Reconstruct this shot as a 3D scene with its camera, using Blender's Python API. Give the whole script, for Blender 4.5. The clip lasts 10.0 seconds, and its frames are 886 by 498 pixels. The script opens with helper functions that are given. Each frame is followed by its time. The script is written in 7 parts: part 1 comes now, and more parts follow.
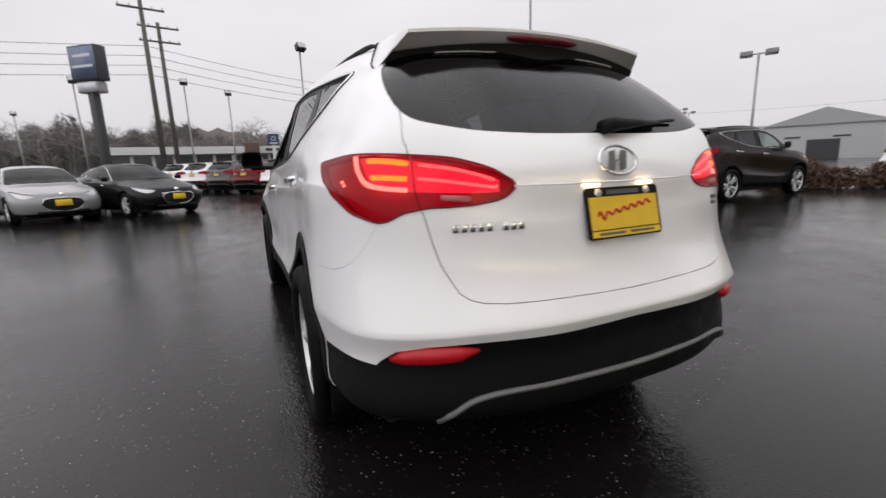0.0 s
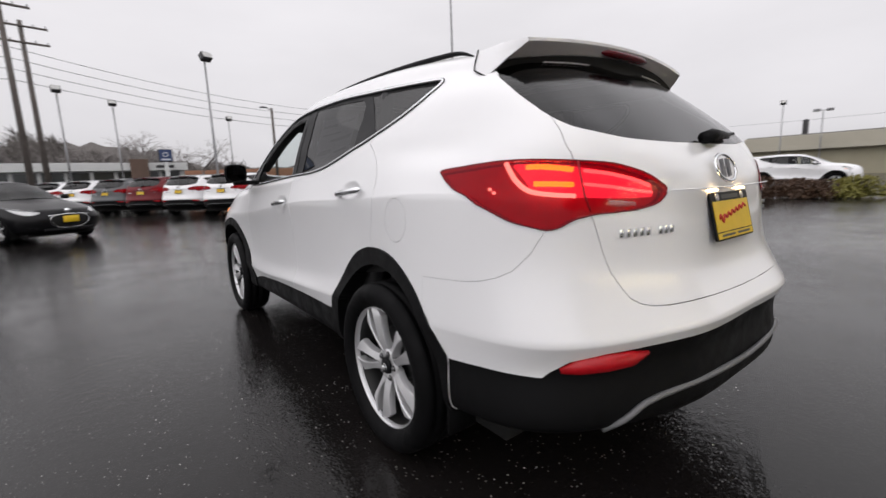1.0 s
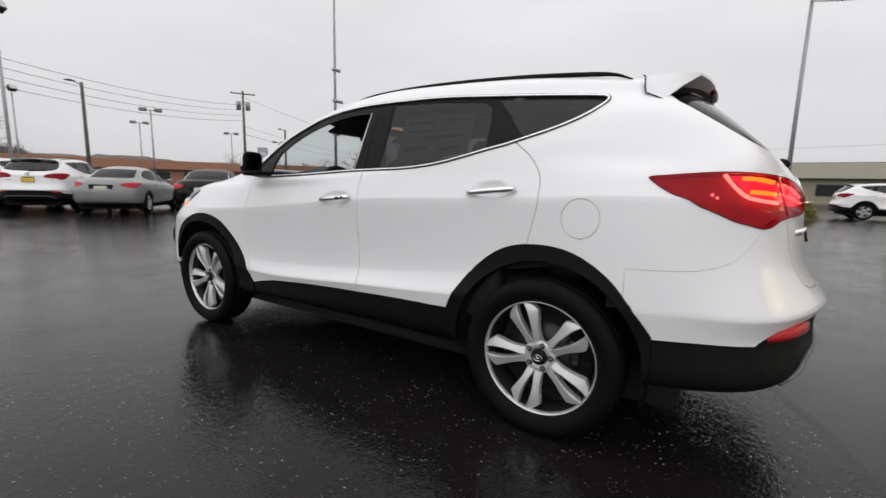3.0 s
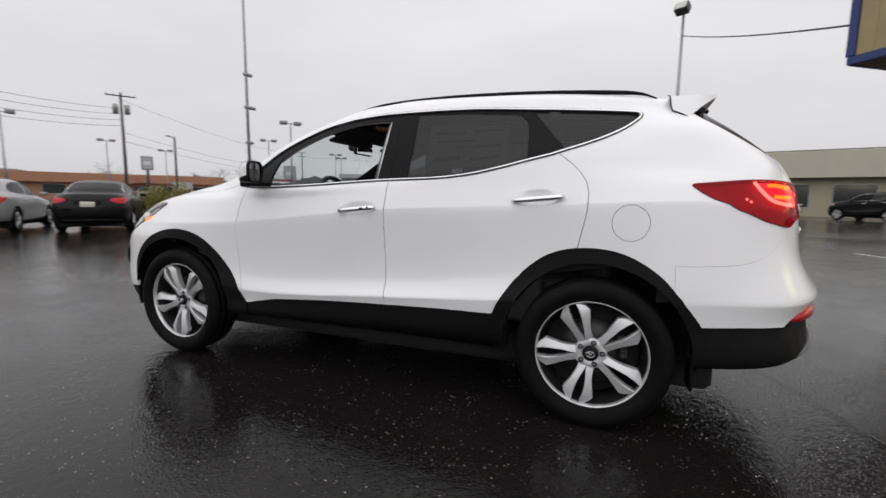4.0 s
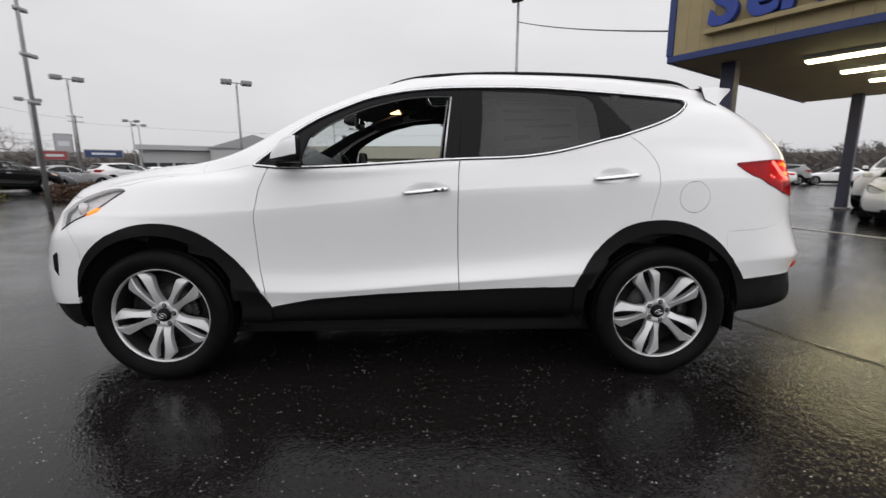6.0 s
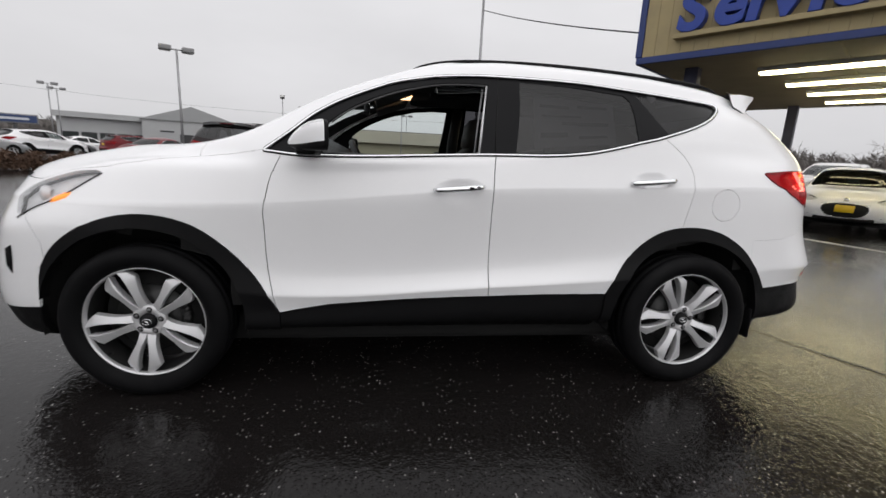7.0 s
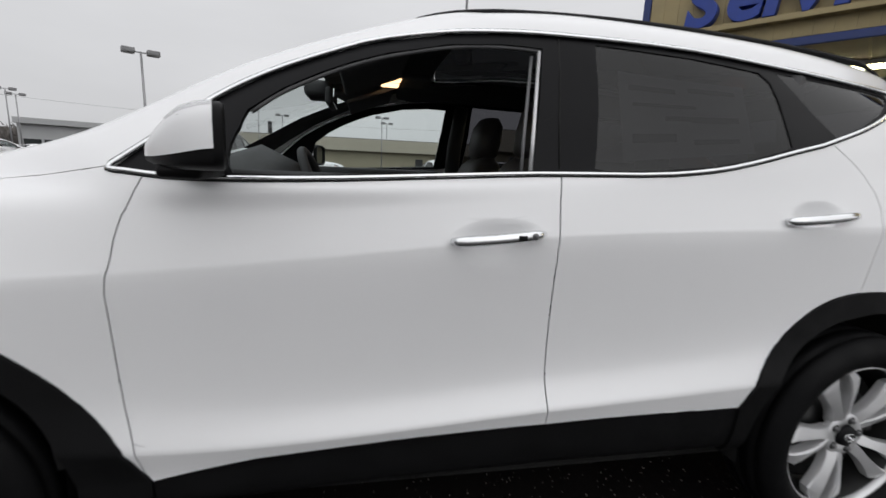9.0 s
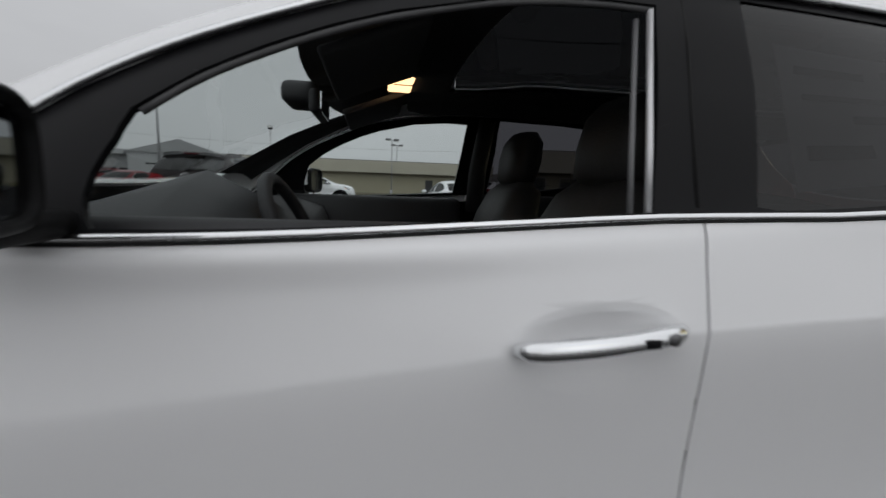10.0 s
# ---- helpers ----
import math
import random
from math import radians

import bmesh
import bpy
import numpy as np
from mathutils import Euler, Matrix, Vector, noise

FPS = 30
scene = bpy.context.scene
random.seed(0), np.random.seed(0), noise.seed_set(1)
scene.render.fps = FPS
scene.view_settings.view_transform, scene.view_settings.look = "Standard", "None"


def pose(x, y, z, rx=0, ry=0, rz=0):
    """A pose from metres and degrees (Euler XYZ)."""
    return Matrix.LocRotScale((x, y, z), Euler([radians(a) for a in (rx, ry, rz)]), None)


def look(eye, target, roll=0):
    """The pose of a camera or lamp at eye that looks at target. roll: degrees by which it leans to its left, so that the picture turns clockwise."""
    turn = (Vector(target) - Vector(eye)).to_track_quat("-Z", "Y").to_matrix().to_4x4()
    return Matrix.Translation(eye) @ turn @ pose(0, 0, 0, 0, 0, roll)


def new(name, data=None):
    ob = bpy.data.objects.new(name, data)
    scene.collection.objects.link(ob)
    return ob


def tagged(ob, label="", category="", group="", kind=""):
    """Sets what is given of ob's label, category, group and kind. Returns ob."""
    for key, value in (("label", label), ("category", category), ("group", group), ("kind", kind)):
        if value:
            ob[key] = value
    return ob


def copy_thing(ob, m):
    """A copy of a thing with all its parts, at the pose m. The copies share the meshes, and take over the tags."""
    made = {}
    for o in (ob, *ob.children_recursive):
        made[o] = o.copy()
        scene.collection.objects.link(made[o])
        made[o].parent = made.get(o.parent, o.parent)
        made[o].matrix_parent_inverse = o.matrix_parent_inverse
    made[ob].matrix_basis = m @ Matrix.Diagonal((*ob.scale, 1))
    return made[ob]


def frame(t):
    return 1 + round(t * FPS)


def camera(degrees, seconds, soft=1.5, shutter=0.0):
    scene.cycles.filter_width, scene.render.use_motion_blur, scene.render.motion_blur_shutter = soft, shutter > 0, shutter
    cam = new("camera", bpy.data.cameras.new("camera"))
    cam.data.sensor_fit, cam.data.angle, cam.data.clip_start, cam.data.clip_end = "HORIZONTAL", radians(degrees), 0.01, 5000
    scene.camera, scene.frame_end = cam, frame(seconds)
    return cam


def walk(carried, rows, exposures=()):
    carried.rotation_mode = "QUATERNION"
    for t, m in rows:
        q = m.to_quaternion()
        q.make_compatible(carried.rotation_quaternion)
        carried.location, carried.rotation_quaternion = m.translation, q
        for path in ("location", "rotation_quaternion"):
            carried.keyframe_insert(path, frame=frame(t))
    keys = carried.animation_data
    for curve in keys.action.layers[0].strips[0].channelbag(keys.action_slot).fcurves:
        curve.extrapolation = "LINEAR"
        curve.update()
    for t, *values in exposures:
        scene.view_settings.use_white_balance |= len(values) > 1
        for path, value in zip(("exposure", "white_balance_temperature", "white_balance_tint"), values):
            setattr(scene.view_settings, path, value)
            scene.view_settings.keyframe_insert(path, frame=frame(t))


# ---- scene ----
cam = camera(91.8, 10.0, shutter=0.5)
PATH = [
    (0, (-1.107, -1.956, 1.151), (-0.285, -0.175, 0.761), -1.9),
    (0.5, (-1.396, -1.722, 1.146), (-0.408, -0.025, 0.766), -0.9),
    (1, (-1.709, -1.543, 1.143), (-0.53, 0.039, 0.817), -2.1),
    (1.5, (-1.964, -1.356, 1.13), (-0.631, 0.098, 0.804), 0.1),
    (2, (-2.199, -1.1, 1.137), (-0.771, 0.262, 0.81), 0.8),
    (2.5, (-2.468, -0.877, 1.13), (-0.889, 0.313, 0.834), -0.1),
    (3, (-2.666, -0.625, 1.116), (-1.003, 0.446, 0.821), 1.4),
    (4.5, (-3.074, 0.296, 1.097), (-1.152, 0.794, 0.85), 1.9),
    (5, (-3.106, 0.629, 1.113), (-1.156, 0.965, 0.824), 4.9),
    (5.5, (-3.165, 0.945, 1.116), (-1.195, 1.076, 0.794), 2.1),
    (7, (-2.91, 1.649, 1.16), (-0.974, 1.36, 0.748), 2.9),
    (7.5, (-2.726, 1.674, 1.161), (-0.799, 1.329, 0.753), 5.1),
    (8, (-2.456, 1.615, 1.175), (-0.518, 1.325, 0.773), 5.5),
    (8.5, (-2.15, 1.628, 1.186), (-0.213, 1.276, 0.835), 3.7),
    (9, (-1.917, 1.622, 1.193), (0.012, 1.249, 0.818), 2.7),
    (9.5, (-1.662, 1.555, 1.213), (0.296, 1.325, 0.879), 4.8),
    (10, (-1.405, 1.589, 1.22), (0.548, 1.263, 0.934), 2.1),
]
EXPOSURES = [(0, -0.02, 6500, 14.5), (1.5, -0.04, 6490, 13.5), (3, -0.1, 6490, 12), (7, -0.12, 6480, 11.5), (8.5, -0.12, 6440, 10.5), (9, -0.25, 6420, 10), (9.5, -0.45, 6400, 10), (10, -0.65, 6330, 9.5)]
walk(cam, [(t, look(eye, target, roll)) for t, eye, target, roll in PATH], EXPOSURES)


# ---- sky and light: a closed cloud deck with a soft sun behind it ----
def overcast():
    w = bpy.data.worlds.new("overcast_sky")
    scene.world = w
    w.use_nodes = True
    nt = w.node_tree
    bg = nt.nodes["Background"]
    sky = nt.nodes.new("ShaderNodeTexSky")
    sky.sky_type, sky.sun_disc = "NISHITA", False
    sky.sun_elevation, sky.sun_rotation = radians(40), radians(254)
    sky.air_density, sky.dust_density = 1.0, 4.0
    grey = nt.nodes.new("ShaderNodeHueSaturation")
    grey.inputs["Saturation"].default_value = 0.10
    grey.inputs["Value"].default_value = 0.12
    nt.links.new(sky.outputs["Color"], grey.inputs["Color"])
    # cloud deck, brighter overhead than at the horizon, with faint billows
    tc = nt.nodes.new("ShaderNodeTexCoord")
    sep = nt.nodes.new("ShaderNodeSeparateXYZ")
    nt.links.new(tc.outputs["Generated"], sep.inputs["Vector"])
    ramp = nt.nodes.new("ShaderNodeMapRange")
    ramp.inputs["From Min"].default_value, ramp.inputs["From Max"].default_value = 0.0, 0.55
    ramp.inputs["To Min"].default_value, ramp.inputs["To Max"].default_value = 0.76, 1.02
    nt.links.new(sep.outputs["Z"], ramp.inputs["Value"])
    high = nt.nodes.new("ShaderNodeMapRange")
    high.inputs["From Min"].default_value, high.inputs["From Max"].default_value = 0.45, 1.0
    high.inputs["To Min"].default_value, high.inputs["To Max"].default_value = 0.0, 0.28
    nt.links.new(sep.outputs["Z"], high.inputs["Value"])
    deck = nt.nodes.new("ShaderNodeMath")
    deck.operation = "ADD"
    nt.links.new(ramp.outputs["Result"], deck.inputs[0])
    nt.links.new(high.outputs["Result"], deck.inputs[1])
    nz = nt.nodes.new("ShaderNodeTexNoise")
    nz.inputs["Scale"].default_value, nz.inputs["Detail"].default_value = 2.2, 5
    st = nt.nodes.new("ShaderNodeMapping")
    st.inputs["Scale"].default_value = (1, 1, 3)
    nt.links.new(tc.outputs["Generated"], st.inputs["Vector"])
    nt.links.new(st.outputs["Vector"], nz.inputs["Vector"])
    nr = nt.nodes.new("ShaderNodeMapRange")
    nr.inputs["From Min"].default_value, nr.inputs["From Max"].default_value = 0.3, 0.7
    nr.inputs["To Min"].default_value, nr.inputs["To Max"].default_value = 0.94, 1.05
    nt.links.new(nz.outputs["Fac"], nr.inputs["Value"])
    mul = nt.nodes.new("ShaderNodeMath")
    mul.operation = "MULTIPLY"
    nt.links.new(deck.outputs["Value"], mul.inputs[0])
    nt.links.new(nr.outputs["Result"], mul.inputs[1])
    col = nt.nodes.new("ShaderNodeCombineColor")
    for i, k in enumerate((0.985, 0.985, 1.0)):
        m = nt.nodes.new("ShaderNodeMath")
        m.operation = "MULTIPLY"
        m.inputs[1].default_value = k
        nt.links.new(mul.outputs["Value"], m.inputs[0])
        nt.links.new(m.outputs["Value"], col.inputs[i])
    mix = nt.nodes.new("ShaderNodeMix")
    mix.data_type = "RGBA"
    mix.inputs["Factor"].default_value = 0.9
    nt.links.new(grey.outputs["Color"], mix.inputs["A"])
    nt.links.new(col.outputs["Color"], mix.inputs["B"])
    nt.links.new(mix.outputs["Result"], bg.inputs["Color"])
    bg.inputs["Strength"].default_value = 1.0
    sun = bpy.data.lights.new("soft_sun", "SUN")
    sun.energy, sun.angle, sun.color = 0.95, radians(150), (1.0, 0.985, 0.96)
    ob = new("soft_sun", sun)
    ob.matrix_basis = look((-28, -8, 24), (0, 0, 0))


overcast()


# ---- materials ----
def mat(name, color=(0.5, 0.5, 0.5), rough=0.5, metal=0.0, coat=0.0, bump=0.0, scale=40.0, vary=0.0, vary_scale=6.0, spec=0.5, emit=None, power=0.0, rough_vary=0.0, coat_rough=0.05, detail=6.0):
    """A surface with grain at two scales: broad changes of tone and gloss, and a fine relief."""
    m = bpy.data.materials.new(name)
    m.use_nodes = True
    nt = m.node_tree
    bs = nt.nodes["Principled BSDF"]
    bs.inputs["Base Color"].default_value = (*color, 1)
    bs.inputs["Roughness"].default_value = rough
    bs.inputs["Metallic"].default_value = metal
    bs.inputs["Coat Weight"].default_value = coat
    bs.inputs["Coat Roughness"].default_value = coat_rough
    bs.inputs["Specular IOR Level"].default_value = spec
    if emit:
        bs.inputs["Emission Color"].default_value = (*emit, 1)
        bs.inputs["Emission Strength"].default_value = power
    tc = nt.nodes.new("ShaderNodeTexCoord")
    if vary > 0 or rough_vary > 0:
        nz = nt.nodes.new("ShaderNodeTexNoise")
        nz.inputs["Scale"].default_value = vary_scale
        nz.inputs["Detail"].default_value = detail
        nt.links.new(tc.outputs["Object"], nz.inputs["Vector"])
    if vary > 0:
        mx = nt.nodes.new("ShaderNodeMix")
        mx.data_type = "RGBA"
        mx.inputs["A"].default_value = (*[c * (1 - vary) for c in color], 1)
        mx.inputs["B"].default_value = (*[min(1, c * (1 + vary)) for c in color], 1)
        nt.links.new(nz.outputs["Fac"], mx.inputs["Factor"])
        nt.links.new(mx.outputs["Result"], bs.inputs["Base Color"])
    if rough_vary > 0:
        mr = nt.nodes.new("ShaderNodeMapRange")
        mr.inputs["From Min"].default_value, mr.inputs["From Max"].default_value = 0.3, 0.7
        mr.inputs["To Min"].default_value, mr.inputs["To Max"].default_value = max(0.02, rough - rough_vary), min(1, rough + rough_vary)
        nt.links.new(nz.outputs["Fac"], mr.inputs["Value"])
        nt.links.new(mr.outputs["Result"], bs.inputs["Roughness"])
    if bump > 0:
        nb = nt.nodes.new("ShaderNodeTexNoise")
        nb.inputs["Scale"].default_value = scale
        nb.inputs["Detail"].default_value = 3
        nt.links.new(tc.outputs["Object"], nb.inputs["Vector"])
        bp = nt.nodes.new("ShaderNodeBump")
        bp.inputs["Strength"].default_value = bump
        bp.inputs["Distance"].default_value = 0.004
        nt.links.new(nb.outputs["Fac"], bp.inputs["Height"])
        nt.links.new(bp.outputs["Normal"], bs.inputs["Normal"])
    return m


def glass(name, tint, gloss=0.9, rough=0.02):
    """A thin pane: the view through it is tinted, and its gloss grows at grazing angles."""
    m = bpy.data.materials.new(name)
    m.use_nodes = True
    nt = m.node_tree
    nt.nodes.remove(nt.nodes["Principled BSDF"])
    tr = nt.nodes.new("ShaderNodeBsdfTransparent")
    tr.inputs["Color"].default_value = (*tint, 1)
    gl = nt.nodes.new("ShaderNodeBsdfGlossy")
    gl.inputs["Roughness"].default_value = rough
    gl.inputs["Color"].default_value = (gloss, gloss, gloss, 1)
    lw = nt.nodes.new("ShaderNodeLayerWeight")
    lw.inputs["Blend"].default_value = 0.5
    pw = nt.nodes.new("ShaderNodeMath")
    pw.operation = "POWER"
    pw.inputs[1].default_value = 5
    nt.links.new(lw.outputs["Facing"], pw.inputs[0])
    fr = nt.nodes.new("ShaderNodeMath")
    fr.operation = "MULTIPLY_ADD"
    fr.inputs[1].default_value, fr.inputs[2].default_value = 0.93, 0.05
    nt.links.new(pw.outputs["Value"], fr.inputs[0])
    mx = nt.nodes.new("ShaderNodeMixShader")
    nt.links.new(fr.outputs["Value"], mx.inputs["Fac"])
    nt.links.new(tr.outputs["BSDF"], mx.inputs[1])
    nt.links.new(gl.outputs["BSDF"], mx.inputs[2])
    nt.links.new(mx.outputs["Shader"], nt.nodes["Material Output"].inputs["Surface"])
    return m


def paint(name, color, rough=0.32, beads=0.10, spec=0.5, coat=1.0):
    """Car paint under clear coat, wet with fine rain."""
    m = mat(name, color, rough=rough, coat=coat, coat_rough=0.09, vary=0.025, vary_scale=2.5, spec=spec)
    nt = m.node_tree
    bs = nt.nodes["Principled BSDF"]
    tc = nt.nodes["Texture Coordinate"]
    vo = nt.nodes.new("ShaderNodeTexVoronoi")
    vo.inputs["Scale"].default_value = 190
    nt.links.new(tc.outputs["Object"], vo.inputs["Vector"])
    rp = nt.nodes.new("ShaderNodeMapRange")
    rp.inputs["From Min"].default_value, rp.inputs["From Max"].default_value = 0.32, 0.05
    rp.inputs["To Min"].default_value, rp.inputs["To Max"].default_value = 0, 1
    nt.links.new(vo.outputs["Distance"], rp.inputs["Value"])
    bp = nt.nodes.new("ShaderNodeBump")
    bp.inputs["Strength"].default_value, bp.inputs["Distance"].default_value = beads, 0.002
    nt.links.new(rp.outputs["Result"], bp.inputs["Height"])
    nt.links.new(bp.outputs["Normal"], bs.inputs["Coat Normal"])
    return m


def lens_red(name, tint, share):
    """Red lamp plastic: part clear, part coloured, glossy."""
    m = bpy.data.materials.new(name)
    m.use_nodes = True
    nt = m.node_tree
    bs = nt.nodes["Principled BSDF"]
    bs.inputs["Base Color"].default_value = (*tint, 1)
    bs.inputs["Roughness"].default_value = 0.06
    bs.inputs["Specular IOR Level"].default_value = 0.22
    tr = nt.nodes.new("ShaderNodeBsdfTransparent")
    tr.inputs["Color"].default_value = (1.0, 0.34, 0.30, 1) if tint[0] > 2 * tint[1] else (0.95, 0.95, 0.95, 1)
    mx = nt.nodes.new("ShaderNodeMixShader")
    mx.inputs["Fac"].default_value = share
    nt.links.new(bs.outputs["BSDF"], mx.inputs[1])
    nt.links.new(tr.outputs["BSDF"], mx.inputs[2])
    nt.links.new(mx.outputs["Shader"], nt.nodes["Material Output"].inputs["Surface"])
    return m


WHITE = paint("white_pearl_paint", (0.83, 0.83, 0.84))
SILVER = paint("silver_paint", (0.24, 0.245, 0.25), rough=0.32, spec=0.3, coat=0.8)
BLACK = paint("black_paint", (0.006, 0.006, 0.007), rough=0.3, spec=0.05, coat=0.3)
MAROON = paint("dark_maroon_paint", (0.012, 0.006, 0.007), rough=0.3, spec=0.05, coat=0.35)
RED = paint("red_paint", (0.13, 0.006, 0.010), rough=0.3, spec=0.1, coat=0.35)
GREY = paint("grey_paint", (0.10, 0.105, 0.11), rough=0.3, spec=0.15, coat=0.5)
TRIM = mat("black_plastic", (0.0045, 0.0045, 0.005), rough=0.55, spec=0.15, bump=0.15, scale=600, vary=0.2, vary_scale=14, rough_vary=0.12)
GLOSS = mat("satin_black", (0.008, 0.008, 0.009), rough=0.4, spec=0.11, vary=0.15, rough_vary=0.06)
DARK = mat("inner_black", (0.006, 0.006, 0.006), rough=0.9, vary=0.2)
CHROME = mat("chrome", (0.78, 0.79, 0.80), rough=0.07, metal=1.0, rough_vary=0.04, vary_scale=30)
ALLOY = mat("silver_alloy", (0.62, 0.62, 0.63), rough=0.34, metal=0.45, coat=0.5, rough_vary=0.06, vary_scale=25, vary=0.05)
ALLOY_BRIGHT = mat("machined_alloy", (0.62, 0.62, 0.63), rough=0.36, metal=0.72, coat=0.2, rough_vary=0.08, vary_scale=25, vary=0.05)
ALLOY_DARK = mat("alloy_barrel", (0.16, 0.16, 0.165), rough=0.45, metal=0.7, vary=0.2, vary_scale=20)
RUBBER = mat("tyre_rubber", (0.0035, 0.0035, 0.004), rough=0.65, spec=0.12, bump=0.25, scale=150, vary=0.25, vary_scale=12, rough_vary=0.15)
# steel darkened to hold the shade inside the wheel
SHADED_STEEL = mat("shaded_wheel_steel", (0.05, 0.05, 0.05), rough=0.45, metal=0.8, vary=0.15, vary_scale=30)
PRIVACY = glass("privacy_glass", (0.075, 0.075, 0.082), gloss=0.75)
REAR_GLASS = glass("wet_privacy_glass", (0.10, 0.10, 0.11), rough=0.11)
SALOON_GLASS = glass("green_tinted_glass", (0.09, 0.125, 0.12), gloss=0.6)
CLEAR = glass("clear_glass", (0.80, 0.86, 0.85))
LENS = lens_red("red_lens", (0.36, 0.001, 0.008), 0.42)
LENS_CLEAR = lens_red("clear_lens", (0.75, 0.76, 0.78), 0.80)
REFLEX = mat("red_reflector", (0.46, 0.006, 0.012), rough=0.15, spec=0.25, coat=0.35, bump=0.3, scale=400, vary=0.25, vary_scale=60)
HOUSING_LIT = mat("lamp_housing_lit", (0.30, 0.003, 0.010), rough=0.3, vary=0.5, vary_scale=28, emit=(1.0, 0.012, 0.05), power=0.10)
HOUSING = mat("lamp_housing_red", (0.20, 0.003, 0.008), rough=0.3, vary=0.5, vary_scale=28)
HOUSING_CHROME = mat("lamp_housing_chrome", (0.72, 0.72, 0.73), rough=0.4, metal=0.35, vary=0.25, vary_scale=30)
SEAL = mat("grey_window_seal", (0.055, 0.055, 0.057), rough=0.6, vary=0.2, vary_scale=20)
SUNROOF = glass("dark_roof_glass", (0.010, 0.0105, 0.011), gloss=0.5)
LED_AMBER = mat("amber_light", (0.8, 0.3, 0.02), rough=0.3, emit=(1.0, 0.33, 0.03), power=7)
LED_RED = mat("red_light", (0.8, 0.05, 0.05), rough=0.3, emit=(1.0, 0.22, 0.24), power=4.5)
LED_GLOW = mat("red_light_panel", (0.5, 0.02, 0.04), rough=0.4, emit=(1.0, 0.07, 0.17), power=1.8, vary=0.2, vary_scale=60)
# white plastic with the shade under the spoiler put into its colour
UNDER = mat("shaded_white_plastic", (0.38, 0.38, 0.40), rough=0.5, vary=0.06, vary_scale=12)
SATIN = mat("satin_grey_plastic", (0.14, 0.14, 0.145), rough=0.45, vary=0.1, vary_scale=20, rough_vary=0.1)
HOUSING_DARK = mat("dark_red_lens", (0.10, 0.006, 0.012), rough=0.25, spec=0.2, coat=0.15, vary=0.3, vary_scale=40)
LED_RIM = mat("pale_light_guide", (0.8, 0.5, 0.45), rough=0.3, emit=(1.0, 0.62, 0.55), power=4.0)
DOME = mat("warm_dome_light", (0.9, 0.6, 0.35), rough=0.4, emit=(1.0, 0.60, 0.30), power=3.2)
PLATE_LAMP = mat("plate_light", (0.9, 0.8, 0.5), rough=0.4, emit=(1.0, 0.66, 0.30), power=9.0)
# CABIN and LINER lightened to paint in the glare over the dark interior
CABIN = mat("cabin_plastic", (0.028, 0.028, 0.030), rough=0.6, bump=0.2, scale=300, vary=0.2)
CLOTH = mat("dark_seat_leather", (0.03, 0.028, 0.027), rough=0.55, bump=0.3, scale=120, vary=0.2, vary_scale=9)
LINER = mat("dark_headliner", (0.10, 0.10, 0.103), rough=0.95, bump=0.2, scale=500, vary=0.1)
YELLOW = mat("yellow_plate", (0.72, 0.48, 0.015), rough=0.4, vary=0.12, vary_scale=20, bump=0.1, scale=80)
PALE_PLATE = mat("pale_plate", (0.55, 0.55, 0.48), rough=0.4, vary=0.12, vary_scale=20)
INK_RED = mat("red_ink", (0.5, 0.03, 0.02), rough=0.5, vary=0.1)
PAPER = mat("window_sticker_paper", (0.78, 0.78, 0.76), rough=0.7, vary=0.06, vary_scale=10)
INK = mat("grey_ink", (0.10, 0.10, 0.10), rough=0.7, vary=0.1)
# mirror silver darkened, a dark reflection painted into the door mirrors
DARK_MIRROR = mat("dark_reflection_mirror", (0.22, 0.225, 0.235), rough=0.04, metal=1.0, rough_vary=0.02)
MIRROR = mat("mirror_silver", (0.85, 0.86, 0.87), rough=0.02, metal=1.0, rough_vary=0.01)


# ---- building blocks ----
def part(name, bm, material, parent, label="", smooth=True):
    """Links a bmesh as ONE mesh object under a thing or a part."""
    me = bpy.data.meshes.new(name)
    bm.normal_update()
    for f in bm.faces:
        f.smooth = smooth
    lay = bm.verts.layers.float_vector.get("body_normal")
    sk = bm.faces.layers.int.get("skirt")
    normals = [f.normal.copy() if f[sk] else Vector(v[lay]) for f in bm.faces for v in (l.vert for l in f.loops)] if lay and sk else None
    normals = [tuple(n) for n in normals] if normals else None
    bm.to_mesh(me)
    bm.free()
    if normals:
        me.normals_split_custom_set(normals)
    for m in material if isinstance(material, (list, tuple)) else [material]:
        me.materials.append(m)
    ob = new(name, me)
    if parent is not None:
        ob.parent = parent
    if label:
        tagged(ob, label)
    return ob


def thing(name, x, y, z, turn=0.0, label="", category="", group="", kind=""):
    ob = new(name)
    ob.matrix_basis = pose(x, y, z, 0, 0, turn)
    return tagged(ob, label, category, group, kind)


def solid(name, bm, material, label="", category="", group="", kind="", at=None, smooth=False):
    ob = part(name, bm, material, None, smooth=smooth)
    if at is not None:
        ob.matrix_basis = at
    return tagged(ob, label, category, group, kind)


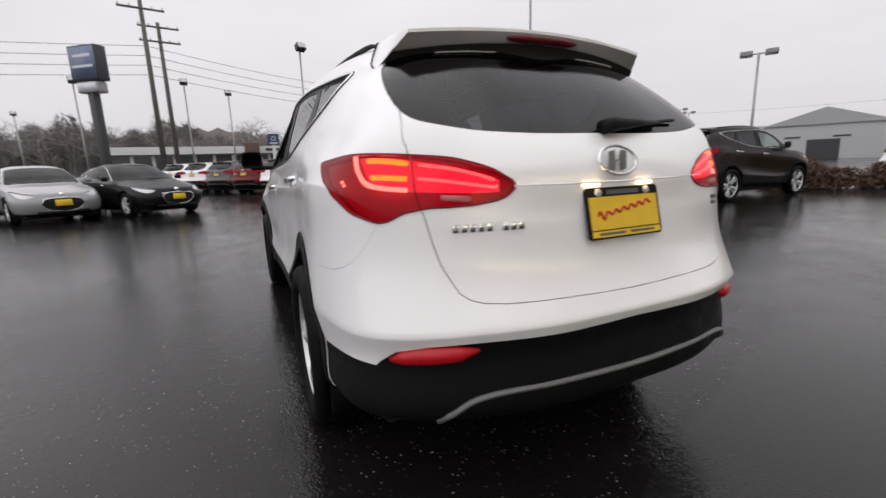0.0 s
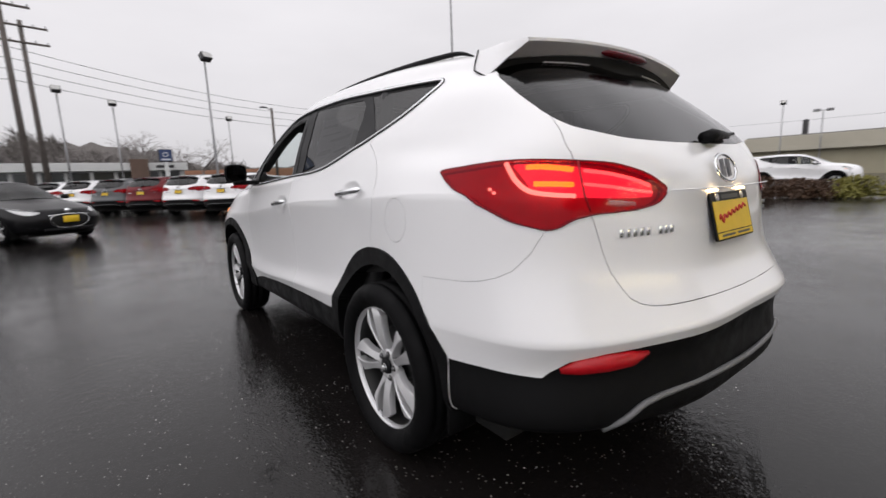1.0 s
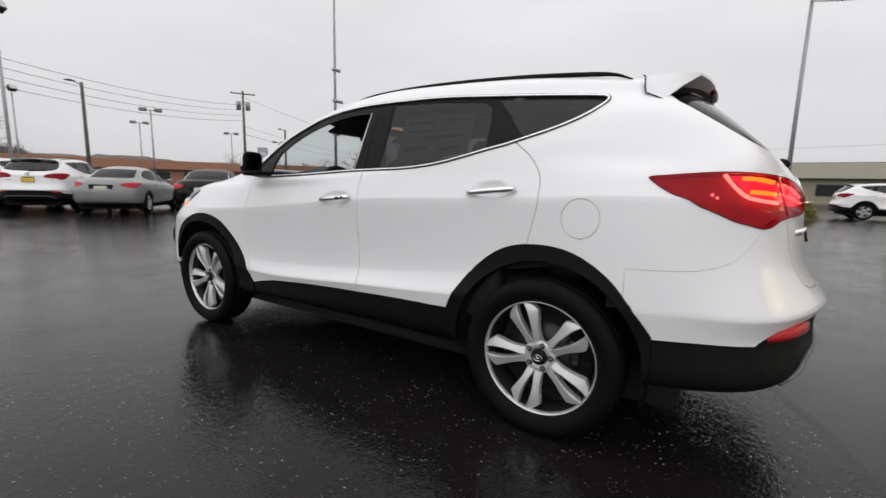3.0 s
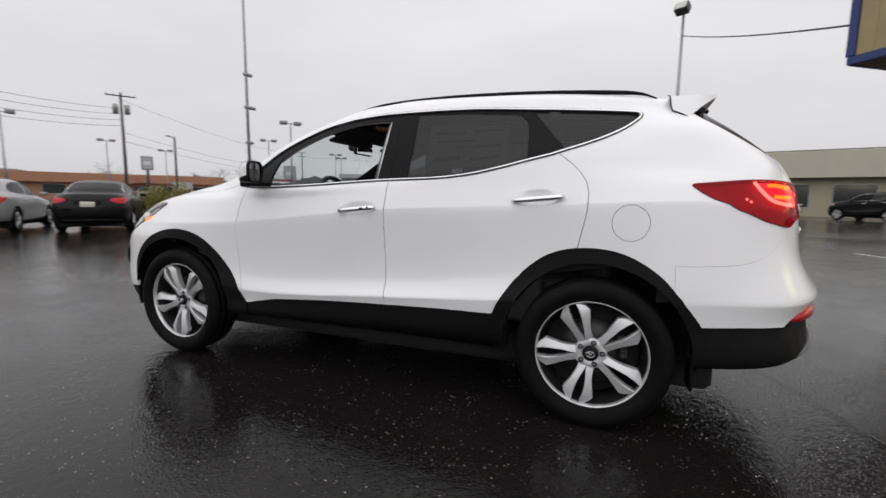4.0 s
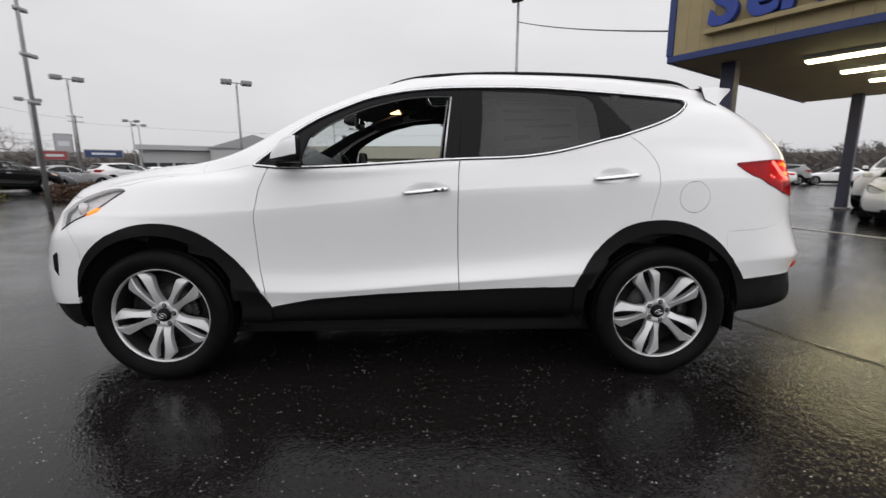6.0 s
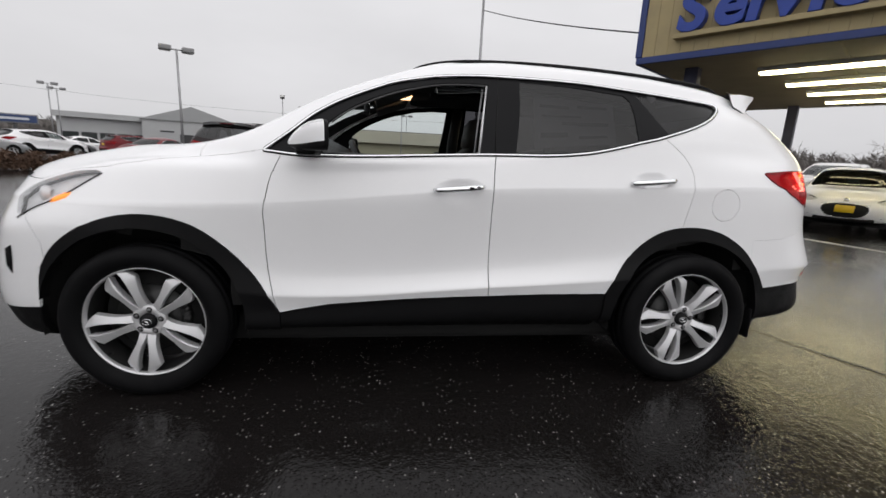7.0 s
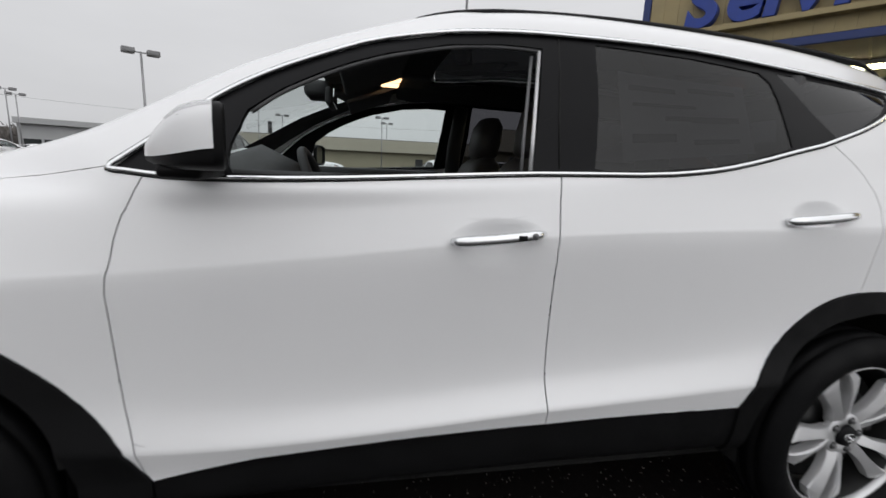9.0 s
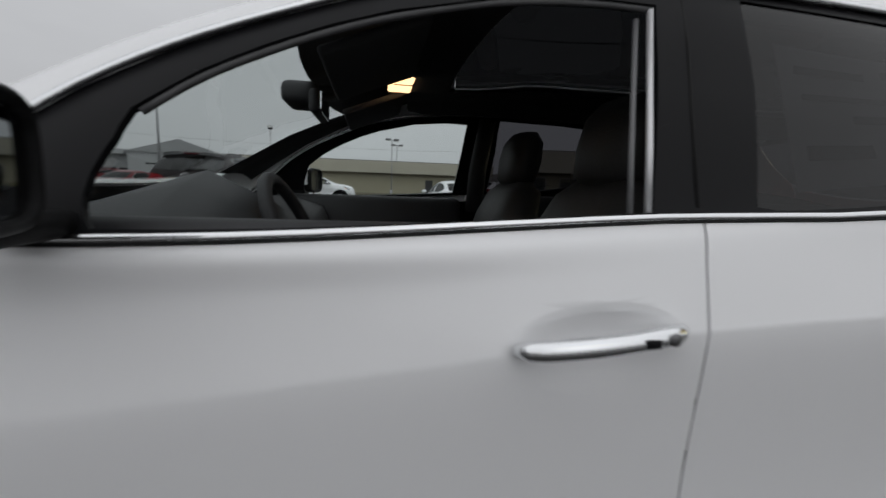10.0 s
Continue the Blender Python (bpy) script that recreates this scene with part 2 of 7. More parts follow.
def box(bm, x0, x1, y0, y1, z0, z1, bevel=0.0, seg=2):
    vs = [bm.verts.new((x, y, z)) for x in (x0, x1) for y in (y0, y1) for z in (z0, z1)]
    quads = ((0, 1, 3, 2), (4, 6, 7, 5), (0, 4, 5, 1), (2, 3, 7, 6), (0, 2, 6, 4), (1, 5, 7, 3))
    fs = [bm.faces.new([vs[i] for i in q]) for q in quads]
    bmesh.ops.recalc_face_normals(bm, faces=fs)
    if bevel > 0:
        es = list({e for f in fs for e in f.edges})
        bmesh.ops.bevel(bm, geom=es, offset=bevel, segments=seg, affect="EDGES", profile=0.5)
    return bm


def bar(bm, pts, radius, sides=8, flat=1.0, caps=True, up=(0, 0, 1)):
    """A rod along points; radius is a number or one for each point; flat squeezes it along up."""
    pts = [Vector(p) for p in pts]
    rs = radius if isinstance(radius, (list, tuple)) else [radius] * len(pts)
    loops = []
    for i, p in enumerate(pts):
        d = (pts[min(i + 1, len(pts) - 1)] - pts[max(i - 1, 0)]).normalized()
        ref = Vector(up)
        if abs(d.dot(ref)) > 0.97:
            ref = Vector((1, 0, 0)) if abs(d.x) < 0.9 else Vector((0, 1, 0))
        side = d.cross(ref).normalized()
        top = side.cross(d).normalized()
        loops.append([bm.verts.new(p + rs[i] * (math.cos(a) * side + flat * math.sin(a) * top)) for a in (2 * math.pi * k / sides for k in range(sides))])
    for a, b in zip(loops, loops[1:]):
        for k in range(sides):
            bm.faces.new((a[k], a[(k + 1) % sides], b[(k + 1) % sides], b[k]))
    if caps:
        bm.faces.new(loops[0][::-1])
        bm.faces.new(loops[-1])
    return bm


def lathe(bm, profile, axis="x", n=48, at=(0, 0, 0)):
    """Turns (along, radius) pairs round an axis."""
    rings = []
    for a, r in profile:
        ring = []
        for k in range(n):
            c, s = r * math.cos(2 * math.pi * k / n), r * math.sin(2 * math.pi * k / n)
            p = (a, c, s) if axis == "x" else (c, a, s) if axis == "y" else (c, s, a)
            ring.append(bm.verts.new((p[0] + at[0], p[1] + at[1], p[2] + at[2])))
        rings.append(ring)
    for a, b in zip(rings, rings[1:]):
        for k in range(n):
            bm.faces.new((a[k], a[(k + 1) % n], b[(k + 1) % n], b[k]))
    bmesh.ops.recalc_face_normals(bm, faces=bm.faces[:])
    return bm


def prism(bm, outline, z0, z1, bevel=0.0):
    """A flat outline (x, y) raised from z0 to z1."""
    lo = [bm.verts.new((x, y, z0)) for x, y in outline]
    hi = [bm.verts.new((x, y, z1)) for x, y in outline]
    n = len(outline)
    fs = [bm.faces.new(lo[::-1]), bm.faces.new(hi)]
    fs += [bm.faces.new((lo[i], lo[(i + 1) % n], hi[(i + 1) % n], hi[i])) for i in range(n)]
    bmesh.ops.recalc_face_normals(bm, faces=fs)
    if bevel > 0:
        bmesh.ops.bevel(bm, geom=list({e for e in fs[1].edges}), offset=bevel, segments=2, affect="EDGES")
    return bm


def smooth_line(pts, per=5, closed=False):
    p = [np.array(q, float) for q in pts]
    p = [p[-1], *p, p[0], p[1]] if closed else [2 * p[0] - p[1], *p, 2 * p[-1] - p[-2]]
    out = spline_rows(np.array(p), per)
    return out[:-1] if closed else out


def put(bm, m):
    bmesh.ops.transform(bm, matrix=m, verts=bm.verts[:])
    return bm


# ---- body surface of the parked SUV: lengthwise control lines, nose -> flank -> tail, half width on -x ----
def spline_span(pts, i, s):
    """A point of the centripetal Catmull-Rom between pts[i] and pts[i + 1]; pts (n, ..., 3) has ghosts at its ends."""
    p0, p1, p2, p3 = pts[i - 1], pts[i], pts[i + 1], pts[i + 2]
    d = lambda a, b: np.maximum(np.linalg.norm(b - a, axis=-1, keepdims=True), 1e-5) ** 0.5
    t1 = d(p0, p1)
    t2 = t1 + d(p1, p2)
    t3 = t2 + d(p2, p3)
    t = t1 + (t2 - t1) * s
    a1 = (t1 - t) / t1 * p0 + t / t1 * p1
    a2 = (t2 - t) / (t2 - t1) * p1 + (t - t1) / (t2 - t1) * p2
    a3 = (t3 - t) / (t3 - t2) * p2 + (t - t2) / (t3 - t2) * p3
    b1 = (t2 - t) / t2 * a1 + t / t2 * a2
    b2 = (t3 - t) / (t3 - t1) * a2 + (t - t1) / (t3 - t1) * a3
    return (t2 - t) / (t2 - t1) * b1 + (t - t1) / (t2 - t1) * b2


def spline_rows(pts, per):
    """The whole curve, per samples a span."""
    out = [spline_span(pts, i, s / per) for i in range(1, len(pts) - 2) for s in range(per)]
    return np.array(out + [pts[-2]])


class Surface:
    """A smooth half body over (u, v): u runs nose to tail along the lines, v from the sill to the roof."""
    PER = 40

    def __init__(self, lines, creases=()):
        rings = np.array(lines, float)
        flip = np.array([-1.0, 1, 1])
        rows = []
        for ring in rings:
            ghost = np.vstack([ring[1] * flip, ring, ring[-2] * flip])
            rows.append(spline_rows(ghost, self.PER))
        q = np.array(rows)
        # a crease is a line with two close neighbours on the straight way to the lines beside it
        knots, rows = [], []
        for k in range(len(q)):
            if k in creases:
                rows += [q[k] + 0.09 * (q[k - 1] - q[k]), q[k], q[k] + 0.09 * (q[k + 1] - q[k])]
                knots += [k - 0.09, k, k + 0.09]
            else:
                rows.append(q[k])
                knots.append(k)
        rows = [2 * rows[0] - rows[1], *rows, 2 * rows[-1] - rows[-2]]
        table, i = [], 0
        for j in range((len(q) - 1) * self.PER + 1):
            v = j / self.PER
            while i < len(knots) - 2 and v >= knots[i + 1]:
                i += 1
            table.append(spline_span(rows, i + 1, (v - knots[i]) / (knots[i + 1] - knots[i])))
        self.table = np.array(table)
        self.nv, self.nu = self.table.shape[0] - 1, self.table.shape[1] - 1
        self.top_u, self.top_v = self.nu / self.PER, self.nv / self.PER

    def at(self, u, v):
        a, b = np.clip(u * self.PER, 0, self.nu - 1e-6), np.clip(v * self.PER, 0, self.nv - 1e-6)
        i, j = int(a), int(b)
        f, g = a - i, b - j
        t = self.table
        return (t[j, i] * (1 - f) + t[j, i + 1] * f) * (1 - g) + (t[j + 1, i] * (1 - f) + t[j + 1, i + 1] * f) * g

    def normal(self, u, v):
        e = 0.03
        du = self.at(u + e, v) - self.at(u - e, v)
        dv = self.at(u, v + e) - self.at(u, v - e)
        n = np.cross(du, dv)
        n = n / max(np.linalg.norm(n), 1e-9)
        return -n if n @ (self.at(u, v) - np.array([0, 1.2, 0.75])) < 0 else n

    def find(self, axes, a, b, u0, u1, v0=0.0, v1=99.0):
        """(u, v) of the point of the surface whose two coordinates are a and b, within a stretch of it."""
        i0, i1 = int(u0 * self.PER), min(int(u1 * self.PER), self.nu) + 1
        j0, j1 = int(v0 * self.PER), min(int(min(v1, self.top_v) * self.PER), self.nv) + 1
        t = self.table[j0:j1, i0:i1]
        d = (t[..., axes[0]] - a) ** 2 + (t[..., axes[1]] - b) ** 2
        j, i = np.unravel_index(np.argmin(d), d.shape)
        u, v = (i + i0) / self.PER, (j + j0) / self.PER
        for _ in range(4):
            e = 0.01
            p = self.at(u, v)
            ju = (self.at(min(u + e, self.top_u), v) - p) / e
            jv = (self.at(u, min(v + e, self.top_v)) - p) / e
            m = np.array([[ju[axes[0]], jv[axes[0]]], [ju[axes[1]], jv[axes[1]]]])
            if abs(np.linalg.det(m)) < 1e-7:
                break
            step = np.linalg.solve(m, np.array([a - p[axes[0]], b - p[axes[1]]]))
            u, v = u + float(np.clip(step[0], -0.05, 0.05)), v + float(np.clip(step[1], -0.05, 0.05))
        return min(max(u, u0), u1), min(max(v, v0), min(v1, self.top_v))


def suv_surface():
    lines = []
    line = lines.append
    # under edge, sill, lower edge of the paint
    line([(0, 3.35, 0.22), (-0.45, 3.31, 0.22), (-0.74, 3.14, 0.24), (-0.8, 2.935, 0.28), (-0.8, 2.12, 0.29), (-0.8, 1.1, 0.3), (-0.8, 0.25, 0.3), (-0.78, -0.42, 0.32), (-0.7, -0.73, 0.34), (-0.4, -0.89, 0.34), (0, -0.92, 0.34)])
    line([(0, 3.51, 0.25), (-0.45, 3.48, 0.25), (-0.79, 3.24, 0.28), (-0.9, 2.935, 0.33), (-0.875, 2.12, 0.33), (-0.875, 1.1, 0.36), (-0.885, 0.25, 0.37), (-0.88, -0.42, 0.36), (-0.8, -0.785, 0.4), (-0.42, -0.985, 0.42), (0, -1.015, 0.42)])
    line([(0, 3.56, 0.42), (-0.45, 3.53, 0.42), (-0.82, 3.3, 0.42), (-0.915, 2.935, 0.44), (-0.885, 2.12, 0.42), (-0.893, 1.1, 0.49), (-0.91, 0.25, 0.52), (-0.895, -0.42, 0.54), (-0.79, -0.785, 0.58), (-0.42, -0.985, 0.6), (0, -1.012, 0.6)])
    # flank: lower swell, waist, feature line, shoulder
    line([(0, 3.57, 0.6), (-0.45, 3.54, 0.6), (-0.83, 3.3, 0.6), (-0.925, 2.935, 0.62), (-0.901, 2.12, 0.49), (-0.906, 1.1, 0.54), (-0.918, 0.25, 0.60), (-0.905, -0.42, 0.65), (-0.805, -0.81, 0.665), (-0.43, -1.01, 0.685), (0, -1.038, 0.685)])
    line([(0, 3.56, 0.76), (-0.45, 3.51, 0.76), (-0.83, 3.26, 0.78), (-0.925, 2.905, 0.8), (-0.878, 2.12, 0.60), (-0.868, 1.1, 0.63), (-0.884, 0.25, 0.73), (-0.885, -0.42, 0.85), (-0.77, -0.765, 0.86), (-0.42, -0.93, 0.83), (0, -0.955, 0.82)])
    line([(0, 3.52, 0.9), (-0.45, 3.46, 0.9), (-0.81, 3.18, 0.91), (-0.9, 2.875, 0.9), (-0.892, 2.12, 0.925), (-0.886, 1.1, 1.025), (-0.876, 0.25, 1.06), (-0.868, -0.4, 1.09), (-0.76, -0.745, 1.06), (-0.42, -0.905, 1), (0, -0.925, 0.99)])
    line([(0, 3.41, 1.02), (-0.45, 3.35, 1.02), (-0.76, 3.06, 1.02), (-0.82, 2.795, 1.06), (-0.868, 2.13, 1.06), (-0.862, 1.1, 1.12), (-0.842, 0.25, 1.17), (-0.832, -0.39, 1.17), (-0.735, -0.72, 1.17), (-0.41, -0.89, 1.12), (0, -0.915, 1.11)])
    line([(0, 3, 1.14), (-0.42, 2.95, 1.14), (-0.64, 2.788, 1.12), (-0.74, 2.495, 1.13), (-0.855, 2.135, 1.115), (-0.85, 1.1, 1.16), (-0.82, 0.25, 1.25), (-0.785, -0.37, 1.24), (-0.71, -0.715, 1.225), (-0.41, -0.865, 1.17), (0, -0.885, 1.17)])
    # belt and cowl, glass, roof
    line([(0, 2.52, 1.203), (-.42, 2.46, 1.205), (-.64, 2.36, 1.220), (-.742, 2.25, 1.232), (-.838, 2.13, 1.158), (-.835, 1.1, 1.19), (-.80, .25, 1.31), (-.748, -.36, 1.32), (-.66, -.70, 1.29), (-.40, -.815, 1.24), (0, -.835, 1.23)])
    line([(0, 1.99, 1.448), (-.38, 1.97, 1.444), (-.60, 1.91, 1.448), (-.688, 1.87, 1.444), (-.745, 1.83, 1.396), (-.775, 1.1, 1.39), (-.745, .25, 1.42), (-.688, -.33, 1.44), (-.612, -.56, 1.42), (-.37, -.66, 1.40), (0, -.68, 1.40)])
    line([(0, 1.52, 1.618), (-.36, 1.50, 1.612), (-.56, 1.46, 1.610), (-.618, 1.45, 1.606), (-.664, 1.44, 1.576), (-.70, 1.1, 1.578), (-.668, .25, 1.562), (-.602, -.28, 1.535), (-.545, -.42, 1.53), (-.34, -.50, 1.535), (0, -.52, 1.54)])
    line([(0, 1.34, 1.662), (-.35, 1.33, 1.658), (-.52, 1.31, 1.651), (-.575, 1.30, 1.645), (-.612, 1.29, 1.634), (-.635, 1.05, 1.644), (-.612, .25, 1.632), (-.558, -.25, 1.592), (-.49, -.36, 1.585), (-.32, -.42, 1.59), (0, -.44, 1.60)])
    line([(0, 1.10, 1.676), (-.30, 1.10, 1.673), (-.42, 1.08, 1.669), (-.45, 1.07, 1.668), (-.48, 1.05, 1.666), (-.49, .9, 1.672), (-.48, .3, 1.666), (-.45, -.18, 1.626), (-.38, -.28, 1.615), (-.26, -.32, 1.615), (0, -.33, 1.62)])
    line([(0, .9, 1.685), (-.15, .9, 1.684), (-.2, .85, 1.683), (-.22, .8, 1.683), (-.23, .75, 1.683), (-.24, .6, 1.683), (-.23, .3, 1.676), (-.2, .05, 1.655), (-.15, -.05, 1.652), (-.1, -.08, 1.65), (0, -.1, 1.65)])
    line([(0, .70, 1.686), (0, .66, 1.686), (0, .62, 1.686), (0, .58, 1.685), (0, .54, 1.684), (0, .45, 1.682), (0, .36, 1.679), (0, .28, 1.675), (0, .20, 1.670), (0, .15, 1.663), (0, .10, 1.662)])
    return Surface(lines, creases=(3, 5))


# ---- panels cut out of a body surface ----
def inside(poly, x, y):
    hit, j = False, len(poly) - 1
    for i in range(len(poly)):
        (xi, yi), (xj, yj) = poly[i], poly[j]
        if (yi > y) != (yj > y) and x < (xj - xi) * (y - yi) / (yj - yi) + xi:
            hit = not hit
        j = i
    return hit


class Body:
    """A surface laid flat over (u, v), cut along the outlines of its panels; each panel is then lifted into its own mesh."""

    def __init__(self, surface, fine_u=11, fine_v=6, dents=()):
        self.s, self.dents = surface, dents
        self.bm = bmesh.new()
        nu, nv = int(surface.top_u * fine_u), int(surface.top_v * fine_v)
        grid = [[self.bm.verts.new((i / fine_u, j / fine_v, 0)) for i in range(nu + 1)] for j in range(nv + 1)]
        for j in range(nv):
            for i in range(nu):
                self.bm.faces.new((grid[j][i], grid[j][i + 1], grid[j + 1][i + 1], grid[j + 1][i]))
        self.polys = []

    def side(self, *pts):
        return [self.s.find((1, 2), y, z, 2.15, 8.05, 0, 10.8) for y, z in pts]

    def rear(self, *pts):
        return [self.s.find((0, 2), x, z, 7.6, 10.0, 0, 10.6) for x, z in pts]

    def near(self, *pts):
        """(u, v) of the points of the surface nearest to places in space."""
        out = []
        for p in pts:
            p = np.array(p, float)
            d = ((self.s.table - p) ** 2).sum(-1)
            j, i = np.unravel_index(np.argmin(d), d.shape)
            u, v, e = i / self.s.PER, j / self.s.PER, 0.01
            for _ in range(3):
                c = self.s.at(u, v)
                m = np.stack([(self.s.at(u + e, v) - self.s.at(u - e, v)) / (2 * e), (self.s.at(u, v + e) - self.s.at(u, v - e)) / (2 * e)], 1)
                step = np.linalg.lstsq(m, p - c, rcond=None)[0]
                u = min(max(u + float(np.clip(step[0], -.04, .04)), 0), self.s.top_u)
                v = min(max(v + float(np.clip(step[1], -.04, .04)), 0), self.s.top_v)
            out.append((u, v))
        return out

    def cut(self, name, poly):
        poly = [(float(a), float(b)) for a, b in poly]
        self.polys.append((name, poly))
        n = len(poly)
        px, py = [q[0] for q in poly], [q[1] for q in poly]

        def near(faces, x0, y0, x1, y1):
            got = []
            for f in faces:
                if f.is_valid:
                    xs = [v.co.x for v in f.verts]
                    if max(xs) >= x0 and min(xs) <= x1:
                        ys = [v.co.y for v in f.verts]
                        if max(ys) >= y0 and min(ys) <= y1:
                            got.append(f)
            return got

        pool = set(near(self.bm.faces, min(px), min(py), max(px), max(py)))
        for i in range(n):
            a, b = Vector((*poly[i], 0)), Vector((*poly[(i + 1) % n], 0))
            d = b - a
            if d.length < 1e-5:
                continue
            faces = near(pool, min(a.x, b.x) - 1e-4, min(a.y, b.y) - 1e-4, max(a.x, b.x) + 1e-4, max(a.y, b.y) + 1e-4)
            if faces:
                geom = list({e for f in faces for e in f.edges}) + faces + list({v for f in faces for v in f.verts})
                got = bmesh.ops.bisect_plane(self.bm, geom=geom, dist=2e-4, plane_co=a, plane_no=Vector((-d.y, d.x, 0)).normalized())
                pool |= {g for g in got["geom"] if isinstance(g, bmesh.types.BMFace)}

    def sort(self):
        self.sets = {}
        boxes = [(name, p, min(q[0] for q in p), min(q[1] for q in p), max(q[0] for q in p), max(q[1] for q in p)) for name, p in self.polys]
        for f in self.bm.faces:
            c = f.calc_center_median()
            for name, poly, x0, y0, x1, y1 in boxes:
                if x0 <= c.x <= x1 and y0 <= c.y <= y1 and inside(poly, c.x, c.y):
                    break
            else:
                name = "rest"
            self.sets.setdefault(name, []).append(f)

    def lift(self, u, v, out=0.0):
        p = self.s.at(u, v)
        depth = out
        for du, dv, ru, rv, deep in self.dents:
            r = ((u - du) / ru) ** 2 + ((v - dv) / rv) ** 2
            if r < 1:
                depth -= deep * (1 - r) ** 1.3
        return p + self.s.normal(u, v) * depth if depth else p

    def lean(self, u, v):
        """The surface's normal, with the hollows under the handles."""
        if all(((u - du) / ru) ** 2 + ((v - dv) / rv) ** 2 > 1.05 for du, dv, ru, rv, _ in self.dents):
            return self.s.normal(u, v)
        e = 0.012
        n = np.cross(self.lift(u + e, v) - self.lift(u - e, v), self.lift(u, v + 4 * e) - self.lift(u, v - 4 * e))
        n = n / max(np.linalg.norm(n), 1e-9)
        return -n if n @ self.s.normal(u, v) < 0 else n

    def mesh(self, names, out=0.0, gap=0.0018, skirt=0.014, centre=False, flip=False, curl=None):
        """The named panels as one new bmesh; centre also builds the mirrored half, flip builds the mirrored panel instead."""
        bm, made = bmesh.new(), {}
        lay = bm.verts.layers.float_vector.new("body_normal")
        sk = bm.faces.layers.int.new("skirt")
        for name in names.split():
            for f in self.sets.get(name, []):
                vs = []
                for v in f.verts:
                    if v not in made:
                        x, y, z = self.lift(v.co.x, v.co.y, out)
                        if v.co.x < 1e-4 or v.co.x > self.s.top_u - 1e-4 or v.co.y > self.s.top_v - 1e-4:
                            x = 0.0
                        made[v] = bm.verts.new((-x if flip else x, y, z))
                        nx, ny, nz = self.lean(v.co.x, v.co.y)
                        made[v][lay] = (-nx if flip else nx, ny, nz)
                    vs.append(made[v])
                try:
                    bm.faces.new(vs[::-1] if flip else vs)
                except ValueError:
                    pass
        if centre:
            twin = {v: (v if abs(v.co.x) < 1e-6 else bm.verts.new((-v.co.x, v.co.y, v.co.z))) for v in bm.verts[:]}
            for v, w in twin.items():
                a = v[lay]
                w[lay] = (0 if v is w else -a[0], a[1], a[2])
            for f in bm.faces[:]:
                vs = [twin[v] for v in f.verts][::-1]
                if len(set(vs)) == len(vs):
                    try:
                        bm.faces.new(vs)
                    except ValueError:
                        pass
        bmesh.ops.remove_doubles(bm, verts=bm.verts[:], dist=2e-5)
        bm.normal_update()
        mid = Vector((0, 1.2, 0.75))
        score = sum(f.normal.dot(f.calc_center_median() - mid) * f.calc_area() for f in bm.faces)
        if score < 0:
            bmesh.ops.reverse_faces(bm, faces=bm.faces[:])
            bm.normal_update()
        edges = [e for e in bm.edges if e.is_boundary]
        if skirt > 0 and edges:
            move = {}
            for e in edges:
                f = e.link_faces[0]
                c = f.calc_center_median()
                a, b = e.verts[0].co, e.verts[1].co
                d = (b - a).normalized()
                w = (c - a) - d * (c - a).dot(d)
                w = w.normalized() * gap if w.length > 1e-9 else Vector()
                for v in e.verts:
                    move.setdefault(v, []).append((w, f.normal.copy()))
            deep = {}
            for v, ws in move.items():
                w = sum((a for a, _ in ws), Vector())
                w = w.normalized() * gap if w.length > 1e-9 else Vector()
                v.co += w
                deep[v] = (v.normal - w.normalized() * (curl or 0)) if v.normal.length > 0 else ws[0][1]
            for e in edges:
                e.smooth = False
            below = {v: bm.verts.new(v.co - n * skirt) for v, n in deep.items()}
            for e in edges:
                f = e.link_faces[0]
                loop = next(l for l in f.loops if l.edge == e)
                a, b = loop.vert, loop.link_loop_next.vert
                bm.faces.new((b, a, below[a], below[b]))[sk] = 1
        return bm

    def line(self, pts, out=0.0, flip=False):
        got = [self.lift(u, v, out) for u, v in pts]
        return [(-p[0] if flip else p[0], p[1], p[2]) for p in got]


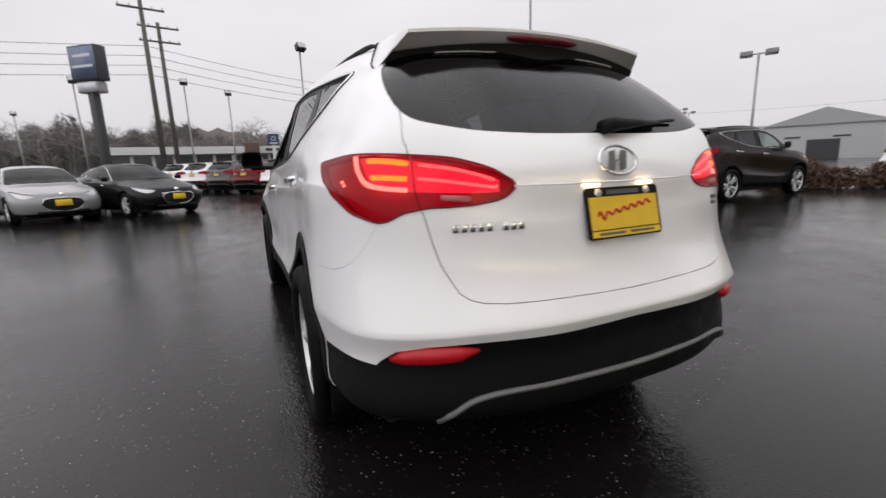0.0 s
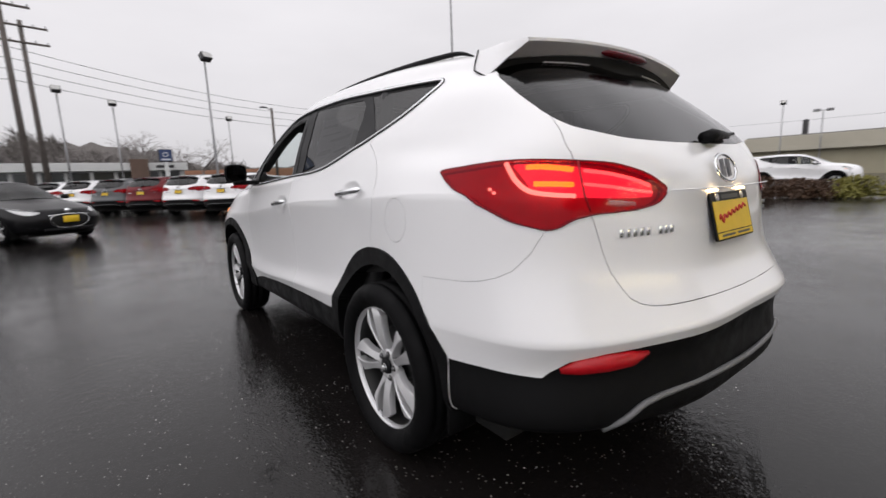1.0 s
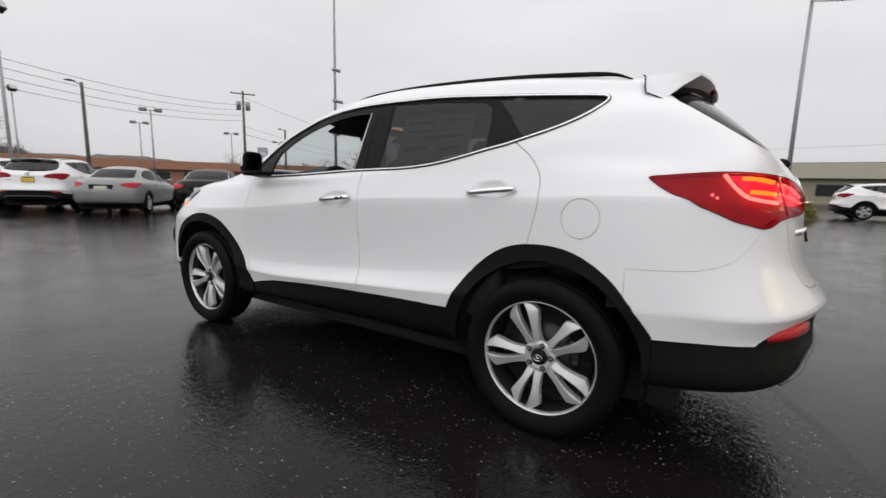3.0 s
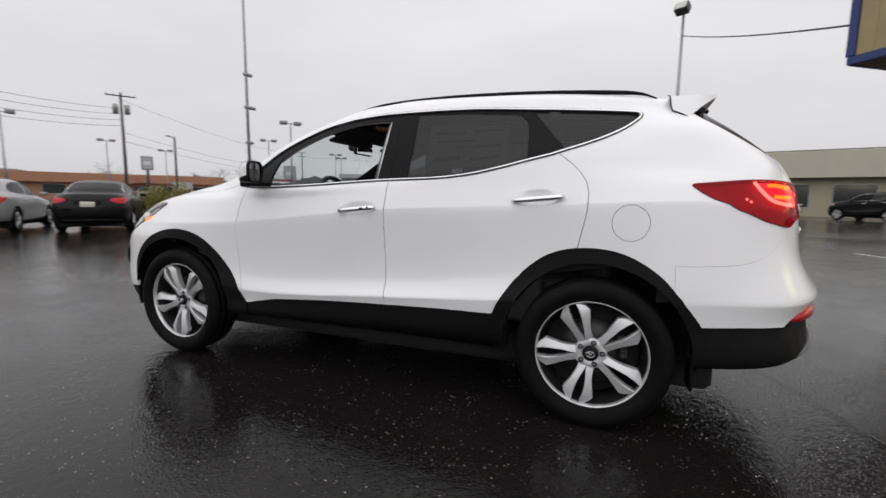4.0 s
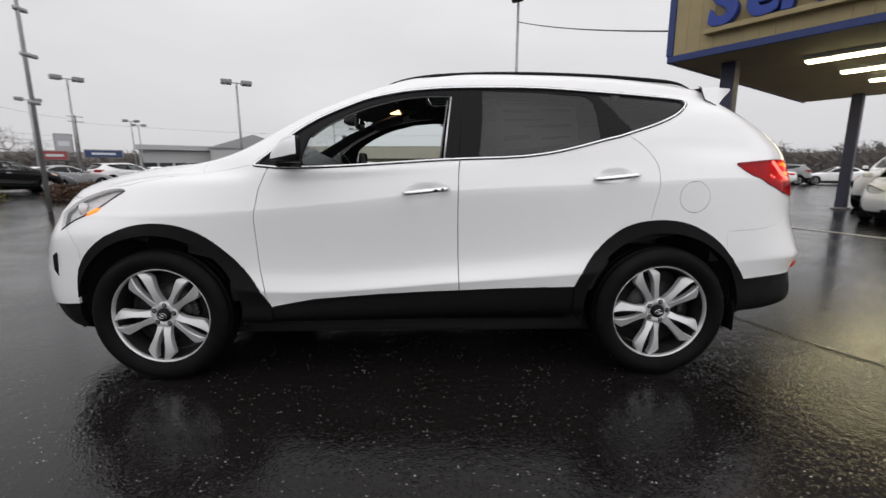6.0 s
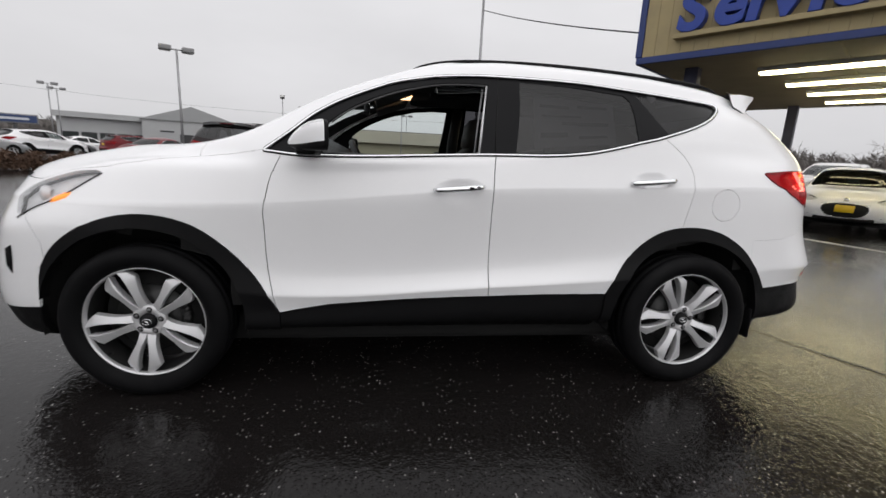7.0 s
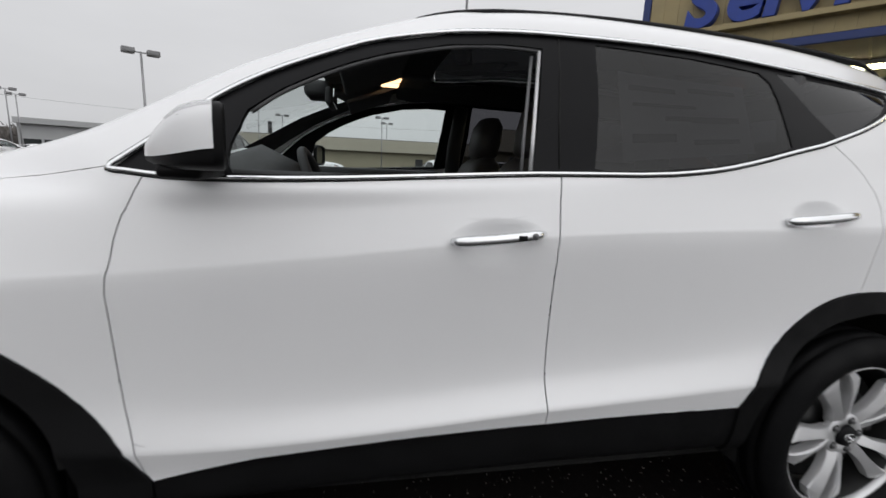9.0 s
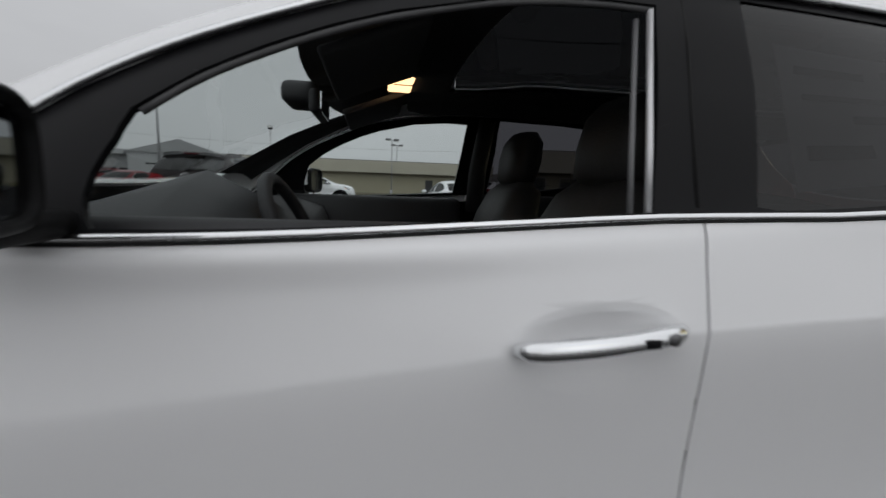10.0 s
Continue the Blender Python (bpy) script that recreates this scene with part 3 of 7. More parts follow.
# ---- the white SUV ----
def wheel(parent, x, y, z, turn, spin, name="wheel"):
    """A 19-inch alloy wheel with five split spokes; its face looks along -x."""
    w = new(name)
    w.matrix_basis = pose(x, y, z, 0, 0, turn)
    w.parent = parent
    # tyre with rounded shoulders and tread grooves
    bm = bmesh.new()
    lathe(bm, [(-.060, .255), (-.082, .260), (-.104, .282), (-.112, .312), (-.104, .336), (-.088, .353), (-.078, .358), (-.062, .360), (-.060, .352), (-.050, .352), (-.048, .361), (-.006, .362), (-.005, .353), (.005, .353), (.006, .362),
               (.048, .361), (.050, .352), (.060, .352), (.062, .360), (.078, .358), (.100, .340), (.112, .310), (.100, .266), (.085, .250)], n=72)
    part("tyre", bm, RUBBER, w)
    # rim lip, and the silver barrel coloured dark for the shade behind the spokes
    bm = bmesh.new()
    lathe(bm, [(-.058, .260), (-.076, .262), (-.083, .259), (-.082, .255), (-.070, .251), (-.062, .249)], n=72)
    part("rim", bm, ALLOY_BRIGHT, w)
    bm = bmesh.new()
    lathe(bm, [(-.062, .249), (-.040, .244), (.010, .230), (.085, .232), (.085, .250)], n=72)
    part("barrel", bm, SHADED_STEEL, w)
    # added black disc in place of the shade deep in the wheel
    bm = bmesh.new()
    lathe(bm, [(.020, .03), (.020, .212), (.045, .224)], n=48)
    part("barrel_shade", bm, DARK, w)
    bm = bmesh.new()
    lathe(bm, [(.000, .05), (-.002, .160), (.012, .160)], n=48)
    part("brake_disc", bm, SHADED_STEEL, w)
    bm = bmesh.new()
    for a in range(-2, 3):
        ang = radians(165 + a * 8)
        box(bm, -.022, .02, .150 * math.cos(ang) - .018, .150 * math.cos(ang) + .018, .150 * math.sin(ang) - .018, .150 * math.sin(ang) + .018, 0.006, 1)
    part("brake_caliper", bm, SHADED_STEEL, w)
    # five pairs of blades: the ridge of each runs along the slot, the broad face falls away from it
    for k in range(5):
        base = 2 * math.pi * k / 5 + radians(spin)
        for s in (-1, 1):
            bm = bmesh.new()
            loops = []
            for r, a_in, a_out, high in ((.064, .4, 31, -.058), (.080, .8, 27.5, -.063), (.096, 3.2, 23.6, -.068), (.120, 5.8, 20.6, -.073), (.150, 6.6, 19.6, -.077), (.185, 6.6, 19.8, -.080), (.219, 5.6, 19.6, -.080), (.2195, 5.6, 19.3, -.080), (.236, 4.8, 15.0, -.079), (.253, 3.8, 9.0, -.077)):
                ring = []
                for a, h in ((a_in, high + .040), (a_in, high + .005), (a_in + .09 * (a_out - a_in), high), (a_in + .30 * (a_out - a_in), high + .002), (a_out - .8, high + .012), (a_out, high + .018), (a_out, high + .042)):
                    ang = base + s * radians(a)
                    ring.append(bm.verts.new((h, r * math.cos(ang), r * math.sin(ang))))
                loops.append(ring)
            for a, b in zip(loops, loops[1:]):
                for i in range(7):
                    bm.faces.new((a[i], a[(i + 1) % 7], b[(i + 1) % 7], b[i]))
            bm.faces.new(loops[-1])
            bmesh.ops.recalc_face_normals(bm, faces=bm.faces[:])
            for e in bm.edges:
                if len(e.link_faces) == 2 and e.calc_face_angle(0) > radians(22):
                    e.smooth = False
            part("spoke", bm, ALLOY, w)
    bm = bmesh.new()
    lathe(bm, [(-.030, .076), (-.050, .075), (-.056, .070), (-.056, .040), (-.050, .036)], n=40)
    part("hub", bm, ALLOY, w)
    bm = bmesh.new()
    lathe(bm, [(-.050, .037), (-.064, .035), (-.069, .030), (-.070, .001)], n=32)
    cap = part("centre_cap", bm, GLOSS, w, "dark round centre cap with a silver mark")
    bm = bmesh.new()
    pts = [(-.072, .020 * math.cos(a), .013 * math.sin(a)) for a in (2 * math.pi * i / 24 for i in range(25))]
    bar(bm, pts, .0022, 5, caps=False)
    bar(bm, [(-.072, -.008, -.003), (-.073, .008, .003)], .004, 6)
    part("badge", bm, CHROME, cap)
    for k in range(5):
        ang = 2 * math.pi * k / 5 + radians(spin + 36)
        bm = bmesh.new()
        c, d = .0545 * math.cos(ang), .0545 * math.sin(ang)
        # flat black disc paints the shade of a hole round each nut
        lathe(bm, [(-.0563, .0135), (-.0568, .013), (-.0568, .001)], n=16, at=(0, c, d))
        hole = part("lug_hole_shade", bm, DARK, w)
        bm = bmesh.new()
        lathe(bm, [(-.054, .0085), (-.064, .0080), (-.066, .005), (-.066, .001)], n=12, at=(0, c, d))
        part("lug_nut", bm, ALLOY_DARK, hole)
    bm = bmesh.new()
    ang = radians(spin + (255 if spin < 65 else 106))
    c = Vector((-.062, .222 * math.cos(ang), .222 * math.sin(ang)))
    bar(bm, [c, c * 0.99 + Vector((-.026, 0, .004))], .0045, 6)
    part("valve", bm, TRIM, w)
    return w


def suv(name, x, y, turn, label, cabin=True, lit=True, paint_mat=None, group="", fine=(11, 10)):
    WHITE_P = paint_mat or WHITE
    car = thing(name, x, y, 0, turn, label, "car", group)
    S = suv_surface()
    hf = S.find((1, 2), 1.282, 1.026, 2.5, 7.5, 3, 8)
    hr = S.find((1, 2), 0.278, 1.097, 2.5, 7.5, 3, 8)
    B = Body(S, *fine, dents=[(*hf, .125, .42, .019), (*hr, .14, .38, .019)])
    side = B.side
    arch_r = [(.483, .511), (.445, .59), (.342, .731), (.209, .832), (.044, .869), (-.125, .848), (-.274, .762), (-.373, .65), (-.447, .552)]
    arch_f = [(3.122, .433), (3.082, .632), (2.984, .754), (2.80, .846), (2.634, .859), (2.474, .815), (2.32, .694), (2.197, .542), (2.118, .402)]
    arch_r = [tuple(p) for p in smooth_line([(*p, 0) for p in arch_r], 4)[:, :2]]
    arch_f = [tuple(p) for p in smooth_line([(*p, 0) for p in arch_f], 4)[:, :2]]
    low_side = [(2.118, .402), (1.88, .447), (1.595, .47), (1.11, .491), (.734, .506), (.483, .511)]
    near = B.near
    low_rear = near((-.888, -.447, .545), (-.865, -.6, .556), (-.83, -.70, .560), (-.797, -.775, .562), (-.776, -.81, .592), (-.752, -.835, .618), (-.671, -.90, .640), (-.539, -.962, .648), (-.29, -1.02, .650), (0, -1.037, .650))
    seam_tail = near((-.650, -.681, 1.314), (-.662, -.73, 1.26), (-.665, -.766, 1.203), (-.661, -.80, 1.10), (-.653, -.830, 1.025), (-.632, -.850, .935), (-.612, -.871, .86), (-.590, -.893, .815), (-.575, -.91, .785), (-.550, -.93, .768), (-.515, -.945, .757), (-.454, -.966, .752), (-.269, -.997, .748), (0, -1.01, .746))
    lamp = near((-.836, -.383, 1.166), (-.826, -.45, 1.175), (-.787, -.603, 1.185), (-.719, -.731, 1.183), (-.651, -.785, 1.177), (-.552, -.833, 1.166), (-.472, -.865, 1.143), (-.419, -.889, 1.116), (-.383, -.905, 1.088), (-.415, -.905, 1.052), (-.493, -.888, 1.035), (-.58, -.86, 1.029), (-.653, -.830, 1.025), (-.694, -.807, 1.016), (-.731, -.782, .995), (-.757, -.758, .988), (-.790, -.712, 1.000), (-.815, -.665, 1.014), (-.834, -.600, 1.044), (-.845, -.540, 1.072), (-.848, -.488, 1.095), (-.848, -.436, 1.120), (-.843, -.398, 1.147))
    lamp = smooth_line([(*p, 0) for p in lamp], 3, True)[:, :2]
    head = near((-.87, 3.18, .84), (-.80, 3.23, .924), (-.79, 3.14, .99), (-.81, 2.975, 1.03), (-.84, 2.85, 1.028), (-.868, 2.95, .96), (-.878, 3.09, .885))
    head = smooth_line([(*p, 0) for p in head], 4, True)[:, :2]
    seam_bump = near((-.91, -.33, .810), (-.90, -.42, .814), (-.885, -.512, .819), (-.868, -.578, .827), (-.85, -.64, .845), (-.824, -.685, .869), (-.790, -.725, .92), (-.757, -.757, .988), (-.70, -.80, 1.014), (-.653, -.830, 1.026))
    dlo = side((2.176, 1.157), (2.10, 1.150), (1.92, 1.146), (1.67, 1.156), (1.37, 1.175), (1.09, 1.190), (.77, 1.203), (.63, 1.220), (.486, 1.25), (.346, 1.286), (.195, 1.325), (.03, 1.378), (-.075, 1.424), (-.14, 1.468), (-.168, 1.500), (-.155, 1.517), (-.11, 1.523), (.036, 1.534), (.347, 1.553), (.66, 1.570), (1.09, 1.568), (1.25, 1.562), (1.40, 1.548), (1.56, 1.518), (1.734, 1.456), (1.86, 1.398), (1.965, 1.334), (2.07, 1.245))
    open_front = side((1.912, 1.160), (1.60, 1.170), (1.37, 1.184), (1.180, 1.196), (1.165, 1.30), (1.138, 1.528), (1.25, 1.530), (1.40, 1.517), (1.561, 1.480), (1.648, 1.450), (1.733, 1.412), (1.817, 1.366), (1.893, 1.308), (1.906, 1.268))
    pane_rear = side((1.0, 1.209), (.80, 1.215), (.63, 1.232), (.50, 1.258), (.348, 1.300), (.355, 1.44), (.372, 1.50), (.41, 1.530), (.66, 1.548), (.975, 1.555))
    pane_quarter = side((.165, 1.342), (.03, 1.388), (-.07, 1.436), (-.128, 1.474), (-.148, 1.496), (-.13, 1.508), (.036, 1.520), (.25, 1.532), (.335, 1.536), (.25, 1.44))
    front_line = [(2.098, 1.145), (2.132, 1.07), (2.156, 1.0), (2.178, .884), (2.172, .697), (2.148, .52), (2.128, .398)]
    mid_line = [(1.102, 1.190), (1.112, 1.05), (1.114, .90), (1.113, .80), (1.110, .64), (1.106, .488)]
    back_line = [(.2, 1.322), (.14, 1.275), (.093, 1.23), (.06, 1.18), (.046, 1.132), (.046, 1.06), (.054, 1.003), (.070, .93), (.084, .862)]
    hole = lambda cy, cz, r: side(*[(cy + r * math.cos(a), cz + r * math.sin(a)) for a in (radians(-24 + 228 * i / 44) for i in range(45))])

    def opening(cy, cz, r):
        pts = hole(cy, cz, r)
        return pts + [(pts[-1][0], -0.1), (pts[0][0], -0.1)]

    cuts = B.cut
    cuts("void_wheel", opening(0, .372, .428))
    cuts("void_wheel", opening(2.70, .372, .428))
    for cy, y0, y1, z0, z1 in ((0, .483, -.447, .511, .552), (2.7, 3.122, 2.118, .433, .402)):
        ua, ub = sorted((side((y0, z0))[0][0], side((y1, z1))[0][0]))
        cuts("void_low", [(ua - .02, -.1), (ub + .02, -.1), (ub + .02, .72), (ua - .02, .72)])
    cuts("arch_rear", side(*arch_r) + [(side((-.447, .552))[0][0], -0.1), (side((.483, .511))[0][0], -0.1)])
    cuts("arch_front", side(*arch_f) + [(side((2.118, .402))[0][0], -0.1), (side((3.122, .433))[0][0], -0.1)])
    ls = side(*low_side)
    cuts("sill", ls + [(ls[-1][0], -0.1), (ls[0][0], -0.1)])
    cuts("lower_rear", low_rear + [(10, -0.1), (low_rear[0][0], -0.1)])
    cuts("lower_front", [(-.1, 1.95), (1.2, 1.95), (2.0, 1.98), side((3.122, .433))[0], (side((3.122, .433))[0][0], -0.1), (-.1, -0.1)])
    cuts("void_window", open_front)
    cuts("pane_rear", pane_rear)
    cuts("pane_quarter", pane_quarter)
    cuts("surround", dlo)
    cuts("glass_rear", smooth_line([(7.62, 9.45, 0), (7.74, 9.05, 0), (7.86, 8.6, 0), (8.0, 8.20, 0), (8.22, 8.0, 0), (8.57, 7.98, 0), (9.12, 8.03, 0), (9.6, 8.04, 0)], 3)[:, :2].tolist() + [(10, 8.05), (10, 10.22), (9, 10.2), (8.1, 10.1), (7.64, 9.82)])
    cuts("windscreen", [(-.01, 8.02), (1.5, 8.02), (2.25, 8.03), (2.55, 8.1), (2.66, 9.0), (2.55, 9.5), (2.3, 9.66), (-.01, 9.68)])
    cuts("sunroof", [(-.01, 11.25), (2.6, 11.3), (3.6, 11.7), (4.4, 12.2), (10.01, 12.2), (10.01, 14.1), (-.01, 14.1)])
    cuts("lamp", lamp)
    cuts("head", head)
    hood_edge = near((-.815, 2.84, 1.052), (-.812, 2.70, 1.082), (-.79, 2.60, 1.101), (-.773, 2.47, 1.118))
    fender_top = near((-.78, 2.39, 1.127), (-.793, 2.322, 1.135), (-.815, 2.225, 1.153))
    cuts("hood", [(-.01, 5.72), (1.2, 5.72), (1.9, 5.72), (2.25, 6.05), *hood_edge, (2.68, 7.42), (2.4, 7.62), (1.9, 7.85), (1.5, 7.93), (-.01, 7.93)])
    cuts("fuel", side(*[(-.141 + .080 * math.cos(a), .992 + .083 * math.sin(a)) for a in (2 * math.pi * i / 28 for i in range(28))]))
    for q in (1.0, .7, .4):
        for h, ru, rv in ((hf, .125, .42), (hr, .14, .38)):
            cuts("none", [(h[0] + q * ru * math.cos(a), h[1] + q * rv * math.sin(a)) for a in (2 * math.pi * i / 20 for i in range(20))])
    B.polys = [p for p in B.polys if p[0] != "none"]
    cuts("door_front", side(*front_line) + ls[:4] + side(*mid_line[::-1]) + side((1.09, 1.21), (1.6, 1.19), (2.0, 1.19)))
    cuts("door_rear", side(*mid_line) + ls[3:] + side(*arch_r[:14]) + side(*back_line[::-1]) + side((.22, 1.345), (.5, 1.29), (.8, 1.24), (1.08, 1.215)))
    cuts("tailgate", [(10, 10.25), (8.6, 10.2), (7.9, 10.15), (7.60, 9.8), (7.66, 9.35), (7.86, 8.65)] + seam_tail)
    cuts("bumper_rear", seam_bump + seam_tail[4:] + [(10, 1.0), (6.9, 1.0)])
    cuts("bumper_front", [(-.01, 5.72), (1.2, 5.72), (1.9, 5.72), (2.05, 5.4), (2.26, 4.4), (2.45, 4.0), (2.62, 3.6)] + [(2.9, 1.0), (-.01, 1.0)])
    cuts("fender", side(*front_line) + [(4.3, 1.0), (2.4, 1.0), (2.62, 3.6), (2.45, 4.0), (2.26, 4.4), (2.2, 5.7), (2.25, 6.05), *hood_edge, *fender_top, (3.85, 7.98)])
    B.sort()
    # painted panels
    M = B.mesh
    part("body_shell", M("rest", centre=True, gap=.0007), WHITE_P, car)
    part("hood", M("hood", centre=True), WHITE_P, car)
    part("tailgate", M("tailgate", centre=True, gap=.0022), WHITE_P, car)
    part("rear_bumper", M("bumper_rear", centre=True, gap=.0007), WHITE_P, car)
    part("front_bumper", M("bumper_front", centre=True), WHITE_P, car)
    part("lower_rear_bumper", M("lower_rear", centre=True, out=-.004, skirt=.03), TRIM, car, "black plastic lower bumper")
    part("lower_front_bumper", M("lower_front", centre=True, out=-.004, skirt=.03), TRIM, car, "black plastic lower bumper")
    part("windscreen", M("windscreen", centre=True, out=-.004, gap=.002, skirt=.006), CLEAR, car).visible_shadow = False
    part("rear_window", M("glass_rear", centre=True, out=-.003, gap=.002, skirt=.006), REAR_GLASS, car).visible_shadow = False
    part("roof_glass", M("sunroof", centre=True, out=-.002, gap=.002, skirt=.006), SUNROOF if cabin else GLOSS, car, "dark panoramic roof glass")
    doors = {}
    for flip in (False, True):
        part("fender", M("fender", flip=flip), WHITE_P, car)
        doors[flip] = part("front_door", M("door_front", flip=flip, gap=.0022), WHITE_P, car)
        doors[flip, 2] = part("rear_door", M("door_rear", flip=flip, gap=.0022), WHITE_P, car)
        part("fuel_flap" if not flip else "panel_cover", M("fuel", flip=flip, gap=.0016), WHITE_P, car)
        part("arch_trim", M("arch_rear", flip=flip, out=.007, gap=.0, skirt=.05), TRIM, car, "black plastic wheel arch trim")
        part("arch_trim", M("arch_front", flip=flip, out=.007, gap=.0, skirt=.05), TRIM, car, "black plastic wheel arch trim")
        part("sill", M("sill", flip=flip, out=-.002, skirt=.03), TRIM, car, "black plastic door sill")
        part("window_surround", M("surround", flip=flip, out=-.006, gap=.0005, skirt=.012), GLOSS, car, "gloss black window surround")
        part("rear_door_window", M("pane_rear", flip=flip, out=-.009, gap=.0, skirt=.004), PRIVACY, car).visible_shadow = False
        part("quarter_window", M("pane_quarter", flip=flip, out=-.008, gap=.0, skirt=.004), PRIVACY, car).visible_shadow = False
        if flip:
            part("front_door_window", M("void_window", flip=True, out=-.012, gap=.0, skirt=.004), CLEAR, car).visible_shadow = False
        # bright strip round the side windows
        ring = smooth_line([(*p, 0) for p in dlo], 3, True)[:, :2]
        pts = B.line(ring, .0015, flip)
        bm = bmesh.new()
        bar(bm, pts + [pts[0]], .0064, 6, caps=False)
        part("window_strip", bm, CHROME, car, "chrome window strip")
        mid = sum((Vector(p) for p in pts), Vector()) / len(pts)
        gapline = []
        for i, p in enumerate(pts):
            way = Vector(pts[(i + 1) % len(pts)]) - Vector(pts[i - 1])
            out = way.cross(Vector(S.normal(*ring[i])) * Vector((1, 1, 1))).normalized() if not flip else way.cross(Vector(S.normal(*ring[i])) * Vector((-1, 1, 1))).normalized()
            out = -out if out.dot(Vector(p) - mid) < 0 else out
            gapline.append(Vector(p) + out * .0075)
        part("window_gap", bar(bmesh.new(), gapline + [gapline[0]], .0022, 5, caps=False), DARK, car, "black gap round the window strip")
        seam = [S.find((1, 2), yy, zz, 4, 6, 7, 10.6) for yy, zz in ((1.104, 1.205), (1.100, 1.35), (1.092, 1.46), (1.088, 1.56))]
        part("pillar_seam", bar(bmesh.new(), B.line(seam, -.006, flip), .0028, 5), DARK, car, "dark seam between the doors")
        sign = 1 if flip else -1
        # rear lamp: lens in two pieces, housing, light bars
        ln = part("tail_lamp", M("lamp", flip=flip, out=.004, gap=.001, skirt=.02), LENS, car, "red tail lamp, lit")
        part("lamp_housing", M("lamp", flip=flip, out=-.030, gap=.0, skirt=.0), HOUSING_LIT if lit else HOUSING, ln)
        rim = B.line(lamp, .002, flip)
        part("lamp_gasket", bar(bmesh.new(), rim + [rim[0]], .003, 5, caps=False), HOUSING_DARK, ln, "dark gasket round the lamp")
        cut_line = [(8.285, 6.32), (8.30, 5.9), (8.33, 5.4), (8.372, 4.98)]
        bm = bmesh.new()
        bar(bm, B.line(cut_line, .0042, flip), .0028, 5)
        part("lamp_split", bm, HOUSING, ln, "dark seam between the lamp halves")
        # glowing panel in the upper half, with the light bars before it
        if lit:
            bm = bmesh.new()
            rows = []
            for i in range(25):
                u = 7.735 + (8.965 - 7.735) * i / 24
                top = 6.13 - .03 * ((u - 8.35) / .6) ** 2 - max(0, u - 8.6) * .75
                bot = 5.36 + max(0, 7.93 - u) * 3.2 + max(0, u - 8.3) * .32
                line = B.line([(u, bot + (top - bot) * k / 4) for k in range(5)], -.014, flip)
                rows.append([bm.verts.new(p) for p in line])
            for i, (a, b) in enumerate(zip(rows, rows[1:])):
                for k in range(4):
                    bm.faces.new((a[k], a[k + 1], b[k + 1], b[k]))
            part("light_panel", bm, LED_GLOW, ln, "glowing red light panel")
            for pts, r, m in (([(7.86, 5.95), (8.0, 5.97), (8.26, 5.96)], .0095, LED_AMBER), ([(7.93, 5.56), (8.05, 5.58), (8.26, 5.62)], .0095, LED_AMBER),
                              ([(8.35, 5.97), (8.6, 5.98), (8.8, 5.90), (8.92, 5.81)], .006, LED_RED), ([(8.35, 5.66), (8.6, 5.68), (8.8, 5.67), (8.94, 5.66)], .006, LED_RED),
                              ([(7.66, 6.12), (7.70, 5.88), (7.78, 5.58), (7.89, 5.38), (8.05, 5.34), (8.27, 5.38)], .0075, LED_RIM)):
                line3 = smooth_line([(*p, 0) for p in pts], 4)[:, :2]
                bm = bmesh.new()
                bar(bm, B.line(line3, -.008, flip), r if m is LED_RIM else [r * (.95 if i % 2 else .85) for i in range(len(line3))], 6)
                part("light_bar", bm, m, ln)
        if lit:
            # one lit bulb, and a second glowing bead as a highlight on the lens
            for q in ((7.52, 5.35), (7.56, 5.24)):
                bm = bmesh.new()
                bmesh.ops.create_icosphere(bm, subdivisions=2, radius=.0055, matrix=Matrix.Translation(B.line([q], -.006, flip)[0]))
                part("bulb", bm, LED_RIM, ln, "small bright bulb, doubled by a painted highlight")
        bm = bmesh.new()
        bar(bm, B.line([(8.52, 5.30), (8.62, 5.32), (8.74, 5.36)], .0025, flip), [.010, .013, .010], 8, flat=.8)
        part("reversing_light", bm, LENS_CLEAR, ln, "clear reversing light")
        # reflector in the bumper
        bm = bmesh.new()
        pts = [(8.10, 2.02), (8.22, 2.13), (8.40, 2.18), (8.58, 2.18), (8.72, 2.24)]
        bar(bm, B.line(pts, -.006, flip), [.010, .027, .032, .028, .008], 10, flat=1.0)
        part("rear_reflector", bm, REFLEX, car, "red rear reflector")
        # head lamp
        hl = part("head_lamp", M("head", flip=flip, out=.003, gap=.001, skirt=.02), LENS_CLEAR, car, "clear head lamp")
        part("lamp_housing", M("head", flip=flip, out=-.03, gap=.0, skirt=.0), HOUSING_CHROME, hl)
        rim = near((-.87, 3.19, .83), (-.878, 3.09, .885), (-.868, 2.95, .96), (-.84, 2.85, 1.028))
        bm = bmesh.new()
        bar(bm, B.line(smooth_line([(*p, 0) for p in rim], 4)[:, :2], .002, flip), .003, 6)
        part("bezel", bm, TRIM, hl, "black lower edge of the lamp")
        bm = bmesh.new()
        lathe(bm, [(-.028, .020), (-.010, .034), (.004, .036), (.006, .030), (.004, .024), (.010, .016), (.013, .001)], axis="y", n=20, at=(sign * .80, 3.10, .925))
        part("projector", bm, HOUSING_CHROME, hl)
        bm = bmesh.new()
        bar(bm, B.line([(2.46, 4.86), (2.55, 5.06), (2.64, 5.22), (2.72, 5.38)], -.010, flip), [.008, .017, .017, .006], 8)
        part("side_marker", bm, mat("amber_marker", (0.7, 0.22, 0.02), rough=.2, emit=(1, .30, .05), power=.9) if not flip else bpy.data.materials["amber_marker"], hl, "amber side marker")
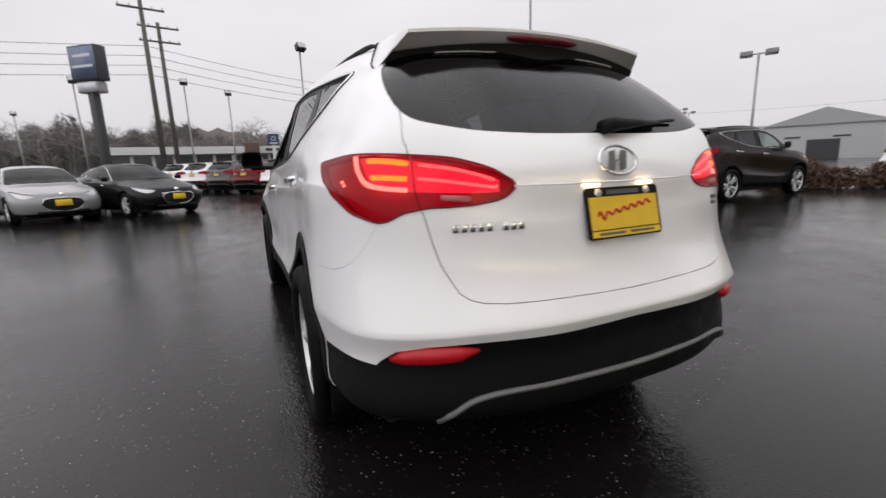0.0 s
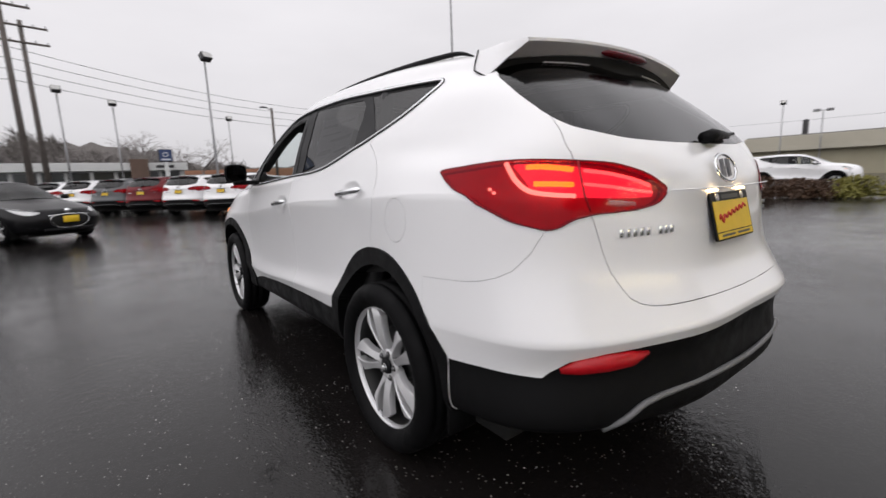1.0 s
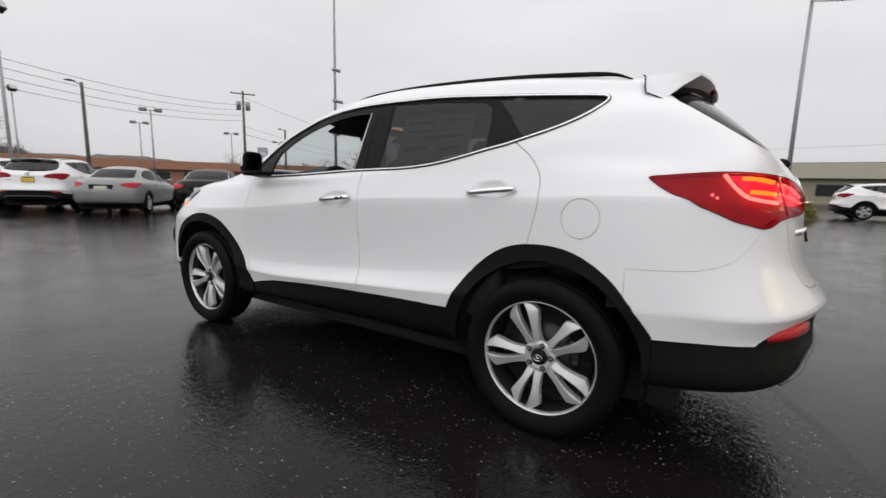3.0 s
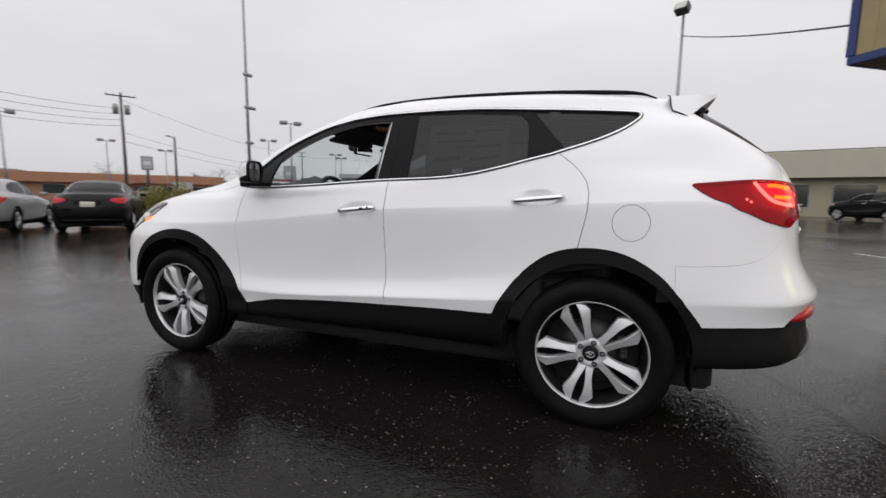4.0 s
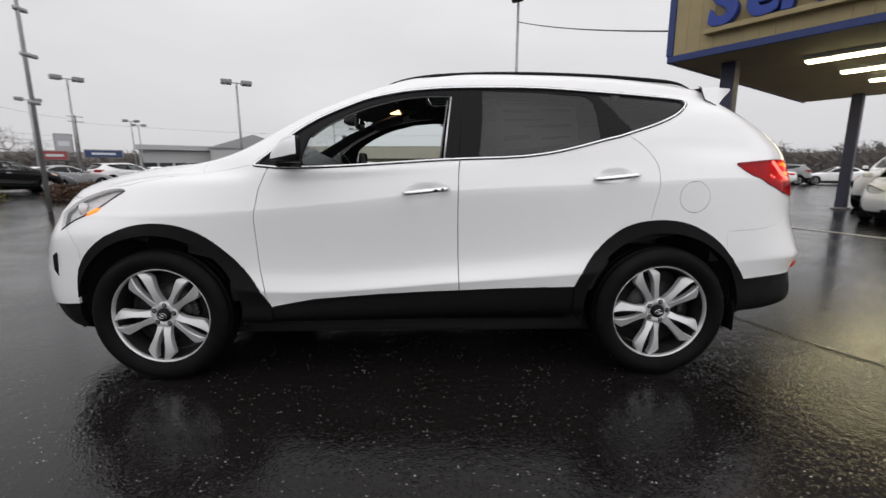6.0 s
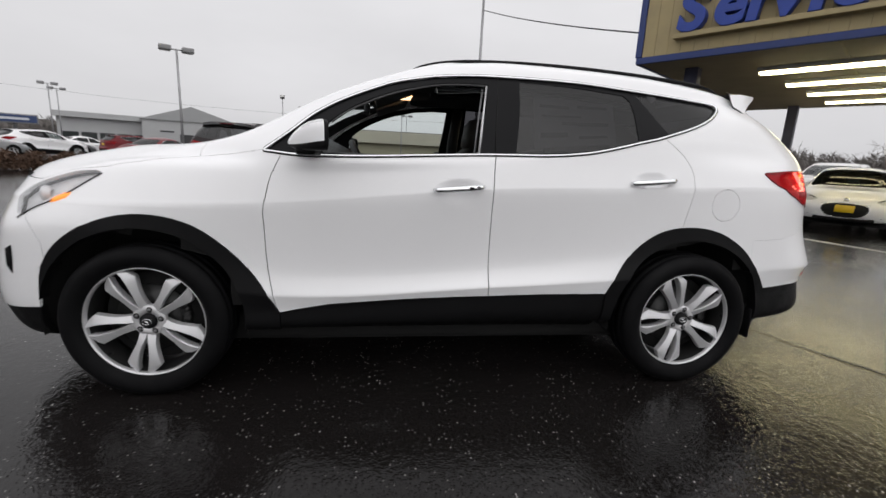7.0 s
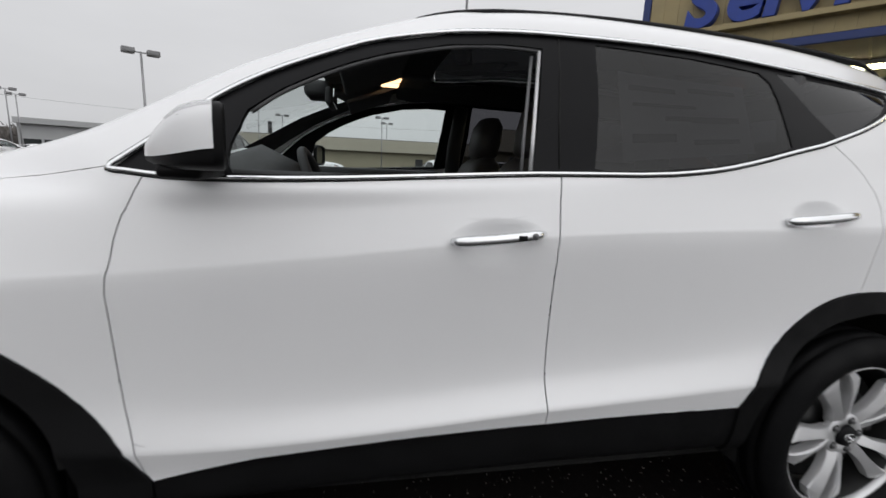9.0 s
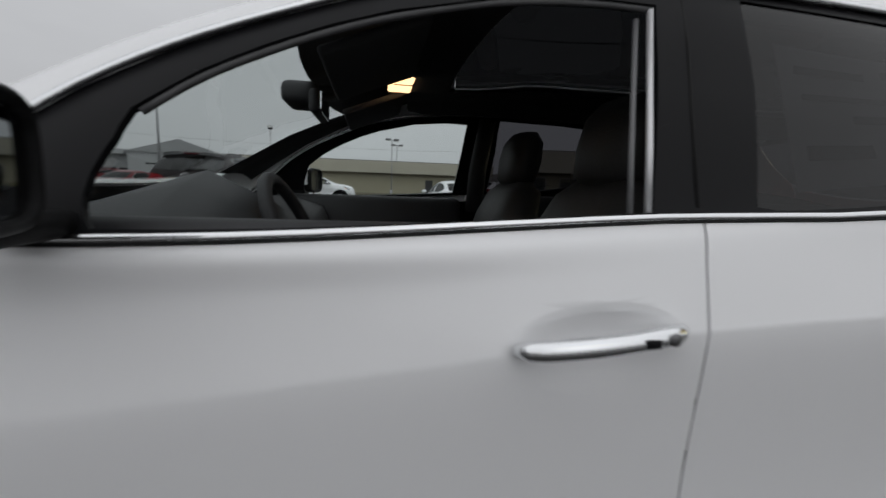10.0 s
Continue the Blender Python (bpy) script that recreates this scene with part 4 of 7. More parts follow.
        bm = bar(bmesh.new(), [(sign * .862, 3.226, .575), (sign * .866, 3.232, .62), (sign * .868, 3.228, .69), (sign * .862, 3.215, .715)], [.006, .014, .013, .005], 8)
        part("front_fog_slot", bm, TRIM, car, "black slot in the front bumper")
        # door handles, chrome, over a hollow
        for h, door, long in ((hf, doors[flip], .121), (hr, doors[flip, 2], .124)):
            c = S.at(*h)
            n = S.normal(*h)
            bm = bmesh.new()
            pts = []
            for i in range(15):
                q = i / 14
                yy = c[1] + long - q * 2 * long
                zz = c[2] + (c[1] - yy) * .10 - .002
                lift = .008 + .024 * math.sin(math.pi * q) ** .5
                xx = c[0] - lift
                pts.append(((-xx if flip else xx), yy, zz))
            bar(bm, pts, [.009, .0135, .0145] + [.0145] * 9 + [.0145, .0135, .009], 10, flat=1.0, up=(0, 0, 1))
            hnd = part("door_handle", bm, CHROME, door, "chrome door handle")
            if door is doors[flip]:
                bm = bmesh.new()
                lathe(bm, [(-.003, .009), (-.006, .008), (-.006, .001)], n=14, at=(0, 0, 0))
                k = put(bm, pose(pts[12][0] - (.012 if not flip else -.012), pts[12][1], pts[12][2], 0, 0, 180 if flip else 0))
                part("key_lock", k, ALLOY_DARK, hnd)
                bm = bmesh.new()
                box(bm, -.002, .002, -.011, .011, -.006, .006, .001, 1)
                part("touch_pad", put(bm, pose(pts[10][0] + (-.0145 if not flip else .0145), pts[10][1], pts[10][2])), GLOSS, hnd)
        # door mirror
        mr = new("door_mirror")
        mr.parent = car
        # shell: pointed nose forward, flat glass side to the rear, black under a slanting edge
        rings = ((2.051, .936, .018, 1.200, 1.189, 1.182), (2.043, .944, .036, 1.214, 1.187, 1.175), (2.022, .957, .053, 1.237, 1.188, 1.168), (1.990, .974, .066, 1.264, 1.192, 1.164),
                 (1.960, .988, .074, 1.282, 1.197, 1.162), (1.930, .996, .078, 1.291, 1.203, 1.162), (1.902, 1.000, .080, 1.295, 1.207, 1.163))

        def shell_point(ring, a, grow=0.0):
            yy, cx, wide, top, split, bot = ring
            e = lambda w: math.copysign(abs(w) ** .5, w)
            lx, up = (wide + grow) * e(math.cos(a)), e(math.sin(a))
            return Vector((sign * (cx + lx), yy - lx * .27, split + (top - split + grow if up > 0 else split - bot + grow) * up))

        for low in (False, True):
            bm = bmesh.new()
            loops = [[bm.verts.new(shell_point(r, math.pi * i / 16 + (math.pi if low else 0), -.003 if low else 0)) for i in range(17)] for r in rings]
            for p, q in zip(loops, loops[1:]):
                for i in range(16):
                    bm.faces.new((p[i], p[i + 1], q[i + 1], q[i]))
            bm.faces.new(loops[0])
            bmesh.ops.recalc_face_normals(bm, faces=bm.faces[:])
            for q in bm.edges:
                if len(q.link_faces) == 2 and q.calc_face_angle(0) > radians(40):
                    q.smooth = False
            if low:
                part("mirror_base", bm, TRIM, mr, "black lower mirror shell")
            else:
                part("mirror_cap", bm, WHITE_P, mr)
        # black surround and the glass set into it
        rear_ring = (1.902, 1.000, .080, 1.295, 1.229, 1.163)

        def rim_loop(m, back, grow):
            return [m.verts.new(shell_point((1.902 - back, *rear_ring[1:]), 2 * math.pi * i / 32, grow)) for i in range(32)]

        bm = bmesh.new()
        loops = [rim_loop(bm, 0, -.002), rim_loop(bm, .014, -.003), rim_loop(bm, .019, -.008), rim_loop(bm, .016, -.013), rim_loop(bm, .006, -.015)]
        for p, q in zip(loops, loops[1:]):
            for i in range(32):
                bm.faces.new((p[i], p[(i + 1) % 32], q[(i + 1) % 32], q[i]))
        bmesh.ops.recalc_face_normals(bm, faces=bm.faces[:])
        part("mirror_rim", bm, TRIM, mr)
        bm = bmesh.new()
        f = bm.faces.new(rim_loop(bm, .008, -.0145))
        bmesh.ops.recalc_face_normals(bm, faces=[f])
        part("mirror_glass", bm, DARK_MIRROR, mr)
        bm = bmesh.new()
        box(bm, min(sign * .83, sign * 1.01), max(sign * .83, sign * 1.01), 1.925, 2.012, 1.146, 1.178, .014)
        part("mirror_foot", bm, TRIM, mr)
        strip = [shell_point(r, radians(54), .0005) for r in rings[3:]]
        bm = bmesh.new()
        bar(bm, strip, [.003, .005, .006, .005], 6)
        part("turn_signal", bm, LENS_CLEAR, mr, "clear turn signal strip")
        bm = bmesh.new()
        bar(bm, [q - Vector((0, 0, .011)) + Vector((sign * .0035, 0, 0)) for q in strip], [.0012, .0026, .003, .0015], 6)
        part("signal_gap", bm, GLOSS, mr)
        # roof rail
        bm = bmesh.new()
        rail = [(1.53, 1.590), (1.46, 1.622), (1.30, 1.654), (1.10, 1.669), (.85, 1.675), (.58, 1.673), (.3, 1.664), (.145, 1.656), (-.05, 1.642), (-.17, 1.628), (-.24, 1.602)]
        line3 = smooth_line([(sign * (.572 - .02 * abs(yy - .6) ** 2), yy, zz - .006) for yy, zz in rail], 3)
        k = len(line3) - 1
        bar(bm, [tuple(p) for p in line3], [.003 + .008 * min(1, i / 5, (k - i) / 5) for i in range(k + 1)], 8, flat=1.0)
        part("roof_rail", bm, TRIM, car, "black roof rail")
        # wheels and wells
        for yy in (0.0, 2.70):
            bm = bmesh.new()
            n = 26
            r = .435
            ring0, ring1 = [], []
            for i in range(n + 1):
                a = radians(-10 + 200 * i / n)
                ring0.append(bm.verts.new((sign * .885, yy + r * math.cos(a), .372 + r * math.sin(a))))
                ring1.append(bm.verts.new((sign * .52, yy + r * math.cos(a), .372 + r * math.sin(a))))
            for i in range(n):
                bm.faces.new((ring0[i], ring0[i + 1], ring1[i + 1], ring1[i]))
            bm.faces.new(ring1)
            part("wheel_well", bm, DARK, car)
            wheel(car, sign * .822, yy, .361, 0 if sign < 0 else 180, 68 if yy < 1 else 62)
        bm = bmesh.new()
        box(bm, min(sign * .885, sign * .76), max(sign * .885, sign * .76), -.435, -.422, .245, .42, .004, 1)
        part("mud_flap", bm, TRIM, car)
    # inner shell keeps daylight out of the gaps
    inner = bmesh.new()
    rows = []
    for v in (0.05, 1, 2, 3, 4, 5, 6, 7, 7.6):
        row = []
        for i in range(0, 41):
            u = i / 4
            p = S.at(u, v) - S.normal(u, v) * .05
            row.append(inner.verts.new((p[0] if i not in (0, 40) else 0, p[1], p[2])))
        rows.append(row)
    for a, b in zip(rows, rows[1:]):
        for i in range(40):
            c = (a[i].co + b[i + 1].co) / 2
            if min((c.y - q) ** 2 + (c.z - .372) ** 2 for q in (0, 2.7)) > .47 ** 2:
                inner.faces.new((a[i], a[i + 1], b[i + 1], b[i]))
    for f in inner.faces[:]:
        inner.faces.new([inner.verts.new((-v.co.x, v.co.y, v.co.z)) for v in f.verts])
    part("inner_shell", inner, DARK, car)
    bm = bmesh.new()
    box(bm, -.72, .72, -.55, 3.20, .19, .36, .03, 1)
    part("underbody", bm, DARK, car)
    bm = bmesh.new()
    box(bm, -.60, .60, 1.9, 3.3, .30, 1.0)
    part("bulkhead", bm, DARK, car)
    bm = bmesh.new()
    box(bm, -.62, .62, -.78, -.40, .36, .60, .03, 1)
    part("rear_cross_member", bm, DARK, car)
    if not cabin:
        part("floor_pan", box(bmesh.new(), -.72, .72, -.70, 3.1, .19, .42, .03), DARK, car)
    # spoiler over the rear window: a white wing with wedge tips, its underside greyed in colour for shade, and a black
    # strip at the glass
    wing, hollow, strip = bmesh.new(), bmesh.new(), bmesh.new()
    loops, under, low = [], [], []
    n = 24
    for i in range(n + 1):
        q = -1 + 2 * i / n
        c = 1 - q * q
        lead = Vector((.583 * q, -.294 - .02 * c, 1.600 + .022 * c))
        trail = Vector((.538 * q, -.497 - .045 * c, 1.600 + .027 * c))
        foot = Vector((.616 * q, -.376 - .128 * c, 1.490 + .058 * c))
        edge = trail - Vector((0, 0, .011))
        black = edge.lerp(foot, .50)
        loops.append([wing.verts.new(p) for p in (lead - Vector((0, 0, .004)), lead.lerp(trail, .5) + Vector((0, 0, .004)), trail, edge)])
        under.append([hollow.verts.new(p) for p in (edge, edge.lerp(black, .5), black + Vector((0, .004, .002)))])
        low.append([strip.verts.new(p) for p in (black, black.lerp(foot, .5), foot + Vector((0, -.004, .004)), foot + Vector((-.010 * q, -.006 - .026 * c, -.006 - .022 * c)))])
    for m, rows in ((wing, loops), (hollow, under), (strip, low)):
        for a, b in zip(rows, rows[1:]):
            for i in range(len(a) - 1):
                m.faces.new((a[i], a[i + 1], b[i + 1], b[i]))
    for side, end in ((-1, 0), (1, -1)):
        rim = [loops[end][3], wing.verts.new(under[end][2].co + Vector((side * .003, 0, 0))), wing.verts.new((side * .620, -.378, 1.489)), wing.verts.new((side * .613, -.304, 1.526)), loops[end][0], loops[end][1], loops[end][2]]
        hub = wing.verts.new((side * .590, -.372, 1.560))
        for a, b in zip(rim, rim[1:] + rim[:1]):
            wing.faces.new((a, b, hub))
    edges = [[(side * .575, -.285, 1.604), (side * .585, -.294, 1.598), (side * .606, -.299, 1.550), (side * .616, -.306, 1.524), (side * .624, -.345, 1.505), (side * .622, -.380, 1.487)] for side in (-1, 1)]
    bmesh.ops.recalc_face_normals(wing, faces=wing.faces[:])
    for e in wing.edges:
        if len(e.link_faces) == 2 and e.calc_face_angle(0) > radians(40):
            e.smooth = False
    sp = part("rear_spoiler", wing, WHITE_P, car, "white roof spoiler over the rear window")
    for line3 in edges:
        part("seam", bar(bmesh.new(), line3, .003, 5), DARK, sp, "dark seam at the spoiler's foot")
    part("underside", hollow, UNDER, sp, "white underside of the spoiler, shade painted in as grey")
    part("glass_strip", strip, DARK, sp, "black strip along the rear window")
    bm = bmesh.new()
    bar(bm, [(-.16 + .032 * i, -.534 + .15 * (-.16 + .032 * i) ** 2, 1.597 - .09 * (-.16 + .032 * i) ** 2) for i in range(11)], [.006, .016] + [.018] * 7 + [.016, .006], 8, flat=.8)
    part("brake_light", bm, HOUSING_DARK, sp, "unlit dark red high brake light")
    # rear wiper under a black housing
    wp = new("rear_wiper"); wp.parent = car
    bm = bmesh.new()
    bar(bm, [(.0, -.850, 1.252), (.05, -.850, 1.262), (.16, -.835, 1.268), (.30, -.815, 1.272)], [.030, .030, .020, .008], 8, flat=.8)
    part("wiper_arm", bm, TRIM, wp)
    bm = bmesh.new()
    bar(bm, [(.10, -.823, 1.262), (.25, -.808, 1.272), (.42, -.785, 1.285)], .007, 6)
    part("wiper_blade", bm, TRIM, wp)
    # number plate with its holder, plate lamps, badge and lettering
    pl = new("number_plate"); pl.parent = car
    tilt = pose(.012, -.944, .980, 90 - 13, 0, 0)
    rect = lambda w, h, r: [(sx * (w - r) + r * math.cos(a), sy * (h - r) + r * math.sin(a)) for sx, sy, a0 in ((1, 1, 0), (-1, 1, 90), (-1, -1, 180), (1, -1, 270)) for a in (radians(a0 + b) for b in (0, 30, 60, 90))]
    bm = prism(bmesh.new(), rect(.158, .082, .012), -.004, .004)
    part("plate_frame", put(bm, tilt), GLOSS, pl, smooth=False)
    bm = prism(bmesh.new(), [(-.148, -.052), (.148, -.052), (.148, .052), (-.148, .052)], .004, .006)
    part("plate", put(bm, tilt), YELLOW, pl, smooth=False)
    for x0, x1, y0, y1 in ((-.148, .148, -.076, -.056),):
        bm = prism(bmesh.new(), [(x0, y0), (x1, y0), (x1, y1), (x0, y1)], .004, .0062)
        part("plate_strip", put(bm, tilt), YELLOW, pl, smooth=False)
    for x0, x1 in ((-.12, -.01), (.01, .12)):
        bm = prism(bmesh.new(), [(x0, -.070), (x1, -.070), (x1, -.062), (x0, -.062)], .006, .0070)
        part("plate_bar", put(bm, tilt), INK, pl, smooth=False)
    bm = prism(bmesh.new(), [(-.07, .059), (.07, .059), (.07, .073), (-.07, .073)], .004, .0050)
    part("plate_bar", put(bm, tilt), INK, pl, smooth=False)
    for x0 in (-.105, .105):
        bm = bmesh.new()
        lathe(bm, [(.004, .013), (.006, .013), (.0062, .001)], axis="z", n=20, at=(x0, .066, 0))
        part("plate_mark", put(bm, tilt), ALLOY, pl)
    bm = bmesh.new()
    bar(bm, [(-.118 + .0052 * i, -.010 + .0009 * i + .007 * math.sin(i * .95) * (2.2 if i < 8 else 1), .0065) for i in range(46)], .0042, 5)
    part("plate_mark", put(bm, tilt), INK_RED, pl, "slanted red flourish")
    for xx in (-.115, .115):
        bm = bmesh.new()
        box(bm, xx - .03, xx + .03, -.935, -.918, 1.066, 1.074, .003, 1)
        part("plate_lamp", bm, PLATE_LAMP if lit else ALLOY, car, "warm plate lamp, lit")
    bm = bmesh.new()
    bar(bm, [(-.40, -.926, 1.083), (-.2, -.941, 1.080), (0, -.945, 1.079), (.2, -.941, 1.080), (.40, -.926, 1.083)], [.003, .005, .005, .005, .003], 8, flat=.6)
    part("tailgate_grip", bm, WHITE_P, car)
    em = new("badge"); em.parent = car
    bt = pose(0, -.914, 1.142, 90 - 20, 0, 0)
    bm = bmesh.new()
    oval = [(.078 * math.cos(a), .049 * math.sin(a), .006) for a in (2 * math.pi * i / 40 for i in range(41))]
    bar(bm, oval, .0062, 8, caps=False)
    part("oval", put(bm, bt), CHROME, em)
    bm = bmesh.new()
    prism(bm, [(-.044, -.030), (-.022, -.034), (-.012, -.006), (.014, .002), (.006, -.034), (.026, -.030), (.044, .030), (.022, .034), (.012, .006), (-.014, -.002), (-.006, .034), (-.026, .030)], .002, .009)
    part("emblem", put(bm, bt), ALLOY_DARK, em, smooth=False)
    n = 9
    for i in range(n):
        # name of the model as plain raised bars
        xx = -.575 + .215 * (i + .5) / n
        if i == 5:
            continue
        u, v = S.find((0, 2), xx, .966, 7.6, 10, 3, 7)
        p = S.at(u, v)
        bm = bmesh.new()
        box(bm, p[0] - .0105, p[0] + .0105, p[1] - .004, p[1] + .002, .954, .956 + .023, .0015, 1)
        part("nameplate_bar", bm, CHROME, car)
    for i in range(2):
        u, v = S.find((0, 2), -.53, .98, 7.6, 10, 3, 7)
        p = S.at(u, v)
        bm = bmesh.new()
        box(bm, .50 + .02 * i, .585, p[1] + .012 - .004, p[1] + .03, .985 - .022 * i, .999 - .022 * i, .001, 1)
        part("nameplate_bar", bm, ALLOY_DARK, car)
    # skid strip
    bm = bmesh.new()
    skid = smooth_line([(-.64, -.875, .385), (-.613, -.925, .428), (-.549, -.955, .472), (-.287, -1.012, .490), (0, -1.03, .492), (.287, -1.012, .490), (.549, -.955, .472), (.613, -.925, .428), (.64, -.875, .385)], 4)
    bar(bm, [tuple(p) for p in skid], .010, 8, flat=.9)
    part("skid_strip", bm, SATIN, car, "grey satin skid strip")
    if cabin:
        cabin_parts(car, S)
    return car


def cabin_parts(car, S):
    """Seats, dash, wheel, roof lining and mirror, seen through the open window."""
    # roof lining and pillar trim follow the roof from within
    bm = bmesh.new()
    rows = []
    for k in (0, .25, .5, .75, 1):
        row = []
        for i in range(31):
            top = 11.2 if i / 3 < 2.6 else min(12.15, 11.2 + (i / 3 - 2.6) * .55)
            v = 10.05 + k * (top - 10.05)
            row.append(bm.verts.new(tuple(S.at(i / 3, v) - np.array([0, 0, .035]) * (1 if v > 10.2 else .6) + np.array([.02 if i not in (0, 30) else 0, 0, 0]))))
        rows.append(row)
    for a, b in zip(rows, rows[1:]):
        for i in range(30):
            bm.faces.new((a[i], a[i + 1], b[i + 1], b[i]))
    for f in bm.faces[:]:
        bm.faces.new([bm.verts.new((-v.co.x, v.co.y, v.co.z)) for v in f.verts])
    part("headliner", bm, LINER, car, "roof lining, greyed in colour for glare")
    # header above the screen and lining of the screen pillars
    bm = bmesh.new()
    for rows in ([[(u / 4, v) for u in range(14)] for v in (9.42, 9.7, 10.0, 10.35, 10.7)], [[(e + (3.45 - e) * k / 6, v) for k in range(7)] for v, e in ((8.15, 2.25), (8.5, 2.15), (8.9, 2.05), (9.3, 1.95), (9.6, 1.90))]):
        made = [[S.at(*q) - S.normal(*q) * (.016 if k else .008) for k, q in enumerate(r)] for r in rows]
        for sx in (1, -1):
            grid = [[bm.verts.new((sx * p[0], p[1], p[2])) for p in r] for r in made]
            for a, b in zip(grid, grid[1:]):
                for i in range(len(a) - 1):
                    bm.faces.new((a[i], a[i + 1], b[i + 1], b[i]))
    part("screen_lining", bm, CABIN, car, "dark lining round the windscreen")
    for sx in (-1, 1):
        for pts, r in (([(.745, 1.08, 1.10), (.735, 1.07, 1.30), (.66, 1.05, 1.54)], .045), ([(.72, .26, 1.2), (.66, .24, 1.53)], .04)):
            bm = bmesh.new()
            bar(bm, [(sx * a, b, c) for a, b, c in pts], r, 8, flat=.7)
            part("pillar_trim", bm, CABIN, car)
        bm = bmesh.new()
        box(bm, min(sx * .72, sx * .80), max(sx * .72, sx * .80), 1.15, 2.05, .45, 1.165, .03)
        part("door_card", bm, CABIN, car)
        bm = bmesh.new()
        box(bm, min(sx * .72, sx * .80), max(sx * .72, sx * .80), .25, 1.06, .45, 1.19, .03)
        part("door_card", bm, CABIN, car)
        # front seat
        st = new("front_seat"); st.parent = car
        cx = sx * .37
        bm = box(bmesh.new(), cx - .25, cx + .25, 1.02, 1.55, .50, .68, .06, 3)
        part("cushion", bm, CLOTH, st)
        bm = bmesh.new()
        loops = []
        for zz, yy, w, d in ((.62, 1.18, .22, .07), (.75, 1.14, .25, .085), (.95, 1.08, .26, .095), (1.12, 1.03, .24, .09), (1.21, 1.00, .20, .075), (1.25, .99, .15, .035)):
            loops.append([bm.verts.new((cx + w * math.copysign(abs(math.cos(a)) ** .5, math.cos(a)), yy + d * math.copysign(abs(math.sin(a)) ** .7, math.sin(a)), zz)) for a in (2 * math.pi * i / 20 for i in range(20))])
        for a, b in zip(loops, loops[1:]):
            for i in range(20):
                bm.faces.new((a[i], a[(i + 1) % 20], b[(i + 1) % 20], b[i]))
        bm.faces.new(loops[-1])
        bmesh.ops.recalc_face_normals(bm, faces=bm.faces[:])
        part("backrest", bm, CLOTH, st)
        bm = bmesh.new()
        loops = []
        for zz, w, d in ((1.235, .10, .040), (1.26, .135, .062), (1.33, .145, .070), (1.41, .135, .064), (1.45, .10, .038)):
            loops.append([bm.verts.new((cx + w * math.copysign(abs(math.cos(a)) ** .6, math.cos(a)), .985 - (zz - 1.3) * .15 + d * math.sin(a), zz)) for a in (2 * math.pi * i / 18 for i in range(18))])
        for a, b in zip(loops, loops[1:]):
            for i in range(18):
                bm.faces.new((a[i], a[(i + 1) % 18], b[(i + 1) % 18], b[i]))
        bm.faces.new(loops[-1]); bm.faces.new(loops[0])
        bmesh.ops.recalc_face_normals(bm, faces=bm.faces[:])
        hr = part("headrest", bm, CLOTH, st)
        for k in (-.05, .05):
            bm = bar(bmesh.new(), [(cx + k, .99, 1.20), (cx + k, .985, 1.30)], .007, 6)
            part("headrest_post", bm, CHROME, hr)
    bm = box(bmesh.new(), -.66, .66, .05, .50, .50, .70, .06, 3)
    part("rear_bench", bm, CLOTH, car)
    bm = box(bmesh.new(), -.66, .66, -.10, .08, .62, 1.20, .06, 3)
    part("rear_backrest", bm, CLOTH, car)
    for xx in (-.4, .4):
        bm = box(bmesh.new(), xx - .12, xx + .12, -.10, .0, 1.22, 1.36, .04, 3)
        part("rear_headrest", bm, CLOTH, car)
    # dash: top swells toward the screen
    bm = bmesh.new()
    loops = []
    for i in range(13):
        q = -1 + i / 6
        xx = .74 * q
        hood = .075 * math.exp(-((xx + .37) / .19) ** 2)
        loops.append([bm.verts.new((xx, yy, zz)) for yy, zz in ((2.40, 1.13), (2.15, 1.145 + .020 * (1 - q * q)), (1.95, 1.145 + .025 * (1 - q * q) + hood), (1.82, 1.11 + hood * .9), (1.79, 1.03), (1.86, .88), (1.95, .70), (2.40, .70))])
    for a, b in zip(loops, loops[1:]):
        for i in range(8):
            bm.faces.new((a[i], a[(i + 1) % 8], b[(i + 1) % 8], b[i]))
    bmesh.ops.recalc_face_normals(bm, faces=bm.faces[:])
    part("dashboard", bm, CABIN, car)
    bm = bmesh.new()
    for xx in (-.66, -.12, .12):
        box(bm, xx - .035, xx + .035, 1.79, 1.81, .98, 1.05, .006, 1)
    part("air_vent", bm, ALLOY, car, "silver-edged air vents")
    sw = new("steering_wheel"); sw.parent = car
    tilt = pose(-.37, 1.745, 1.055, 66, 0, 0)
    bm = bmesh.new()
    bar(bm, [(.185 * math.cos(a), .185 * math.sin(a), 0) for a in (2 * math.pi * i / 40 for i in range(41))], .016, 8, caps=False)
    part("wheel_ring", put(bm, tilt), CABIN, sw)
    bm = bmesh.new()
    for a in (180, 0, 270):
        bar(bm, [(.04 * math.cos(radians(a)), .04 * math.sin(radians(a)), -.03), (.18 * math.cos(radians(a)), .18 * math.sin(radians(a)), 0)], [.03, .014], 8, flat=.5)
    lathe(bm, [(-.06, .05), (-.01, .075), (.0, .06), (.004, .001)], axis="z", n=24)
    part("wheel_hub", put(bm, tilt), CABIN, sw)
    bm = bmesh.new()
    bar(bm, [(-.37, 1.745, 1.035), (-.37, 1.95, .97)], .04, 10)
    part("steering_column", bm, CABIN, sw)
    # inner mirror, roof console with its lamp
    im = new("inner_mirror"); im.parent = car
    bm = box(bmesh.new(), -.155, .085, 1.735, 1.765, 1.408, 1.475, .014, 3)
    part("mirror_body", bm, CABIN, im)
